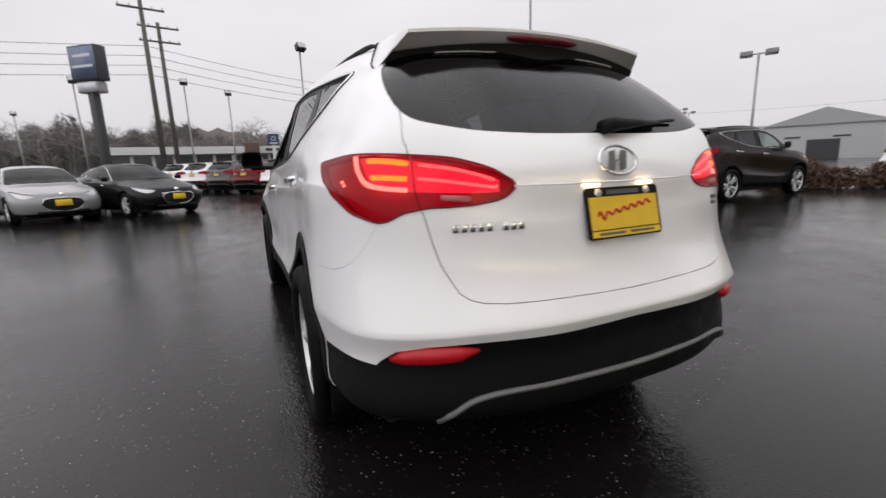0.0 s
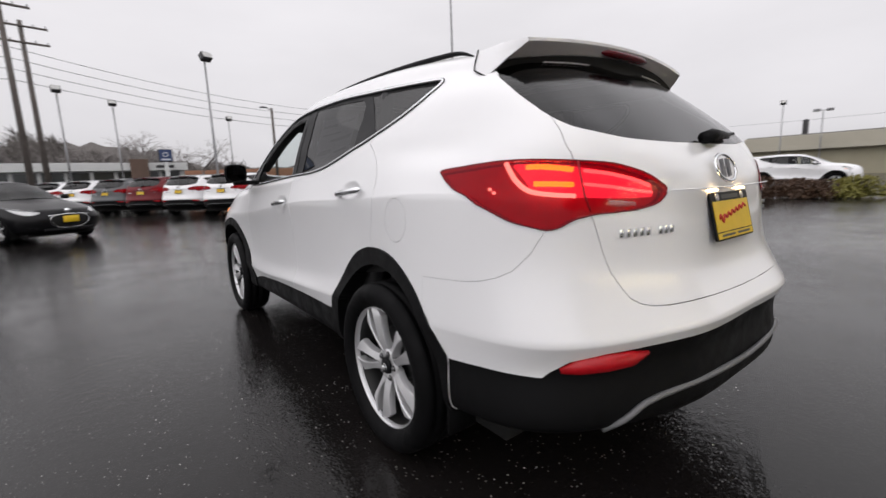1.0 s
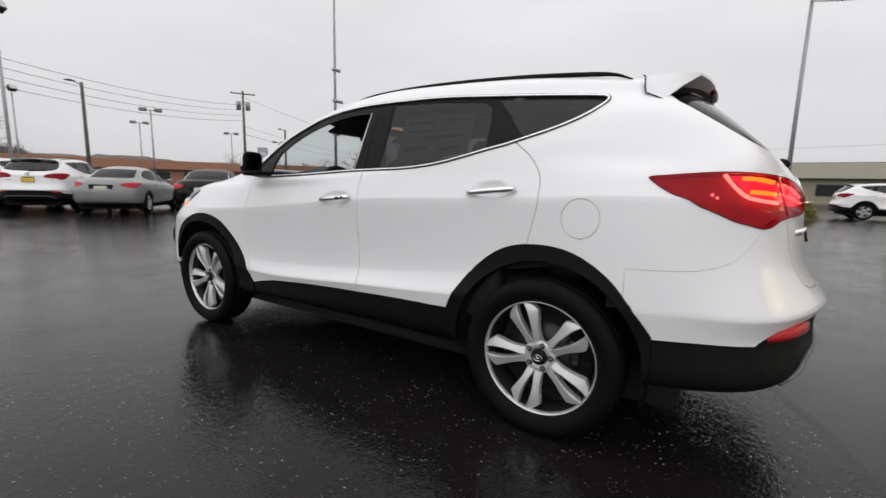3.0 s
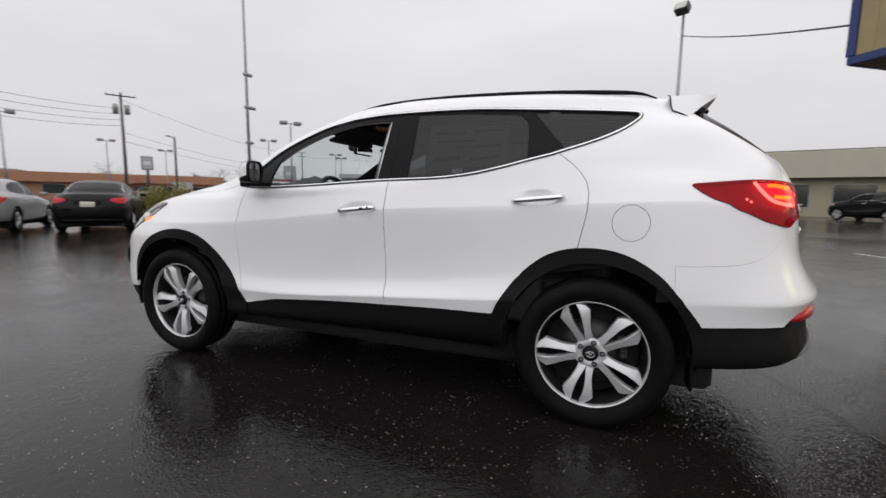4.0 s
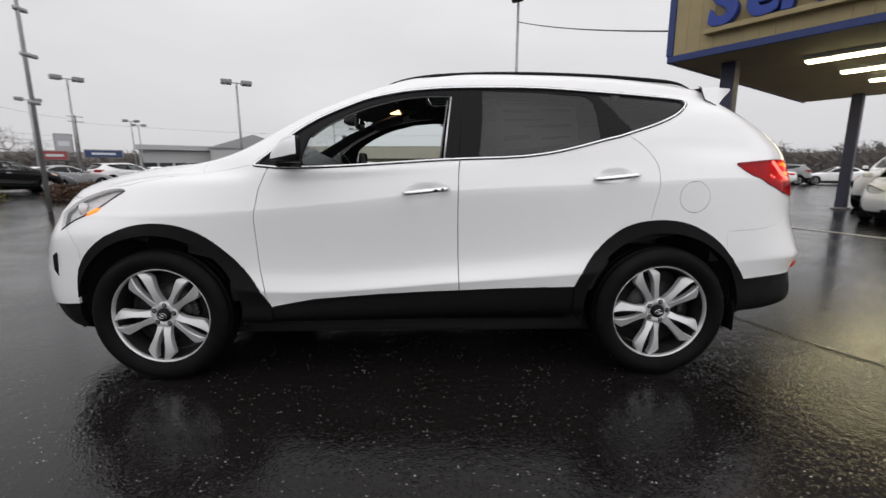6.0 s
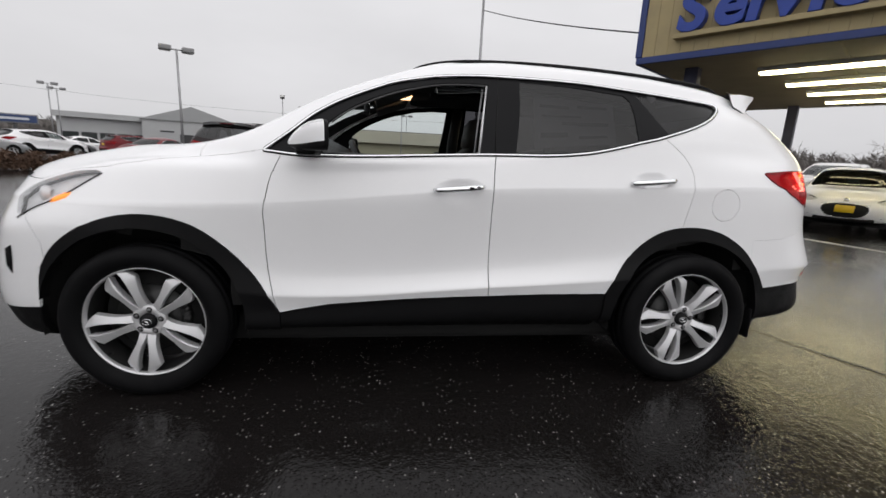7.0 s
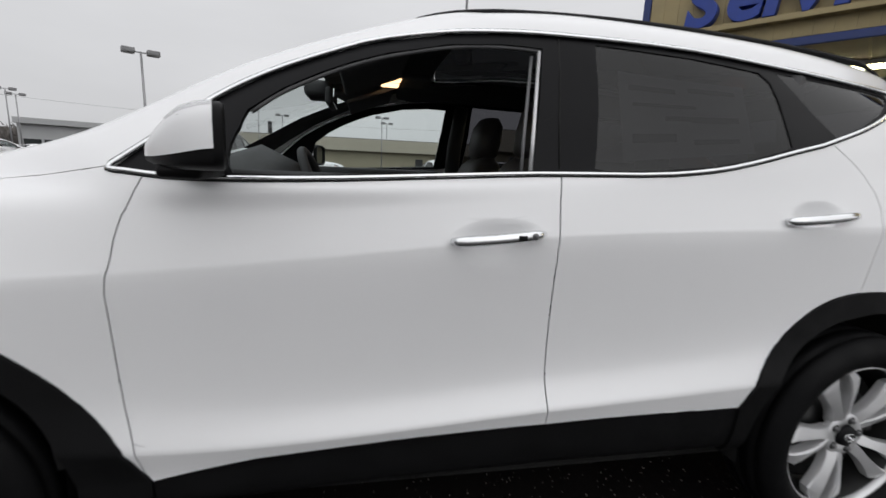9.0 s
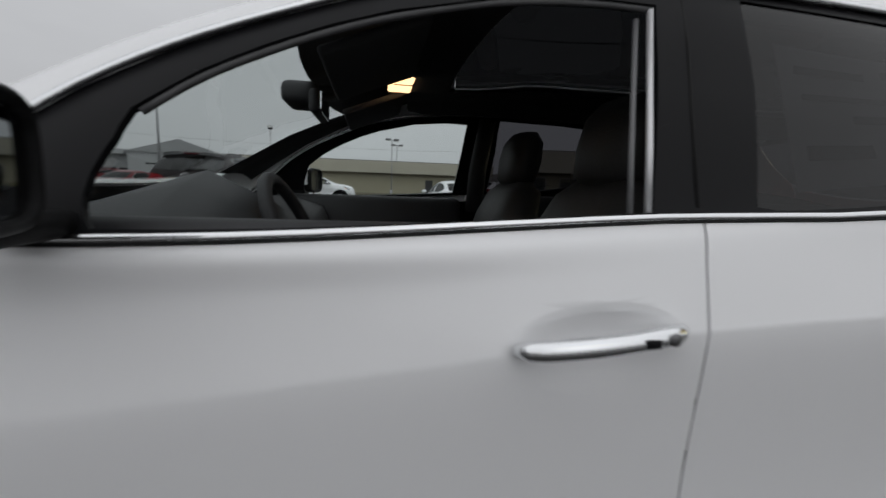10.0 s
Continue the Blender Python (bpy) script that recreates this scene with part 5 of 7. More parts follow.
    bm = box(bmesh.new(), -.145, .075, 1.731, 1.734, 1.415, 1.468)
    part("mirror_glass", bm, MIRROR, im, smooth=False)
    bm = bar(bmesh.new(), [(-.03, 1.755, 1.45), (-.02, 1.80, 1.468)], .012, 8)
    box(bm, -.075, .035, 1.70, 1.80, 1.470, 1.500, .012, 2)
    part("mirror_stem", bm, CABIN, im)
    bm = box(bmesh.new(), -.10, .06, 1.745, 1.85, 1.440, 1.505, .022, 3)
    part("sensor_cover", bm, CABIN, im)
    # sun visors folded up under the header
    for sx in (-1, 1):
        vz = new("sun_visor"); vz.parent = car
        bm = box(bmesh.new(), min(sx * .12, sx * .56), max(sx * .12, sx * .56), -.10, .125, -.010, .010, .008, 2)
        part("visor_board", put(bm, pose(0, 1.575, 1.500, -21, 0, 0)), LINER, vz)
        bm = bar(bmesh.new(), [(sx * .12, 1.50, 1.538), (sx * .57, 1.50, 1.538)], .006, 6)
        part("visor_rod", bm, CABIN, vz)
    rc = new("roof_console"); rc.parent = car
    bm = box(bmesh.new(), -.11, .11, 1.36, 1.53, 1.533, 1.552, .006)
    part("console_body", bm, LINER, rc)
    bm = box(bmesh.new(), -.095, -.02, 1.47, 1.545, 1.526, 1.54, .006)
    part("reading_lamp", bm, DOME, rc, "warm reading lamp, lit")
    bm = box(bmesh.new(), .02, .095, 1.47, 1.545, 1.526, 1.54, .006)
    part("reading_lamp", bm, DOME, rc, "warm reading lamp, lit")
    for pts in ([(1.185, 1.192), (1.172, 1.30), (1.145, 1.522)],):
        line3 = [S.find((1, 2), yy, zz, 4, 6, 7, 10.6) for yy, zz in pts]
        bm = bar(bmesh.new(), [tuple(S.at(*q) - S.normal(*q) * .012) for q in line3], .006, 6)
        part("window_channel", bm, ALLOY, car, "pale window channel")
    line3 = [S.find((1, 2), yy, zz, 4, 6, 7, 10.6) for yy, zz in ((1.206, 1.19), (1.193, 1.30), (1.163, 1.515))]
    part("window_channel", bar(bmesh.new(), [tuple(S.at(*q) - S.normal(*q) * .026) for q in line3], .005, 6), SATIN, car, "grey inner window channel")
    line3 = [S.find((1, 2), yy, zz, 2.6, 6, 7, 10.6) for yy, zz in ((1.14, 1.524), (1.25, 1.526), (1.40, 1.513), (1.561, 1.475), (1.648, 1.445), (1.733, 1.407), (1.817, 1.361), (1.885, 1.308))]
    line3 = smooth_line([(*q, 0) for q in line3], 3)[:, :2]
    part("window_seal", bar(bmesh.new(), [tuple(S.at(*q) - S.normal(*q) * .014) for q in line3], .0055, 6), SEAL, car, "grey rubber window seal")
    # price sheet inside the rear door window
    pts = []
    for yy, zz in ((.90, 1.240), (.46, 1.285), (.46, 1.490), (.90, 1.500)):
        u, v = S.find((1, 2), yy, zz, 4, 7, 7, 10.5)
        p = S.at(u, v) - S.normal(u, v) * .028
        pts.append(Vector(p))
    bm = bmesh.new()
    n = 8
    grid = [[bm.verts.new(pts[0].lerp(pts[1], i / n).lerp(pts[3].lerp(pts[2], i / n), j / n) + Vector((.010 * (1 - (2 * i / n - 1) ** 2), 0, 0))) for i in range(n + 1)] for j in range(n + 1)]
    for j in range(n):
        for i in range(n):
            bm.faces.new((grid[j][i], grid[j][i + 1], grid[j + 1][i + 1], grid[j + 1][i]))
    sheet = part("price_sheet", bm, PAPER, car, "pale window price sheet")
    for a0, a1, b0, b1 in ((.08, .45, .80, .86), (.55, .92, .84, .90), (.10, .60, .62, .66), (.55, .92, .44, .52), (.08, .42, .20, .30), (.55, .9, .16, .22), (.35, .62, .46, .52)):
        bm = bmesh.new()
        q = [pts[0].lerp(pts[1], a).lerp(pts[3].lerp(pts[2], a), b) + Vector((.010 * (1 - (2 * a - 1) ** 2) - .002, 0, 0)) for a, b in ((a0, b0), (a1, b0), (a1, b1), (a0, b1))]
        bm.faces.new([bm.verts.new(c) for c in q])
        part("text_bar", bm, INK, sheet)


# ---- parked saloons ----
def sedan_surface():
    lines = []
    line = lines.append
    line([(0, 2.2, .20), (-.45, 2.17, .20), (-.7, 2.0, .21), (-.78, 1.6, .22), (-.78, .9, .22), (-.78, 0, .22), (-.78, -.8, .22), (-.78, -1.6, .23), (-.68, -2.05, .25), (-.4, -2.2, .26), (0, -2.23, .26)])
    line([(0, 2.36, .32), (-.45, 2.32, .32), (-.77, 2.08, .33), (-.88, 1.6, .35), (-.88, .9, .35), (-.885, 0, .36), (-.88, -.8, .36), (-.87, -1.6, .37), (-.76, -2.15, .40), (-.42, -2.36, .42), (0, -2.40, .42)])
    line([(0, 2.42, .55), (-.45, 2.38, .55), (-.80, 2.1, .56), (-.905, 1.6, .60), (-.90, .9, .60), (-.905, 0, .62), (-.91, -.8, .64), (-.89, -1.6, .66), (-.77, -2.18, .66), (-.42, -2.40, .66), (0, -2.44, .66)])
    line([(0, 2.32, .74), (-.42, 2.26, .74), (-.74, 2.0, .75), (-.85, 1.55, .82), (-.87, .9, .86), (-.88, 0, .90), (-.88, -.8, .94), (-.86, -1.6, .95), (-.75, -2.1, .94), (-.42, -2.34, .93), (0, -2.38, .93)])
    line([(0, 1.7, .90), (-.42, 1.66, .90), (-.62, 1.5, .89), (-.74, 1.25, .90), (-.83, .9, .91), (-.84, 0, .95), (-.84, -.8, .99), (-.80, -1.45, 1.02), (-.68, -1.95, 1.04), (-.42, -2.2, 1.05), (0, -2.24, 1.06)])
    line([(0, 1.05, 1.0), (-.42, 1.0, 1.0), (-.62, .92, .99), (-.74, .85, .97), (-.79, .8, .96), (-.80, 0, .98), (-.79, -.8, 1.02), (-.74, -1.3, 1.06), (-.60, -1.6, 1.08), (-.38, -1.75, 1.08), (0, -1.78, 1.08)])
    line([(0, .6, 1.22), (-.40, .57, 1.21), (-.58, .5, 1.2), (-.66, .46, 1.19), (-.69, .4, 1.19), (-.72, -.1, 1.21), (-.70, -.75, 1.22), (-.65, -1.1, 1.22), (-.55, -1.3, 1.23), (-.36, -1.38, 1.24), (0, -1.4, 1.25)])
    line([(0, .15, 1.40), (-.36, .13, 1.39), (-.5, .1, 1.37), (-.56, .08, 1.36), (-.58, .02, 1.36), (-.60, -.2, 1.38), (-.59, -.6, 1.38), (-.56, -.85, 1.36), (-.5, -.98, 1.36), (-.34, -1.03, 1.37), (0, -1.05, 1.38)])
    line([(0, -.1, 1.45), (-.2, -.1, 1.445), (-.3, -.12, 1.44), (-.33, -.15, 1.44), (-.35, -.18, 1.44), (-.36, -.35, 1.45), (-.35, -.55, 1.45), (-.32, -.7, 1.44), (-.28, -.78, 1.43), (-.2, -.8, 1.43), (0, -.82, 1.43)])
    line([(0, -.25, 1.465), (0, -.28, 1.465), (0, -.31, 1.465), (0, -.34, 1.465), (0, -.37, 1.465), (0, -.43, 1.465), (0, -.5, 1.465), (0, -.55, 1.46), (0, -.59, 1.46), (0, -.62, 1.46), (0, -.65, 1.455)])
    return Surface(lines, creases=(3,))


def small_wheel(parent, x, y, r, turn):
    w = new("wheel")
    w.matrix_basis = pose(x, y, r, 0, 0, turn)
    w.parent = parent
    k = r / .33
    part("tyre", lathe(bmesh.new(), [(a, q * k) for a, q in ((-.06, .22), (-.10, .25), (-.105, .29), (-.085, .322), (-.06, .33), (.06, .33), (.10, .30), (.09, .22))], n=36), RUBBER, w)
    part("rim", lathe(bmesh.new(), [(a, q * k) for a, q in ((-.075, .225), (-.085, .218), (-.06, .205), (.05, .20))], n=36), ALLOY, w)
    part("rim_back", lathe(bmesh.new(), [(-.005, .02), (.0, .20 * k)], n=24), DARK, w)
    for i in range(5):
        a = 2 * math.pi * i / 5 + .3
        bm = bmesh.new()
        bar(bm, [(-.070, .03 * math.cos(a), .03 * math.sin(a)), (-.076, .12 * k * math.cos(a), .12 * k * math.sin(a)), (-.068, .21 * k * math.cos(a), .21 * k * math.sin(a))], [.035, .026, .032], 6, flat=.6)
        part("spoke", bm, ALLOY, w)
    part("hub", lathe(bmesh.new(), [(-.05, .05), (-.08, .042), (-.082, .001)], n=16), ALLOY, w)


def sedan(name, x, y, turn, label, paint_mat, group="", plates=True):
    car = thing(name, x, y, 0, turn, label, "car", group)
    S = sedan_surface()
    B = Body(S, 6, 4)
    side = B.side
    ring = lambda cy, r, a0=-28, a1=208: side(*[(cy + r * math.cos(a), .34 + r * math.sin(a)) for a in (radians(a0 + (a1 - a0) * i / 24) for i in range(25))])
    for cy in (1.42, -1.38):
        p = ring(cy, .375)
        B.cut("void", p + [(p[-1][0], -.1), (p[0][0], -.1)])
    B.cut("windscreen", [(-.01, 5.08), (2.6, 5.08), (3.3, 5.15), (3.5, 6.0), (3.3, 6.9), (-.01, 6.95)])
    B.cut("rear_glass", [(10.01, 5.08), (9, 5.08), (8.2, 5.12), (8.05, 5.5), (8.2, 6.85), (10.01, 6.9)])
    B.cut("pane_front", [(4.22, 5.10), (5.18, 5.10), (5.16, 6.80), (4.5, 6.78), (4.25, 6.3)])
    B.cut("pane_back", [(5.28, 5.10), (6.2, 5.10), (6.9, 5.22), (7.35, 5.7), (7.2, 6.3), (6.8, 6.78), (5.26, 6.80)])
    B.cut("head", smooth_line([(1.15, 2.72, 0), (1.6, 3.18, 0), (2.3, 3.42, 0), (2.85, 3.20, 0), (2.3, 2.75, 0), (1.6, 2.42, 0)], 3, True)[:, :2])
    B.cut("tail", smooth_line([(7.35, 3.05, 0), (8.1, 3.25, 0), (8.75, 3.05, 0), (8.85, 2.75, 0), (8.3, 2.45, 0), (7.8, 2.5, 0)], 3, True)[:, :2])
    B.cut("grille", smooth_line([(-.75, 2.25, 0), (0, 2.45, 0), (.75, 2.25, 0), (.85, 1.75, 0), (.5, 1.15, 0), (0, 1.05, 0), (-.5, 1.15, 0)], 3, True)[:, :2])
    B.cut("under", [(-.01, .62), (10.01, .62), (10.01, -.1), (-.01, -.1)])
    B.cut("door_front", [(4.05, .95), (5.22, .95), (5.22, 5.0), (4.12, 5.0)])
    B.cut("door_back", [(5.22, .95), (6.25, .95), (6.75, 2.6), (6.85, 5.0), (5.22, 5.0)])
    B.sort()
    M = B.mesh
    part("body", M("rest", centre=True, gap=.002), paint_mat, car)
    part("windscreen", M("windscreen", centre=True, out=-.004, skirt=.004), SALOON_GLASS, car)
    part("rear_window", M("rear_glass", centre=True, out=-.004, skirt=.004), SALOON_GLASS, car)
    part("grille", M("grille", centre=True, out=-.02, skirt=0), DARK, car)
    part("underbody", M("under", centre=True, out=-.01), TRIM, car)
    part("grille_strip", bar(bmesh.new(), [(-.40, 2.36, .62), (0, 2.40, .645), (.40, 2.36, .62)], .010, 6), CHROME, car)
    part("lower_intake", bar(bmesh.new(), [(-.5, 2.33, .30), (0, 2.385, .29), (.5, 2.33, .30)], .045, 8, flat=.8), GLOSS, car)
    part("cowl", bar(bmesh.new(), [(-.70, .86, .985), (-.42, 1.0, 1.003), (0, 1.05, 1.008), (.42, 1.0, 1.003), (.70, .86, .985)], .028, 6, flat=.4), TRIM, car, "black strip at the foot of the windscreen")
    part("floor_pan", box(bmesh.new(), -.70, .70, -2.05, 2.05, .15, .34, .03), DARK, car)
    part("rear_valance", bar(bmesh.new(), [(-.70, -2.13, .33), (-.42, -2.30, .335), (0, -2.35, .34), (.42, -2.30, .335), (.70, -2.13, .33)], .055, 8, flat=.8), TRIM, car, "black lower edge of the rear bumper")
    part("plate_recess", box(bmesh.new(), -.30, .30, -2.418, -2.36, .66, .89, .02, 1), GLOSS, car)
    part("grille_rim", bar(bmesh.new(), [(*p,) for p in B.line(smooth_line([(.02, 2.45, 0), (.75, 2.25, 0), (.85, 1.75, 0), (.5, 1.15, 0), (.02, 1.05, 0)], 3)[:, :2], .004, False)], .007, 6), CHROME, car)
    part("grille_rim", bar(bmesh.new(), [(*p,) for p in B.line(smooth_line([(.02, 2.45, 0), (.75, 2.25, 0), (.85, 1.75, 0), (.5, 1.15, 0), (.02, 1.05, 0)], 3)[:, :2], .004, True)], .007, 6), CHROME, car)
    for flip in (False, True):
        sx = 1 if flip else -1
        part("fog_lamp", bar(bmesh.new(), [(sx * .58, 2.26, .36), (sx * .68, 2.17, .37), (sx * .76, 2.04, .39)], [.016, .030, .010], 8, flat=.7), CHROME, car)
        loop = [(4.22, 5.10), (6.2, 5.10), (6.9, 5.22), (7.35, 5.7), (7.2, 6.3), (6.8, 6.80), (4.5, 6.80), (4.25, 6.3), (4.22, 5.10)]
        part("window_strip", bar(bmesh.new(), B.line(loop, .002, flip), .008, 5, caps=False), CHROME, car)
        for nm, door in (("front_door", "door_front"), ("rear_door", "door_back")):
            d = part(nm, M(door, flip=flip, gap=.003), paint_mat, car)
            yy = .28 if door == "door_front" else -.68
            part("handle", bar(bmesh.new(), [(sx * .905, yy + .1, .86), (sx * .925, yy, .865), (sx * .905, yy - .1, .87)], .014, 6), CHROME, d)
        part("front_window", M("pane_front", flip=flip, out=-.004, gap=0, skirt=.004), SALOON_GLASS, car)
        part("back_window", M("pane_back", flip=flip, out=-.004, gap=0, skirt=.004), SALOON_GLASS, car)
        hl = part("head_lamp", M("head", flip=flip, out=.003, skirt=.01), LENS_CLEAR, car)
        part("lamp_housing", M("head", flip=flip, out=-.03, skirt=0), HOUSING_CHROME, hl)
        tl = part("tail_lamp", M("tail", flip=flip, out=.003, skirt=.01), REFLEX, car)
        part("lamp_housing", M("tail", flip=flip, out=-.03, skirt=0), HOUSING, tl)
        part("door_mirror", box(bmesh.new(), min(sx * .88, sx * 1.06), max(sx * .88, sx * 1.06), .58, .70, .97, 1.09, .035, 2), paint_mat, car)
        for cy in (1.42, -1.38):
            small_wheel(car, sx * .80, cy, .33, 0 if sx < 0 else 180)
            bm = bmesh.new()
            a = [bm.verts.new((sx * .86, cy + .38 * math.cos(q), .34 + .38 * math.sin(q))) for q in (radians(-35 + 250 * i / 16) for i in range(17))]
            b = [bm.verts.new((sx * .5, v.co.y, v.co.z)) for v in a]
            for i in range(16):
                bm.faces.new((a[i], a[i + 1], b[i + 1], b[i]))
            bm.faces.new(b)
            part("wheel_well", bm, DARK, car)
    part("cabin", box(bmesh.new(), -.66, .66, -1.3, .75, .40, .95, .05), CABIN, car)
    for xx, yy in ((-.36, .0), (.36, .0), (-.36, -.95), (.36, -.95)):
        part("seat", box(bmesh.new(), xx - .24, xx + .24, yy - .08, yy + .08, .6, 1.22, .06), CLOTH, car)
    part("badge", lathe(bmesh.new(), [(2.36, .05), (2.40, .048), (2.405, .001)], axis="y", n=20, at=(0, -.04, .72)), CHROME, car)
    if plates:
        part("front_plate", box(bmesh.new(), -.16, .16, 2.425, 2.445, .45, .60, .006, 1), YELLOW, car, "yellow dealer plate")
    part("rear_plate", box(bmesh.new(), -.16, .16, -2.435, -2.415, .70, .85, .006, 1), PALE_PLATE, car, "pale number plate")
    return car


PAINTS = (WHITE, SILVER, BLACK, MAROON, RED, GREY)


def another(ob, x, y, turn, label, paint_mat, group=""):
    """A further car of the same build in another paint."""
    c = copy_thing(ob, pose(x, y, 0, 0, 0, turn))
    tagged(c, label, "car", group)
    for o in c.children_recursive:
        if o.type == "MESH" and o.data.materials and o.data.materials[0] in PAINTS:
            o.material_slots[0].link = "OBJECT"
            o.material_slots[0].material = paint_mat
    return c


# ---- ground ----
def wet_asphalt(name, base, tone, rough0, rough1, speck, bump, coarse):
    """Rain-soaked surface: dark binder, pale gravel specks with wet glints painted in, standing film of water that
    smooths broad patches.
    """
    m = mat(name, base, rough=0.3)
    nt = m.node_tree
    bs = nt.nodes["Principled BSDF"]
    tc = nt.nodes["Texture Coordinate"]
    L = nt.links.new

    def noise_tex(scale, detail=6):
        n = nt.nodes.new("ShaderNodeTexNoise")
        n.inputs["Scale"].default_value, n.inputs["Detail"].default_value = scale, detail
        L(tc.outputs["Object"], n.inputs["Vector"])
        return n.outputs["Fac"]

    def ranged(x, a, b, c, d):
        r = nt.nodes.new("ShaderNodeMapRange")
        for k, v in zip(("From Min", "From Max", "To Min", "To Max"), (a, b, c, d)):
            r.inputs[k].default_value = v
        L(x, r.inputs["Value"])
        return r.outputs["Result"]

    def mathop(op, a, b):
        n = nt.nodes.new("ShaderNodeMath")
        n.operation = op
        for i, q in enumerate((a, b)):
            if isinstance(q, (int, float)):
                n.inputs[i].default_value = q
            else:
                L(q, n.inputs[i])
        return n.outputs["Value"]

    broad, mid, fine = noise_tex(0.35, 4), noise_tex(2.5, 6), noise_tex(130, 4)
    vo = nt.nodes.new("ShaderNodeTexVoronoi")
    vo.inputs["Scale"].default_value = 72
    L(tc.outputs["Object"], vo.inputs["Vector"])
    clump = ranged(noise_tex(5.0, 4), 0.42, 0.62, 0.12, 1.0)
    chip_glints = mathop("MULTIPLY", mathop("MULTIPLY", ranged(vo.outputs["Distance"], 0.34, 0.16, 0, 1), ranged(vo.outputs["Color"], speck, 1.0, 0, 1)), clump)
    c1 = nt.nodes.new("ShaderNodeMix")
    c1.data_type = "RGBA"
    c1.inputs["A"].default_value = (*[q * (1 - tone) for q in base], 1)
    c1.inputs["B"].default_value = (*[q * (1 + tone) for q in base], 1)
    L(mathop("ADD", mathop("MULTIPLY", mid, 0.6), mathop("MULTIPLY", fine, 0.4)), c1.inputs["Factor"])
    c2 = nt.nodes.new("ShaderNodeMix")
    c2.data_type = "RGBA"
    # pale stone colour, brightened to paint the glints on wet gravel
    c2.inputs["B"].default_value = (0.55, 0.54, 0.52, 1)
    L(c1.outputs["Result"], c2.inputs["A"])
    L(chip_glints, c2.inputs["Factor"])
    L(c2.outputs["Result"], bs.inputs["Base Color"])
    wet = mathop("ADD", mathop("MULTIPLY", broad, 0.60), mathop("MULTIPLY", mid, 0.40))
    L(ranged(wet, 0.40, 0.60, rough0, rough1), bs.inputs["Roughness"])
    grain = ranged(vo.outputs["Distance"], 0.0, 0.55, 1.0, 0.0)
    h = mathop("ADD", mathop("ADD", mathop("MULTIPLY", fine, 0.25), mathop("MULTIPLY", grain, 0.9)), mathop("MULTIPLY", noise_tex(19, 3), coarse))
    h = mathop("MULTIPLY", h, ranged(wet, 0.36, 0.66, 0.30, 1.0))
    bp = nt.nodes.new("ShaderNodeBump")
    bp.inputs["Strength"].default_value, bp.inputs["Distance"].default_value = bump, 0.006
    L(h, bp.inputs["Height"])
    L(bp.outputs["Normal"], bs.inputs["Normal"])
    bs.inputs["Specular IOR Level"].default_value = 0.30
    return m


ASPHALT = wet_asphalt("wet_asphalt", (0.0095, 0.0083, 0.0080), 0.45, 0.08, 0.19, 0.74, 0.24, 2.4)
APRON = wet_asphalt("wet_worn_concrete", (0.016, 0.0155, 0.015), 0.5, 0.07, 0.20, 0.97, 0.22, 0.4)
bm = bmesh.new()
n = 80
grid = []
for j in range(n + 1):
    row = []
    for i in range(n + 1):
        f = lambda k: math.copysign(abs(2 * k / n - 1) ** 3, 2 * k - n) * 900
        row.append(bm.verts.new((f(i) + 2, f(j) + 2, 0)))
    grid.append(row)
for j in range(n):
    for i in range(n):
        bm.faces.new((grid[j][i], grid[j][i + 1], grid[j + 1][i + 1], grid[j + 1][i]))
solid("ground", bm, ASPHALT, "wet dark asphalt of a car lot with standing water", "ground", kind="structure", smooth=True)
F, G = Vector((-.82, -.572)).normalized(), Vector((.572, -.82)).normalized()
K = Vector((5.9, -3.55))          # corner of the canopy on the ground plan
# a worn concrete apron before the canopy, laid a little higher, with a broken edge and a dark joint along it
rng = random.Random(3)
edge = []
for i in range(61):
    x = 2.4 - 6.0 * i / 60
    edge.append((x, -1.232 + .33 * (x + .35) + rng.uniform(-.010, .010) + .012 * math.sin(i * .7)))
bm = bmesh.new()
top = [bm.verts.new((x, y, .004)) for x, y in edge]
foot = [bm.verts.new((x, y + .070, -.001)) for x, y in edge]
back = [bm.verts.new((x + 1.5 * i / 60 + 4.5 * (1 - i / 60), -11.0 + 6.8 * (1 - i / 60), .004)) for i, (x, y) in enumerate(edge)]
for i in range(60):
    bm.faces.new((top[i], top[i + 1], back[i + 1], back[i]))
    bm.faces.new((foot[i], foot[i + 1], top[i + 1], top[i]))
bmesh.ops.recalc_face_normals(bm, faces=bm.faces[:])
solid("apron", bm, APRON, "worn wet concrete apron before a service canopy", "pavement", kind="structure")
bm = bmesh.new()
a = [bm.verts.new((x, y + .003 + math.sin(math.pi * i / 11) * rng.uniform(.004, .020), .0065)) for i, (x, y) in enumerate(edge[29:41])]
b = [bm.verts.new((x, y - math.sin(math.pi * i / 11) * rng.uniform(.002, .009), .0066)) for i, (x, y) in enumerate(edge[29:41])]
for i in range(11):
    bm.faces.new((a[i], a[i + 1], b[i + 1], b[i]))
JOINT = mat("tarred_joint", (0.012, 0.011, 0.010), rough=0.35, vary=0.4, vary_scale=12, bump=0.5, scale=60)
solid("paving_joint", bm, JOINT, "dark open joint in wet asphalt", "pavement", kind="structure")


# ---- service canopy with its sign, lights and posts ----
TAN = mat("tan_siding", (0.36, 0.29, 0.15), rough=0.6, vary=0.22, vary_scale=3, bump=0.3, scale=30, rough_vary=0.15)
SOFFIT = mat("tan_soffit", (0.34, 0.28, 0.17), rough=0.7, vary=0.18, vary_scale=2, bump=0.2, scale=20)
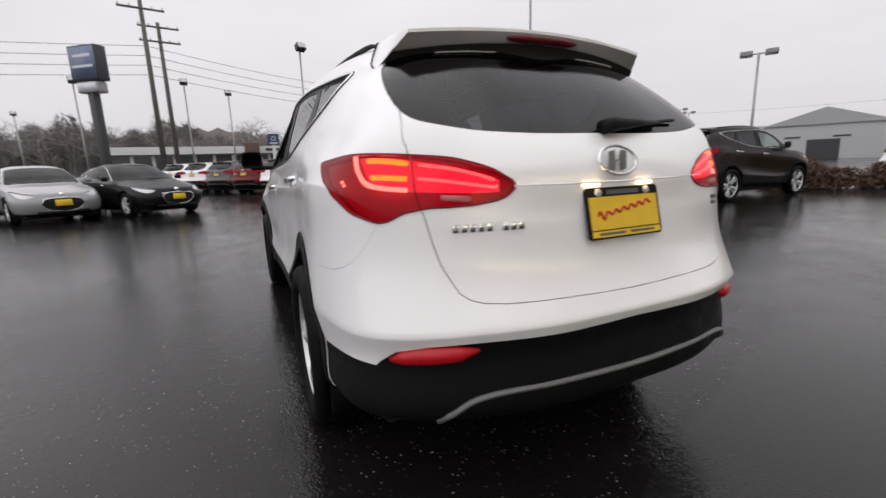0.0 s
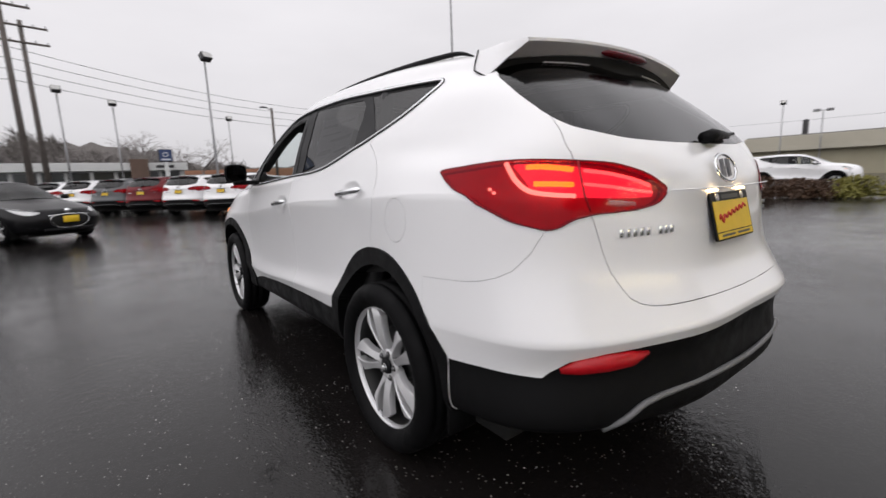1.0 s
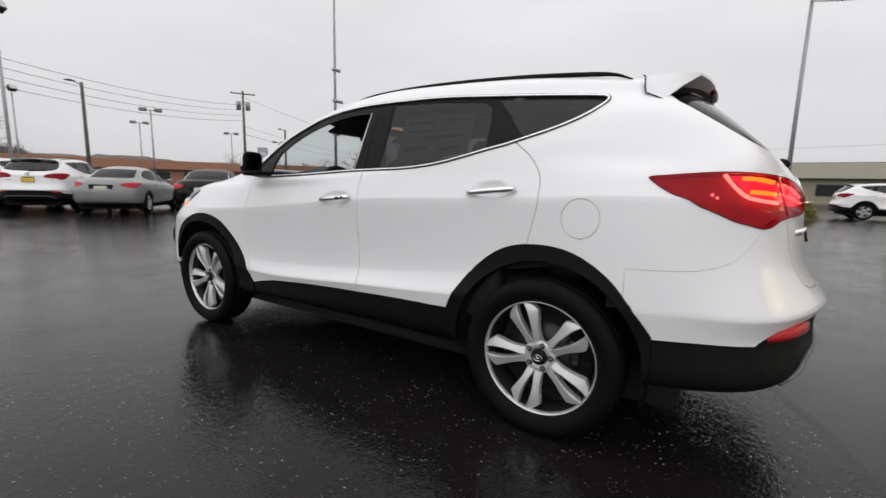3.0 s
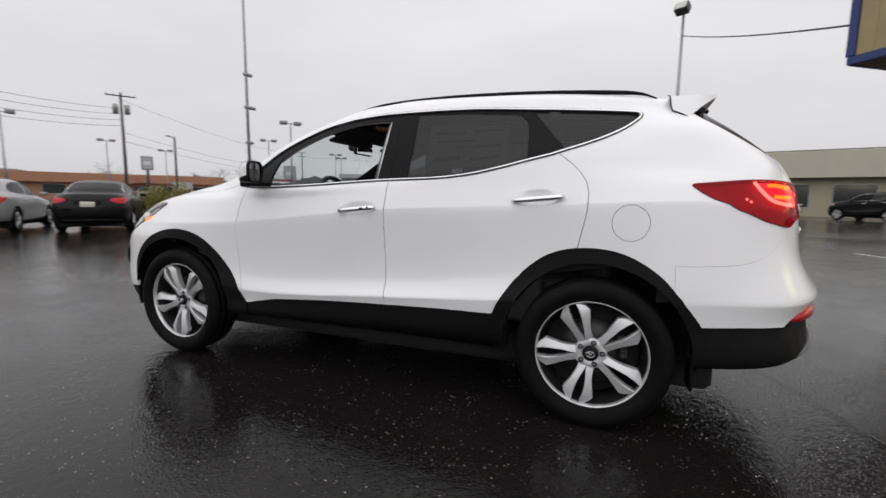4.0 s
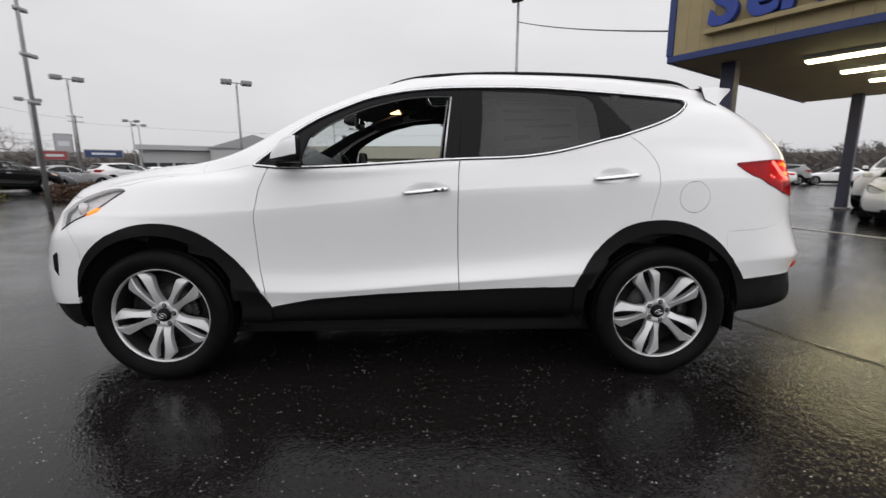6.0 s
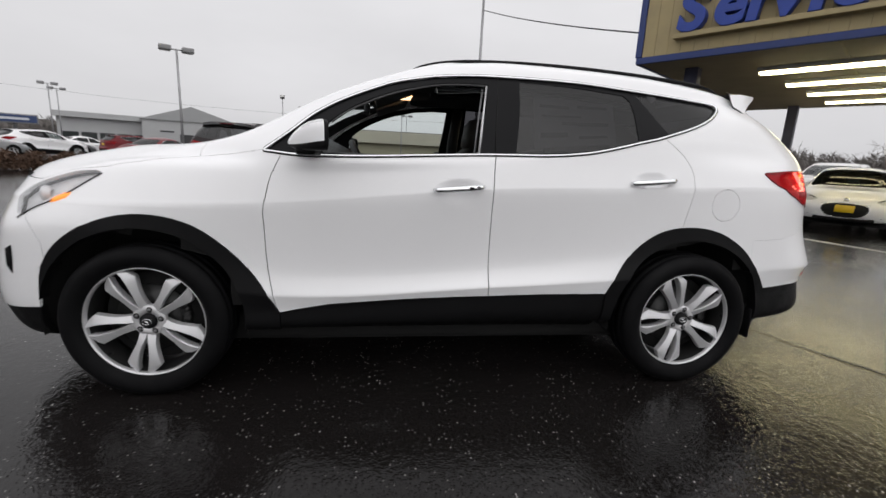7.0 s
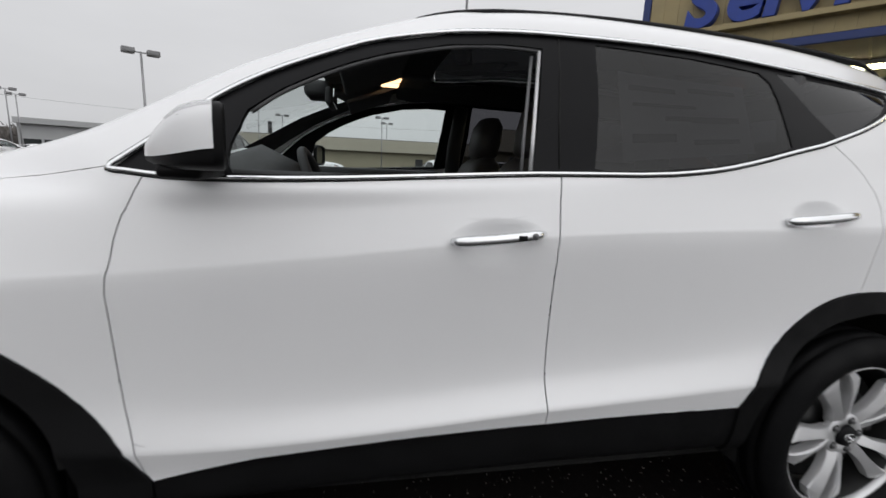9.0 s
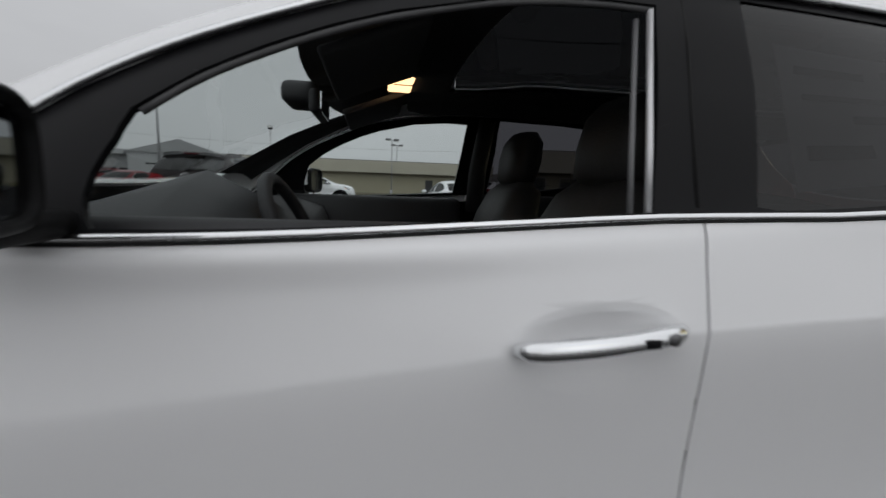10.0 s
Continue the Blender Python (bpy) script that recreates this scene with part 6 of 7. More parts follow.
BLUE = mat("blue_sign_paint", (0.018, 0.05, 0.30), rough=0.4, vary=0.15, vary_scale=8, rough_vary=0.1)
BLUE_DARK = mat("blue_trim_paint", (0.02, 0.04, 0.16), rough=0.45, vary=0.2, vary_scale=6)
POST = mat("blue_grey_post", (0.05, 0.055, 0.10), rough=0.5, vary=0.3, vary_scale=5, bump=0.2, scale=60)
TUBE = mat("fluorescent_tube", (0.9, 0.9, 0.8), rough=0.4, emit=(1.0, 0.88, 0.52), power=11.0)
FIXTURE = mat("lamp_tray_white", (0.7, 0.7, 0.66), rough=0.5, vary=0.08)
STEEL = mat("galvanised_steel", (0.34, 0.34, 0.35), rough=0.5, metal=0.5, vary=0.2, vary_scale=4, rough_vary=0.15)
LAMP_GREY = mat("grey_lamp_housing", (0.24, 0.24, 0.245), rough=0.5, vary=0.15)
STEEL_DARK = mat("dark_lamp_housing", (0.035, 0.035, 0.037), rough=0.5, vary=0.2)
WOOD_POLE = mat("tarred_pole_wood", (0.11, 0.095, 0.085), rough=0.85, vary=0.35, vary_scale=3, bump=0.5, scale=40)
WIRE = mat("cable_rubber", (0.03, 0.03, 0.032), rough=0.6, vary=0.1)
LAMP_GLASS = mat("lamp_diffuser", (0.55, 0.55, 0.53), rough=0.3, vary=0.1)
BASE = Matrix(((F.x, -G.x, 0, K.x), (F.y, -G.y, 0, K.y), (0, 0, 1, 0), (0, 0, 0, 1)))   # local x along the sign, local -y under the roof
SOFF, TOP = 3.24, 6.0
canopy = new("service_canopy")
tagged(canopy, "tan service canopy with blue edging and fluorescent lamps, wet", "canopy")


def canopy_part(name, bm, m, label="", parent=None, smooth=False):
    bm = put(bm, BASE)
    bmesh.ops.recalc_face_normals(bm, faces=bm.faces[:])
    return part(name, bm, m, parent or canopy, label, smooth)


LONG, DEEP = 12.0, 8.6
canopy_part("roof", box(bmesh.new(), .02, LONG, -DEEP, -.02, SOFF + .03, TOP - .25), SOFFIT)
canopy_part("fascia_backing", box(bmesh.new(), .06, LONG, -.02, .02, SOFF + .02, TOP - .04), TAN)
canopy_part("fascia_backing", box(bmesh.new(), -.02, .02, -DEEP, 0, SOFF + .02, TOP - .04), TAN)
n = 50
for i in range(n):
    w = LONG / n
    canopy_part("siding_panel", box(bmesh.new(), .06 + i * w + .0015, .06 + (i + 1) * w - .0015, .02, .045, SOFF + .13, TOP - .1, .003, 1), TAN)
for i in range(24):
    w = DEEP / 24
    canopy_part("siding_panel", box(bmesh.new(), -.045, -.02, -(i + 1) * w + .0015, -i * w - .0015, SOFF + .13, TOP - .1, .003, 1), TAN)
canopy_part("blue_band", box(bmesh.new(), -.05, LONG, .0, .065, SOFF, SOFF + .125, .012), BLUE_DARK, "dark blue lower edge band")
canopy_part("blue_band", box(bmesh.new(), -.065, .0, -DEEP, -.002, SOFF, SOFF + .125, .012), BLUE_DARK, "dark blue lower edge band")
canopy_part("corner_trim", box(bmesh.new(), -.07, .055, -.04, .075, SOFF + .127, TOP, .012), BLUE_DARK, "dark blue corner trim")
canopy_part("top_trim", box(bmesh.new(), -.10, LONG, -.10, .10, TOP - .10, TOP + .06, .012), BLUE_DARK, "dark blue top trim")
for s, g in ((.72, 1.0), (5.8, 1.0), (11.2, 1.0), (1.38, 7.95), (6.4, 7.95), (11.2, 7.95)):
    canopy_part("post", box(bmesh.new(), s - .13, s + .13, -g - .13, -g + .13, 0, SOFF + .03, .02), POST, "dark blue steel post")
    canopy_part("post_foot", box(bmesh.new(), s - .19, s + .19, -g - .19, -g + .19, 0, .06, .015), STEEL, "pale steel foot plate")
for j, g in enumerate((1.72, 3.42, 5.07, 6.78)):
    for i in range(4):
        s0 = 1.72 + .17 * j + i * 2.5
        tray = canopy_part("lamp_tray", box(bmesh.new(), s0, s0 + 2.44, -g - .16, -g + .16, SOFF - .045, SOFF + .03, .01), FIXTURE, "white fluorescent lamp tray")
        for d in (-.08, .08):
            bm = bar(bmesh.new(), [(s0 + .03, -g + d, SOFF - .070), (s0 + 2.41, -g + d, SOFF - .070)], .022, 8)
            part("fluorescent_tube", put(bm, BASE), TUBE, tray, "glowing fluorescent tube")
for s in (3.1, 6.0, 9.0):
    canopy_part("soffit_batten", box(bmesh.new(), s - .02, s + .02, -DEEP + .05, -.1, SOFF + .012, SOFF + .03), TAN)
# raised letters on a ledge
sign = new("sign")
tagged(sign, "raised blue letters reading Service on a canopy front", "sign")
part("ledge", put(box(bmesh.new(), .66, 4.1, .045, .20, SOFF + .36, SOFF + .45, .01), BASE), TAN, sign, "tan ledge under the letters", False)
FLAT = Matrix(((1, 0, 0, 0), (0, 0, 1, 0), (0, 1, 0, 0), (0, 0, 0, 1)))
for word, s0 in (("S", .67), ("e", 1.27), ("r", 1.76), ("v", 2.10), ("i", 2.60), ("c", 2.86), ("e", 3.36)):
    cu = bpy.data.curves.new("letter", "FONT")
    cu.body = word
    cu.size, cu.extrude, cu.bevel_depth, cu.offset, cu.shear = 1.0, .075, .010, .028, .12
    cu.materials.append(BLUE)
    ob = new("letter", cu)
    ob.parent = sign
    ob.matrix_basis = BASE @ Matrix.Translation((s0 + .03, .13, SOFF + .49)) @ FLAT

# painted line and low kerb before the canopy
WHITE_LINE = mat("worn_white_paint", (0.55, 0.55, 0.52), rough=0.45, vary=0.3, vary_scale=9, rough_vary=0.15)
bm = prism(bmesh.new(), [(1.6, -7.02), (8.6, -5.14), (8.6, -5.03), (1.6, -6.91)], .009, .012)
solid("painted_line", bm, WHITE_LINE, "worn white painted line on wet pavement", "road marking", kind="structure")


# ---- lamps, poles and wires ----
def twin_lamp(x, y, h, turn, label="tall steel lot lamp with two box heads"):
    t = thing("lot_lamp", x, y, 0, turn, label, "street lamp", "lot lamps")
    part("pole", bar(bmesh.new(), [(0, 0, 0), (0, 0, h)], [.085, .055], 8), STEEL, t)
    part("base", lathe(bmesh.new(), [(0, .22), (.5, .22), (.55, .12)], axis="z", n=16), STEEL, t)
    part("arm", bar(bmesh.new(), [(-.5, 0, h - .05), (.5, 0, h - .05)], .035, 6), STEEL, t)
    for sx in (-1, 1):
        hd = part("head", box(bmesh.new(), min(sx * .28, sx * .88), max(sx * .28, sx * .88), -.26, .26, h - .15, h + .12, .03), LAMP_GREY, t)
        part("diffuser", box(bmesh.new(), min(sx * .34, sx * .82), max(sx * .34, sx * .82), -.20, .20, h - .168, h - .151), LAMP_GLASS, hd, smooth=False)
    return t


def flood_lamp(x, y, h, turn, r=.07, label="slim steel pole with one dark flood lamp"):
    t = thing("lot_lamp", x, y, 0, turn, label, "street lamp", "lot lamps")
    part("pole", bar(bmesh.new(), [(0, 0, 0), (0, 0, h - .15)], [r, r * .65], 8), STEEL, t)
    part("bracket", bar(bmesh.new(), [(0, 0, h - .25), (.0, .12, h - .05)], .03, 6), STEEL, t)
    hd = part("head", put(box(bmesh.new(), -.24, .24, -.12, .22, -.15, .20, .04), pose(0, .1, h, 28, 0, 0)), STEEL_DARK, t)
    part("diffuser", put(box(bmesh.new(), -.20, .20, .222, .23, -.11, .16), pose(0, .1, h, 28, 0, 0)), LAMP_GLASS, hd, smooth=False)
    return t


def cobra_lamp(x, y, h, turn):
    t = thing("street_lamp", x, y, 0, turn, "dark wooden pole with a single street lamp head", "street lamp", "street lamps")
    part("pole", bar(bmesh.new(), [(0, 0, 0), (0, 0, h)], [.14, .10], 8), WOOD_POLE, t)
    part("arm", bar(bmesh.new(), [(0, 0, h - .2), (-.5, 0, h)], .03, 6), STEEL, t)
    part("head", bar(bmesh.new(), [(-.35, 0, h), (-.7, 0, h + .02), (-1.0, 0, h - .02)], [.06, .13, .07], 8, flat=.6), STEEL_DARK, t)
    return t


def utility_pole(x, y, h, turn, arms=1, can=False):
    t = thing("utility_pole", x, y, 0, turn, "weathered wooden utility pole with cross-arm and insulators", "utility pole", "utility poles")
    part("pole", bar(bmesh.new(), [(0, 0, 0), (0, 0, h)], [.19, .12], 10), WOOD_POLE, t)
    for k in range(arms):
        z = h - .35 - k * 1.0
        arm = part("cross_arm", box(bmesh.new(), -1.3, 1.3, -.16, -.06, z - .06, z + .06, .01, 1), WOOD_POLE, t)
        for xx in (-1.2, -.6, .6, 1.2):
            part("insulator", lathe(bmesh.new(), [(z + .06, .03), (z + .12, .05), (z + .2, .03), (z + .22, .001)], axis="z", n=10, at=(xx, -.11, 0)), STEEL, arm)
    if can:
        for sx in (-1, 1):
            part("transformer", lathe(bmesh.new(), [(h - 2.2, .001), (h - 2.2, .26), (h - 1.3, .26), (h - 1.2, .2), (h - 1.2, .001)], axis="z", n=16, at=(sx * .5, 0, 0)), STEEL, t)
    return t


def spot(eye, azimuth, d):
    return eye[0] + d * math.sin(radians(azimuth)), eye[1] + d * math.cos(radians(azimuth))


A0, A25, A45, A7 = (-1.1, -1.95), (-2.46, -.87), (-3.07, .3), (-2.91, 1.65)
flood_lamp(2.44, 22.6, 7.2, 200)
flood_lamp(16.3, -2.4, 8.2, 60, .08)
flood_lamp(*spot(A7, 78.0, 56), 7.2, 100)
for az, d in ((-4.4, 36), (-.1, 40), (-13.9, 38)):
    flood_lamp(*spot(A0, az, d), 7.2, 180 - az)
flood_lamp(*spot(A0, -18.6, 60), 7.2, 200)
flood_lamp(*spot(A25, 12.6, 45), 7.2, 190)
twin_lamp(25.8, 13.6, 6.62, -60)
for eye, az, el, turn in ((A25, 23.2, 7.2, -24), (A25, 22.2, 5.8, -24), (A45, 50.6, 8.7, -40), (A45, 47.9, 6.5, -44), (A45, 37.1, 4.7, -35), (A45, 32.0, 5.4, -30), (A7, 56.6, 5.2, -50), (A7, 57.2, 4.8, -52), (A0, 77.2, 5.3, -70), (A25, 90.0, 5.8, -70), (A7, 93.0, 5.1, -80)):
    twin_lamp(*spot(eye, az, 6.1 / math.tan(radians(el))), 7.2, turn)
cobra_lamp(*spot(A25, 17.6, 40), 7.5, 10)
cobra_lamp(*spot(A45, 38.1, 56), 7.2, 0)
utility_pole(*spot(A0, -7.3, 36), 13.0, 12, 2)
utility_pole(*spot(A0, -6.0, 40), 12.0, 12, 2)
utility_pole(*spot(A45, 33.5, 58), 11.6, -30, 1, True)
utility_pole(*spot(A7, 52.0, 120), 12.5, -40, 2)
# tall slim mast with small brackets
t = thing("mast", 9.0, 11.8, 0, 0, "tall slender grey steel mast with small brackets", "pole")
part("pole", bar(bmesh.new(), [(0, 0, 0), (0, 0, 5.0), (0, 0, 13.5)], [.06, .045, .02], 8), STEEL, t)
for z, l in ((4.1, .35), (5.2, .25), (2.9, .2)):
    part("bracket", box(bmesh.new(), -.1, l, -.05, .05, z - .05, z + .05, .01, 1), STEEL, t)


def cable(a, b, sag, label="thin black overhead cable above the lot"):
    pts = [tuple(Vector(a).lerp(Vector(b), i / 16) - Vector((0, 0, sag * 4 * (i / 16) * (1 - i / 16)))) for i in range(17)]
    ob = part("overhead_cable", bar(bmesh.new(), pts, .016, 4, caps=False), WIRE, None)
    tagged(ob, label, "cable", "overhead cables")
    return ob


pa, pb, pd, pe = spot(A0, -7.3, 36), spot(A0, -6.0, 40), spot(A45, 33.5, 58), spot(A7, 52.0, 120)
for k, z in enumerate((9.4, 8.8, 8.2, 7.6)):
    cable((pa[0], pa[1], z), (pd[0], pd[1], z + .6), 1.3)
    cable((pa[0] - 60, pa[1] - 6, z + .4), (pa[0], pa[1], z), 1.3)
for z in (10.9, 7.5, 6.6):
    cable((pd[0], pd[1], z), (pe[0], pe[1], z + .8), 1.2)
cable((16.3, -2.4, 7.3), (5.9, -3.5, 3.85), .10, "thin cable from a lamp pole to the canopy")
cable((pe[0], pe[1], 11), (90, -25, 9), 1.5)


# ---- pylon sign of the lot ----
t = thing("pylon_sign", *spot(A0, -12.4, 33), 0, -38, "tall pylon sign with blue and white faces, dark pole", "sign")
SIGN_WHITE = mat("sign_white", (0.62, 0.64, 0.68), rough=0.4, vary=0.06)
PYLON_BLUE = mat("pale_sign_blue", (0.13, 0.17, 0.26), rough=0.35, vary=0.12)
SIGN_BLUE = mat("sign_blue", (0.025, 0.05, 0.14), rough=0.4, vary=0.12)
part("pole", box(bmesh.new(), -.21, .21, -.21, .21, 0, 5.9, .03), STEEL_DARK, t)
cab = part("cabinet", box(bmesh.new(), -.98, .98, -.34, .34, 6.45, 8.35, .05), STEEL_DARK, t)
part("face", box(bmesh.new(), -.90, .90, -.37, -.342, 6.55, 8.25), PYLON_BLUE, cab, "blue sign face")
for z0, z1, x1 in ((7.70, 7.86, .6), (7.15, 7.28, .72)):
    part("text_bar", box(bmesh.new(), -x1, x1, -.385, -.372, z0, z1), SIGN_WHITE, cab, "pale bar of lettering", smooth=False)
lo = part("lower_cabinet", box(bmesh.new(), -.72, .72, -.32, .32, 5.8, 6.4, .05), STEEL, t)
part("lower_face", box(bmesh.new(), -.64, .64, -.34, -.322, 5.88, 6.33), SIGN_WHITE, lo, "pale lower sign face")


# ---- roadside signs beyond the lot ----
def road_sign(x, y, turn, z, w, h, face, label):
    t = thing("road_sign", x, y, 0, turn, label, "sign", "roadside signs")
    part("pole", bar(bmesh.new(), [(0, 0, 0), (0, 0, z)], .16, 8), STEEL_DARK, t)
    cab = part("cabinet", box(bmesh.new(), -w / 2, w / 2, -.2, .2, z - h / 2, z + h / 2, .06), LAMP_GREY, t)
    part("face", box(bmesh.new(), -w / 2 + .12, w / 2 - .12, -.225, -.202, z - h / 2 + .12, z + h / 2 - .12), face, cab, smooth=False)
    part("text_bar", box(bmesh.new(), -w * .3, w * .3, -.24, -.228, z - h * .12, z + h * .12), SIGN_WHITE, cab, "pale bar of lettering", smooth=False)
    return t


SIGN_RED = mat("sign_red", (0.30, 0.06, 0.06), rough=0.5, vary=0.1)
SIGN_GREY = mat("sign_grey", (0.40, 0.40, 0.42), rough=0.5, vary=0.1)
A55 = (-3.16, .95)
for eye, az, d, z, w, h, face, label in ((A55, 53.6, 60, 2.9, 3.4, .9, SIGN_BLUE, "low blue roadside sign on a pole"), (A55, 49.8, 70, 2.9, 2.6, 1.2, SIGN_RED, "red and white roadside sign on a pole"), (A55, 50.6, 72, 4.4, 1.8, 2.4, SIGN_GREY, "tall grey roadside sign on a pole"), (A45, 35.4, 62, 4.6, 1.2, 1.6, SIGN_GREY, "tall grey roadside sign on a pole"), (A45, 38.6, 64, 1.9, 2.2, 1.2, SIGN_GREY, "small pale roadside sign by shrubs")):
    road_sign(*spot(eye, az, d), -az, z, w, h, face, label)


# ---- buildings ----
def building(name, x, y, turn, w, d, h, wall, roof, label, panes=(), fascia=None, gable=0.0, doors=()):
    """w wide along local x, front on local -y."""
    b = thing(name, x, y, 0, turn, label, "building")
    part("wall", box(bmesh.new(), -w / 2, w / 2, 0, d, 0, h), wall, b, smooth=False)
    if gable:
        bm = bmesh.new()
        prism(bm, [(-w / 2 - .4, h), (w / 2 + .4, h), (0, h + gable)], -d - .3, .3)
        put(bm, Matrix.Rotation(radians(90), 4, "X"))
        part("roof", bm, roof, b, smooth=False)
    else:
        part("roof", box(bmesh.new(), -w / 2 - .3, w / 2 + .3, -.3, d + .3, h, h + .25, .03), roof, b, smooth=False)
    if fascia:
        part("fascia", box(bmesh.new(), -w / 2 - .35, w / 2 + .35, -.9, -.002, h - fascia[0], h + fascia[1], .03), fascia[2], b, smooth=False)
    for x0, x1, z0, z1 in panes:
        wd = part("window", box(bmesh.new(), x0, x1, -.06, .02, z0, z1, .01, 1), STEEL, b, smooth=False)
        part("pane", box(bmesh.new(), x0 + .08, x1 - .08, -.075, -.061, z0 + .08, z1 - .08), DARKPANE, wd, smooth=False)
    for x0, x1, z1 in doors:
        part("door", box(bmesh.new(), x0, x1, -.08, .02, 0, z1, .01, 1), STEEL_DARK, b, smooth=False)
    return b


DARKPANE = mat("dark_shop_glass", (0.03, 0.035, 0.035), rough=0.08, vary=0.3, vary_scale=2)
BEIGE = mat("beige_render", (0.36, 0.33, 0.24), rough=0.85, vary=0.12, vary_scale=.6, bump=0.2, scale=12)
PALE_FASCIA = mat("pale_beige_fascia", (0.46, 0.43, 0.35), rough=0.75, vary=0.08, vary_scale=.8)
BROWN_ROOF = mat("grey_brown_fascia", (0.17, 0.165, 0.155), rough=0.7, vary=0.15, vary_scale=1.0)
GREY_METAL = mat("pale_grey_metal", (0.42, 0.425, 0.43), rough=0.55, vary=0.06, vary_scale=.5, bump=0.1, scale=6)
GREY_ROOF = mat("grey_metal_roof", (0.33, 0.335, 0.34), rough=0.5, vary=0.08, vary_scale=.5)
BRICK = mat("orange_brick", (0.36, 0.18, 0.11), rough=0.85, vary=0.2, vary_scale=1.2, bump=0.3, scale=20)
SHOPWHITE = mat("white_shop_panel", (0.60, 0.61, 0.60), rough=0.5, vary=0.08, vary_scale=.8)
PIER = mat("brown_brick", (0.13, 0.085, 0.065), rough=0.85, vary=0.25, vary_scale=1.5, bump=0.3, scale=20)
row = lambda n, x0, step, w, z0, z1: [(x0 + i * step, x0 + i * step + w, z0, z1) for i in range(n)]
bb = building("beige_building", 64, 2.0, -92, 36, 16, 4.5, BEIGE, BROWN_ROOF, "long low beige commercial building with pale fascia", row(2, -15.5, 27, 2.6, .8, 2.3), (1.6, .1, PALE_FASCIA), doors=[(-12.6, -11.6, 2.1), (8.2, 9.3, 2.1)])
part("chimney", box(bmesh.new(), -13.3, -12.8, 2, 2.5, 4.7, 6.6, .03), STEEL_DARK, bb)
building("beige_shop", 35.6, -17.6, -106, 14.5, 14, 4.6, BEIGE, BROWN_ROOF, "small beige shop with a tall pale fascia", row(3, -6, 3.6, 2.4, .6, 2.4), (1.8, .1, PALE_FASCIA), doors=[(4.9, 5.9, 2.2)])
building("grey_workshop", *spot(A7, 68.4, 92), -68, 15, 30, 5.3, GREY_METAL, GREY_ROOF, "grey metal workshop with a low gable", row(2, -5, 6, 2.2, 3.2, 3.6), None, 2.6, [(-2, 2, 3.0)])
building("grey_showroom", *spot(A7, 60.8, 95), -61, 13, 22, 5.4, GREY_METAL, GREY_ROOF, "grey flat-roofed showroom with dark glass front", row(5, -6, 2.4, 2.2, .3, 2.6), (.6, .3, GREY_METAL))
building("brick_building", *spot(A25, 20, 95), -20, 44, 14, 4.0, BRICK, BROWN_ROOF, "long low orange brick building", row(8, -20, 5, 3, .8, 2.4), (1.3, .3, BRICK))
building("brick_building", *spot(A45, 35, 100), -35, 26, 14, 4.2, BRICK, BROWN_ROOF, "long low orange brick building", row(5, -11, 4.6, 3, .8, 2.4), (1.3, .3, BRICK))
sh = building("shop_building", *spot(A0, -3.2, 68), 2, 21.6, 14, 4.2, SHOPWHITE, GREY_ROOF, "low white shop with a glazed front and brown pier", row(9, -10.6, 2.35, 2.1, .4, 3.4), (.75, .2, SHOPWHITE))
part("pier", box(bmesh.new(), 4.9, 6.8, -1.2, -.04, 0, 4.85, .03), PIER, sh, "brown brick pier", smooth=False)
part("text_bar", box(bmesh.new(), 7.6, 9.6, -.935, -.902, 3.75, 4.1), STEEL_DARK, sh, "dark bar of lettering", smooth=False)
cx, cy = spot(A0, -3.2, 68)
t = thing("shop_sign", cx + 8.6, cy - 3, 0, 4, "square dark blue sign on a pale post before a shop", "sign")
part("post", box(bmesh.new(), -.22, .22, -.12, .12, 0, 4.5, .02), SHOPWHITE, t)
cab = part("cabinet", box(bmesh.new(), -.72, .72, -.18, .18, 4.4, 5.9, .04), STEEL_DARK, t)
part("face", box(bmesh.new(), -.66, .66, -.21, -.182, 4.48, 5.84), SIGN_BLUE, cab, "dark blue sign face", smooth=False)
part("emblem", lathe(bmesh.new(), [(-.215, .30), (-.235, .30), (-.235, .22), (-.215, .22)], axis="y", n=20, at=(0, 0, 5.28)), SIGN_WHITE, cab, "pale round emblem")
part("text_bar", box(bmesh.new(), -.5, .5, -.225, -.212, 4.58, 4.76), SIGN_WHITE, cab, "pale bar of lettering", smooth=False)


# ---- shrubs and bare trees ----
LEAF = mat("yellow_green_leaf", (0.19, 0.175, 0.032), rough=0.55, vary=0.45, vary_scale=9)
LEAF_RED = mat("russet_leaf", (0.085, 0.045, 0.025), rough=0.6, vary=0.4, vary_scale=9)
# bark and twigs paled in colour to carry the haze before far trees
BARK = mat("haze_paled_bark", (0.17, 0.155, 0.145), rough=0.9, vary=0.3, vary_scale=5, bump=0.4, scale=30)
TWIG = mat("haze_paled_twigs", (0.24, 0.22, 0.21), rough=0.9, vary=0.25, vary_scale=2)


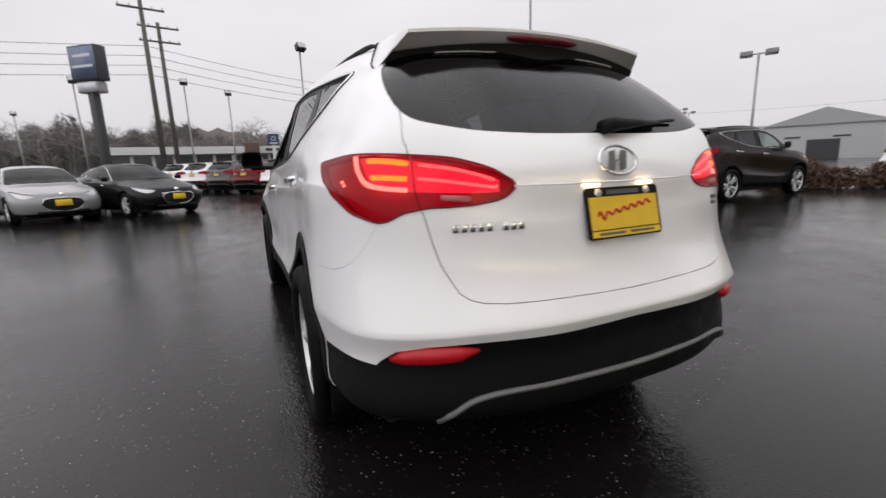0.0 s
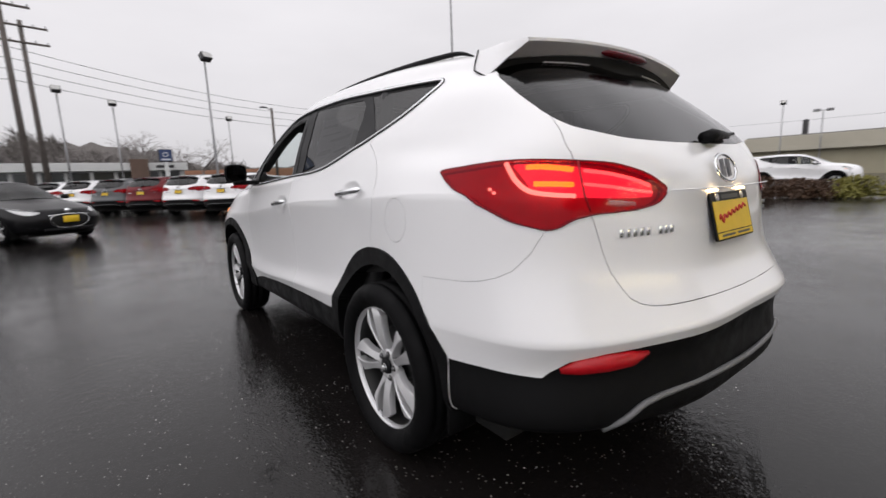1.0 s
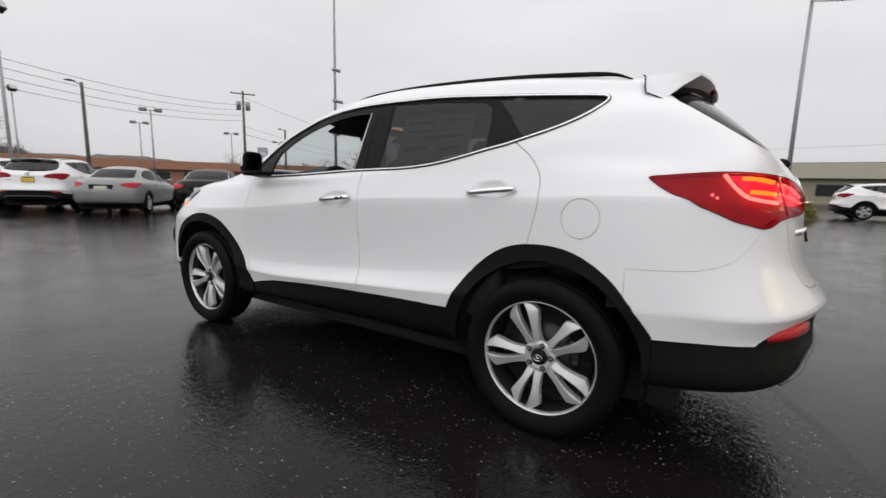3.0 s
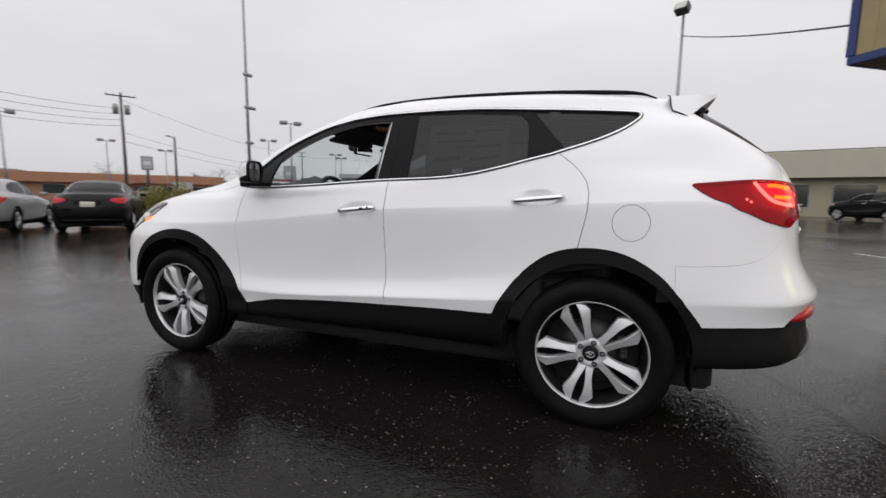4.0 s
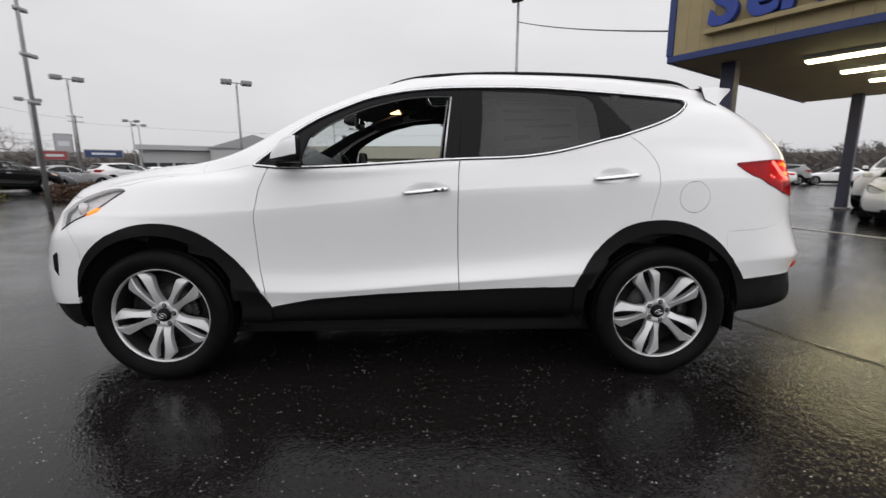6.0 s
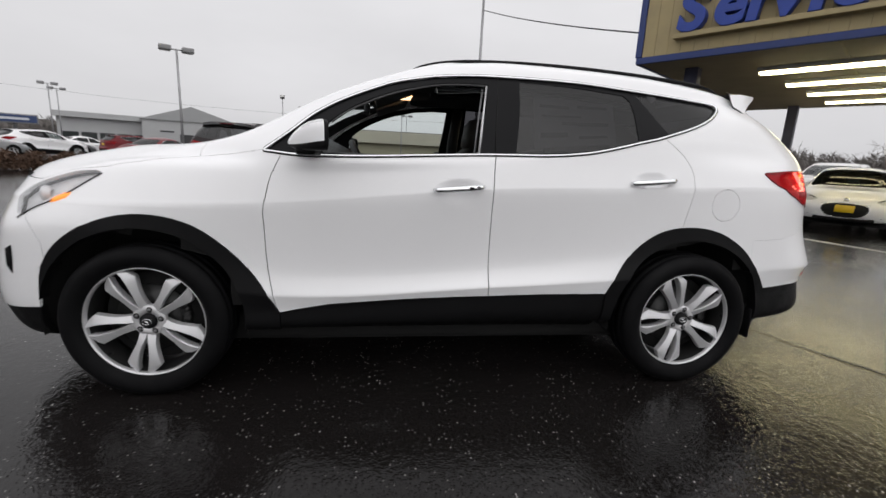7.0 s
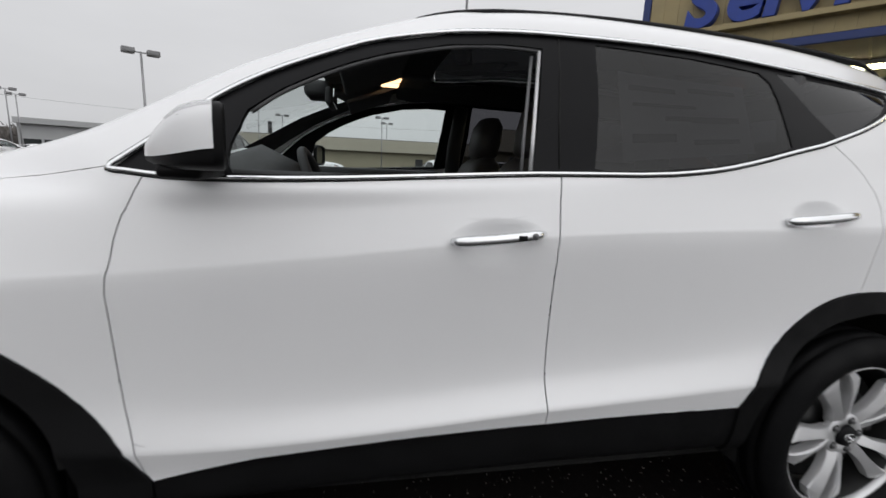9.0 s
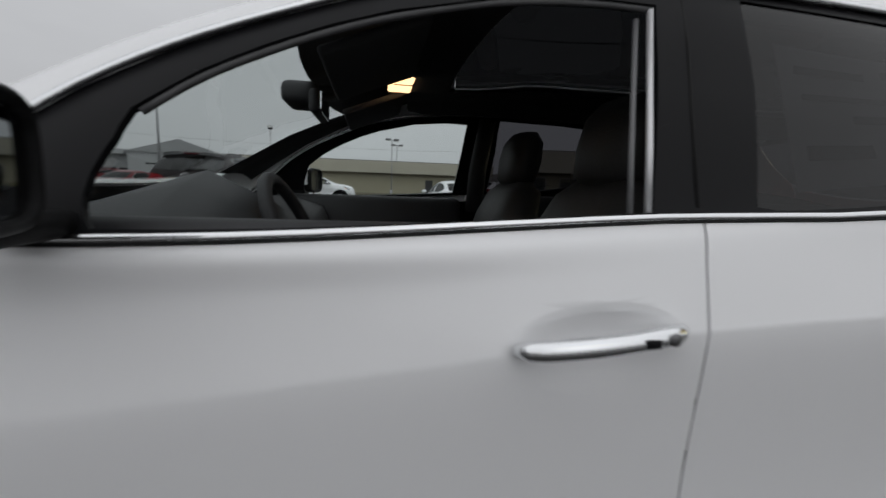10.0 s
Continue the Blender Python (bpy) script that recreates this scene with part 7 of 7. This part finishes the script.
def shrub(x, y, r, h, seed, leaf=LEAF, label="low yellow-green evergreen shrub, wet"):
    rng = random.Random(seed)
    t = thing("shrub", x, y, 0, rng.uniform(0, 360), label, "shrub", "shrubs along the lot edge")
    bm = bmesh.new()
    for _ in range(7):
        a = rng.uniform(0, 2 * math.pi)
        bar(bm, [(0, 0, 0), (r * .4 * math.cos(a), r * .4 * math.sin(a), h * .5), (r * .75 * math.cos(a), r * .75 * math.sin(a), h * .85)], [.03, .02, .008], 5)
    part("stem", bm, BARK, t)
    bm = bmesh.new()
    for _ in range(2600):
        a, b = rng.uniform(0, 2 * math.pi), rng.random() ** .45
        up = rng.random()
        lump = 1 + .22 * math.sin(3 * a + seed) + .15 * math.sin(7 * a + 2 * seed)
        rr = r * lump * b * math.sqrt(max(0, 1 - (up * .96) ** 2.4))
        p = Vector((rr * math.cos(a), rr * math.sin(a), h * (.05 + up * (.85 + .2 * math.sin(5 * a + seed)))))
        d = Vector((rng.gauss(0, 1), rng.gauss(0, 1), rng.gauss(.5, .7))).normalized()
        s = d.cross(Vector((rng.gauss(0, 1), rng.gauss(0, 1), rng.gauss(0, 1)))).normalized()
        l, w = rng.uniform(.06, .12), rng.uniform(.018, .036)
        bm.faces.new([bm.verts.new(q) for q in (p, p + d * l * .5 + s * w, p + d * l, p + d * l * .5 - s * w)])
    tagged(part("foliage", bm, leaf, t), kind="stuff")
    return t


def bare_tree(seed, h):
    rng = random.Random(seed)
    t = thing("bare_tree", 0, 0, 0, 0, "leafless winter tree with fine twigs paled by painted haze", "tree", "bare trees")
    trunk, crown = bmesh.new(), bmesh.new()

    def grow(p, d, length, r, level):
        pts, q = [p], p
        for _ in range(3):
            d = (d + Vector((rng.gauss(0, .12), rng.gauss(0, .12), rng.gauss(.04, .06)))).normalized()
            q = q + d * length / 3
            pts.append(q)
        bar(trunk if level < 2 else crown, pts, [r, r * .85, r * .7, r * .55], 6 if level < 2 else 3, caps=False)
        if level < 4:
            for _ in range(4 if level < 2 else 3):
                k = rng.uniform(.35, 1.0)
                at = pts[min(3, int(k * 3) + 1)]
                side = Vector((rng.gauss(0, 1), rng.gauss(0, 1), rng.gauss(.1, .4))).normalized()
                grow(at, (d * .6 + side * .8).normalized(), length * rng.uniform(.55, .75), r * .55, level + 1)

    grow(Vector((0, 0, 0)), Vector((0, 0, 1)), h * .42, h * .018, 0)
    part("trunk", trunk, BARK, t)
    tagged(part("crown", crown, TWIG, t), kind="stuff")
    return t


rng = random.Random(5)
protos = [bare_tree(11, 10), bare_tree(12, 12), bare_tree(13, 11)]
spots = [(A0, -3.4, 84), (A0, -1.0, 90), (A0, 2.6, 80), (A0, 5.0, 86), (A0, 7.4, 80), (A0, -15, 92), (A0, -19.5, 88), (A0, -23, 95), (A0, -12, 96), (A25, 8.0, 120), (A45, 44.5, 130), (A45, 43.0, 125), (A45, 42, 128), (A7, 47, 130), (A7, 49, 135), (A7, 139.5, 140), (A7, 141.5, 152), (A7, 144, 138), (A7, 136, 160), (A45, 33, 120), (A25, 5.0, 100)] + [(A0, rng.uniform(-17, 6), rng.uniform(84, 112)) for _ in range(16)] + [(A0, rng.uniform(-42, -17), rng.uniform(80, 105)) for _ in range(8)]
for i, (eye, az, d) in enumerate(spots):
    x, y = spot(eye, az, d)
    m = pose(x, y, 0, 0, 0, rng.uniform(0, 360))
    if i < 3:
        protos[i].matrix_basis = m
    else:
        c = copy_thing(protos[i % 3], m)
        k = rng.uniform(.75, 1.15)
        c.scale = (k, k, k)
# far woods round the lot
MIST_TWIG = mat("hazy_far_twigs", (0.13, 0.118, 0.11), rough=0.95, vary=0.3, vary_scale=.4)
pts, tris = [], []
for _ in range(13000):
    az = rng.choice((rng.uniform(-42, -9), rng.uniform(-42, -5), rng.uniform(-15, 14), rng.uniform(-10, 60), rng.uniform(120, 175)))
    d = rng.uniform(105, 165)
    x, y = spot((0, 0), az, d)
    h = rng.uniform(.60, 1.05) * d * (.092 if az < -4 else max(.036, .092 - .0030 * (az + 4)) if az < 100 else .05) * (1 + .16 * math.sin(az * .7) + .10 * math.sin(az * 2.3))
    w = rng.uniform(.10, .26)
    ax, ay = math.cos(radians(az)), -math.sin(radians(az))
    top = Vector((x + rng.gauss(0, .5), y + rng.gauss(0, .5), h))
    tris.append((len(pts), len(pts) + 1, len(pts) + 2))
    pts += [(x - w * ax, y - w * ay, 0), (x + w * ax, y + w * ay, 0), tuple(top)]
    for _ in range(9):
        p = Vector((x, y, 0)).lerp(top, rng.uniform(.15, .95))
        q = p + Vector((rng.gauss(0, 1.0), rng.gauss(0, 1.0), rng.uniform(.3, 1.6)))
        tris.append((len(pts), len(pts) + 1, len(pts) + 2))
        pts += [tuple(p), tuple(p + Vector((.2 * ax, .2 * ay, .16))), tuple(q)]
me = bpy.data.meshes.new("far_woods")
me.from_pydata(pts, [], tris)
me.materials.append(MIST_TWIG)
tagged(new("far_woods", me), "distant belt of bare winter woodland in haze", "woods", kind="stuff")
bm = bmesh.new()
ring = [spot((0, 0), az, 172) for az in range(-70, 300)]
hs = [4.2 + 2.2 * math.sin(i * .117) ** 2 + rng.uniform(0, .9) for i in range(len(ring))]
lo = [bm.verts.new((x, y, -1)) for x, y in ring]
hi = [bm.verts.new((x, y, h * (2.3 if i < 66 else max(1.0, 2.3 - .045 * (i - 66))))) for i, ((x, y), h) in enumerate(zip(ring, hs))]
bk = [bm.verts.new((x * 1.25, y * 1.25, -1)) for x, y in ring]
for i in range(len(ring) - 1):
    bm.faces.new((lo[i], lo[i + 1], hi[i + 1], hi[i]))
    bm.faces.new((hi[i], hi[i + 1], bk[i + 1], bk[i]))
# brown scrub lightened, so that its colour holds the distant haze
HILL = mat("hazed_scrub_hill", (0.20, 0.185, 0.175), rough=0.95, vary=0.35, vary_scale=.08, bump=0.5, scale=.6)
solid("far_hill", bm, HILL, "low brown scrub ridge with distant haze in its colour", "hill", kind="structure", smooth=True)
# planting strips
k = 0
for x0, y0, x1, y1, n, leaf, h in ((15.2, 6.2, 17.4, 2.6, 7, LEAF_RED, .62), (17.6, 2.2, 21.5, -3.6, 9, LEAF, .66), (10.3, 18.9, 11.9, 17.3, 5, LEAF, 1.25), (13.6, 15.6, 17.5, 11.0, 7, LEAF_RED, .55), (18.0, 10.4, 19.6, 7.6, 5, LEAF_RED, .7)):
    for i in range(n):
        q = i / (n - 1)
        k += 1
        shrub(x0 + (x1 - x0) * q + rng.uniform(-.25, .25), y0 + (y1 - y0) * q + rng.uniform(-.25, .25), rng.uniform(.5, .75) * (1.35 if h > 1 else 1), h * rng.uniform(.85, 1.15), k, leaf, "low yellow-green evergreen shrub, wet" if leaf is LEAF else "low russet shrub in winter leaf")


# ---- the cars ----
suv("suv", 0, 0, 0, "white mid-size SUV, wet, with lit tail lamps and open driver's window")
ROW, FRONT = "cars parked tail out", "cars parked nose out"


def nose_out(x, y, heading):
    """From the place of a saloon's front bumper to its middle."""
    return x - 2.4 * math.sin(radians(heading)), y - 2.4 * math.cos(radians(heading)), -heading


def tail_out(x, y, heading, back=2.4):
    return x + back * math.sin(radians(heading)), y + back * math.cos(radians(heading)), -heading


s1 = sedan("sedan", *nose_out(-5.05, 11.5, 152), "silver saloon parked nose out, wet, yellow dealer plate", SILVER, FRONT)
another(s1, *nose_out(-2.65, 11.75, 146), "black saloon parked nose out, wet, yellow dealer plate", BLACK, FRONT)
another(s1, *nose_out(-7.8, 12.6, 152), "grey saloon parked nose out beside a silver one", GREY, FRONT)
another(s1, *nose_out(-4.6, 18.4, 148), "grey saloon parked behind a black one", GREY, FRONT)
s2 = suv("parked_suv", *tail_out(1.45, 16.9, 38, 1.0), "white SUV parked tail out, wet, yellow dealer plate", cabin=False, lit=False, group=ROW, fine=(5, 3))
another(s2, *tail_out(.25, 19.0, 38, 1.0), "white SUV parked tail out, wet, yellow dealer plate", WHITE, ROW)
another(s2, *tail_out(-.95, 21.1, 38, 1.0), "dark red SUV parked tail out between white cars", RED, ROW)
another(s2, *tail_out(-2.2, 23.3, 38, 1.0), "dark grey SUV parked tail out", GREY, ROW)
another(s2, *tail_out(-3.5, 25.5, 38, 1.0), "white SUV parked tail out at the end of a row", WHITE, ROW)
another(s2, *tail_out(-4.8, 27.7, 38, 1.0), "white SUV parked tail out at the end of a row", WHITE, ROW)
another(s1, *tail_out(2.5, 14.6, 40), "silver saloon parked tail out, wet", SILVER, ROW)
another(s1, *tail_out(4.55, 13.1, 40), "black saloon parked tail out beside shrubs", BLACK, ROW)
another(s2, 9.72, 5.6, -90, "dark maroon SUV parked across wet asphalt", MAROON).scale = (1.06, 1.06, 1.1)
another(s1, *tail_out(12.8, -1.7, 84), "white saloon parked tail out beside a lamp pole", WHITE)
another(s2, 24.4, 6.2, -172, "white SUV parked side-on beyond a hedge", WHITE)
another(s2, 25.0, -6.0, -178, "white SUV parked side-on before a beige building", WHITE)
another(s1, *nose_out(5.1, -8.3, 322), "white saloon under the canopy lights, yellow dealer plate", WHITE)
another(s2, *nose_out(9.3, -12.6, 330), "white SUV parked behind a white saloon", WHITE)
another(s1, 29.5, -23.5, -40, "white saloon parked side-on on the far lot", WHITE)
another(s2, 28.5, -15.5, -60, "black SUV parked on the far lot", BLACK)
another(s1, 20.5, 12.2, -100, "red saloon parked beyond the shrubs", RED)
for i, (az, d, p, turn) in enumerate(((44, 30, BLACK, -120), (47.5, 33, GREY, -118), (51, 36, SILVER, -118), (54, 38, WHITE, -120), (56.5, 41, GREY, -120), (59, 44, WHITE, -122), (61.5, 40, RED, -124), (64, 46, WHITE, -124), (49, 52, WHITE, -100), (53, 56, BLACK, -100), (57, 58, SILVER, -100), (128, 44, WHITE, -30), (131, 46, SILVER, -30), (134, 48, WHITE, -30), (40, 48, WHITE, -60), (36, 50, SILVER, -60))):
    another(s1 if i % 3 else s2, *spot(A7, az, d), turn, {WHITE: "white", SILVER: "silver", BLACK: "black", GREY: "grey", RED: "red"}[p] + (" saloon" if i % 3 else " SUV") + " in a far row of parked cars", p, "cars on the far lot")
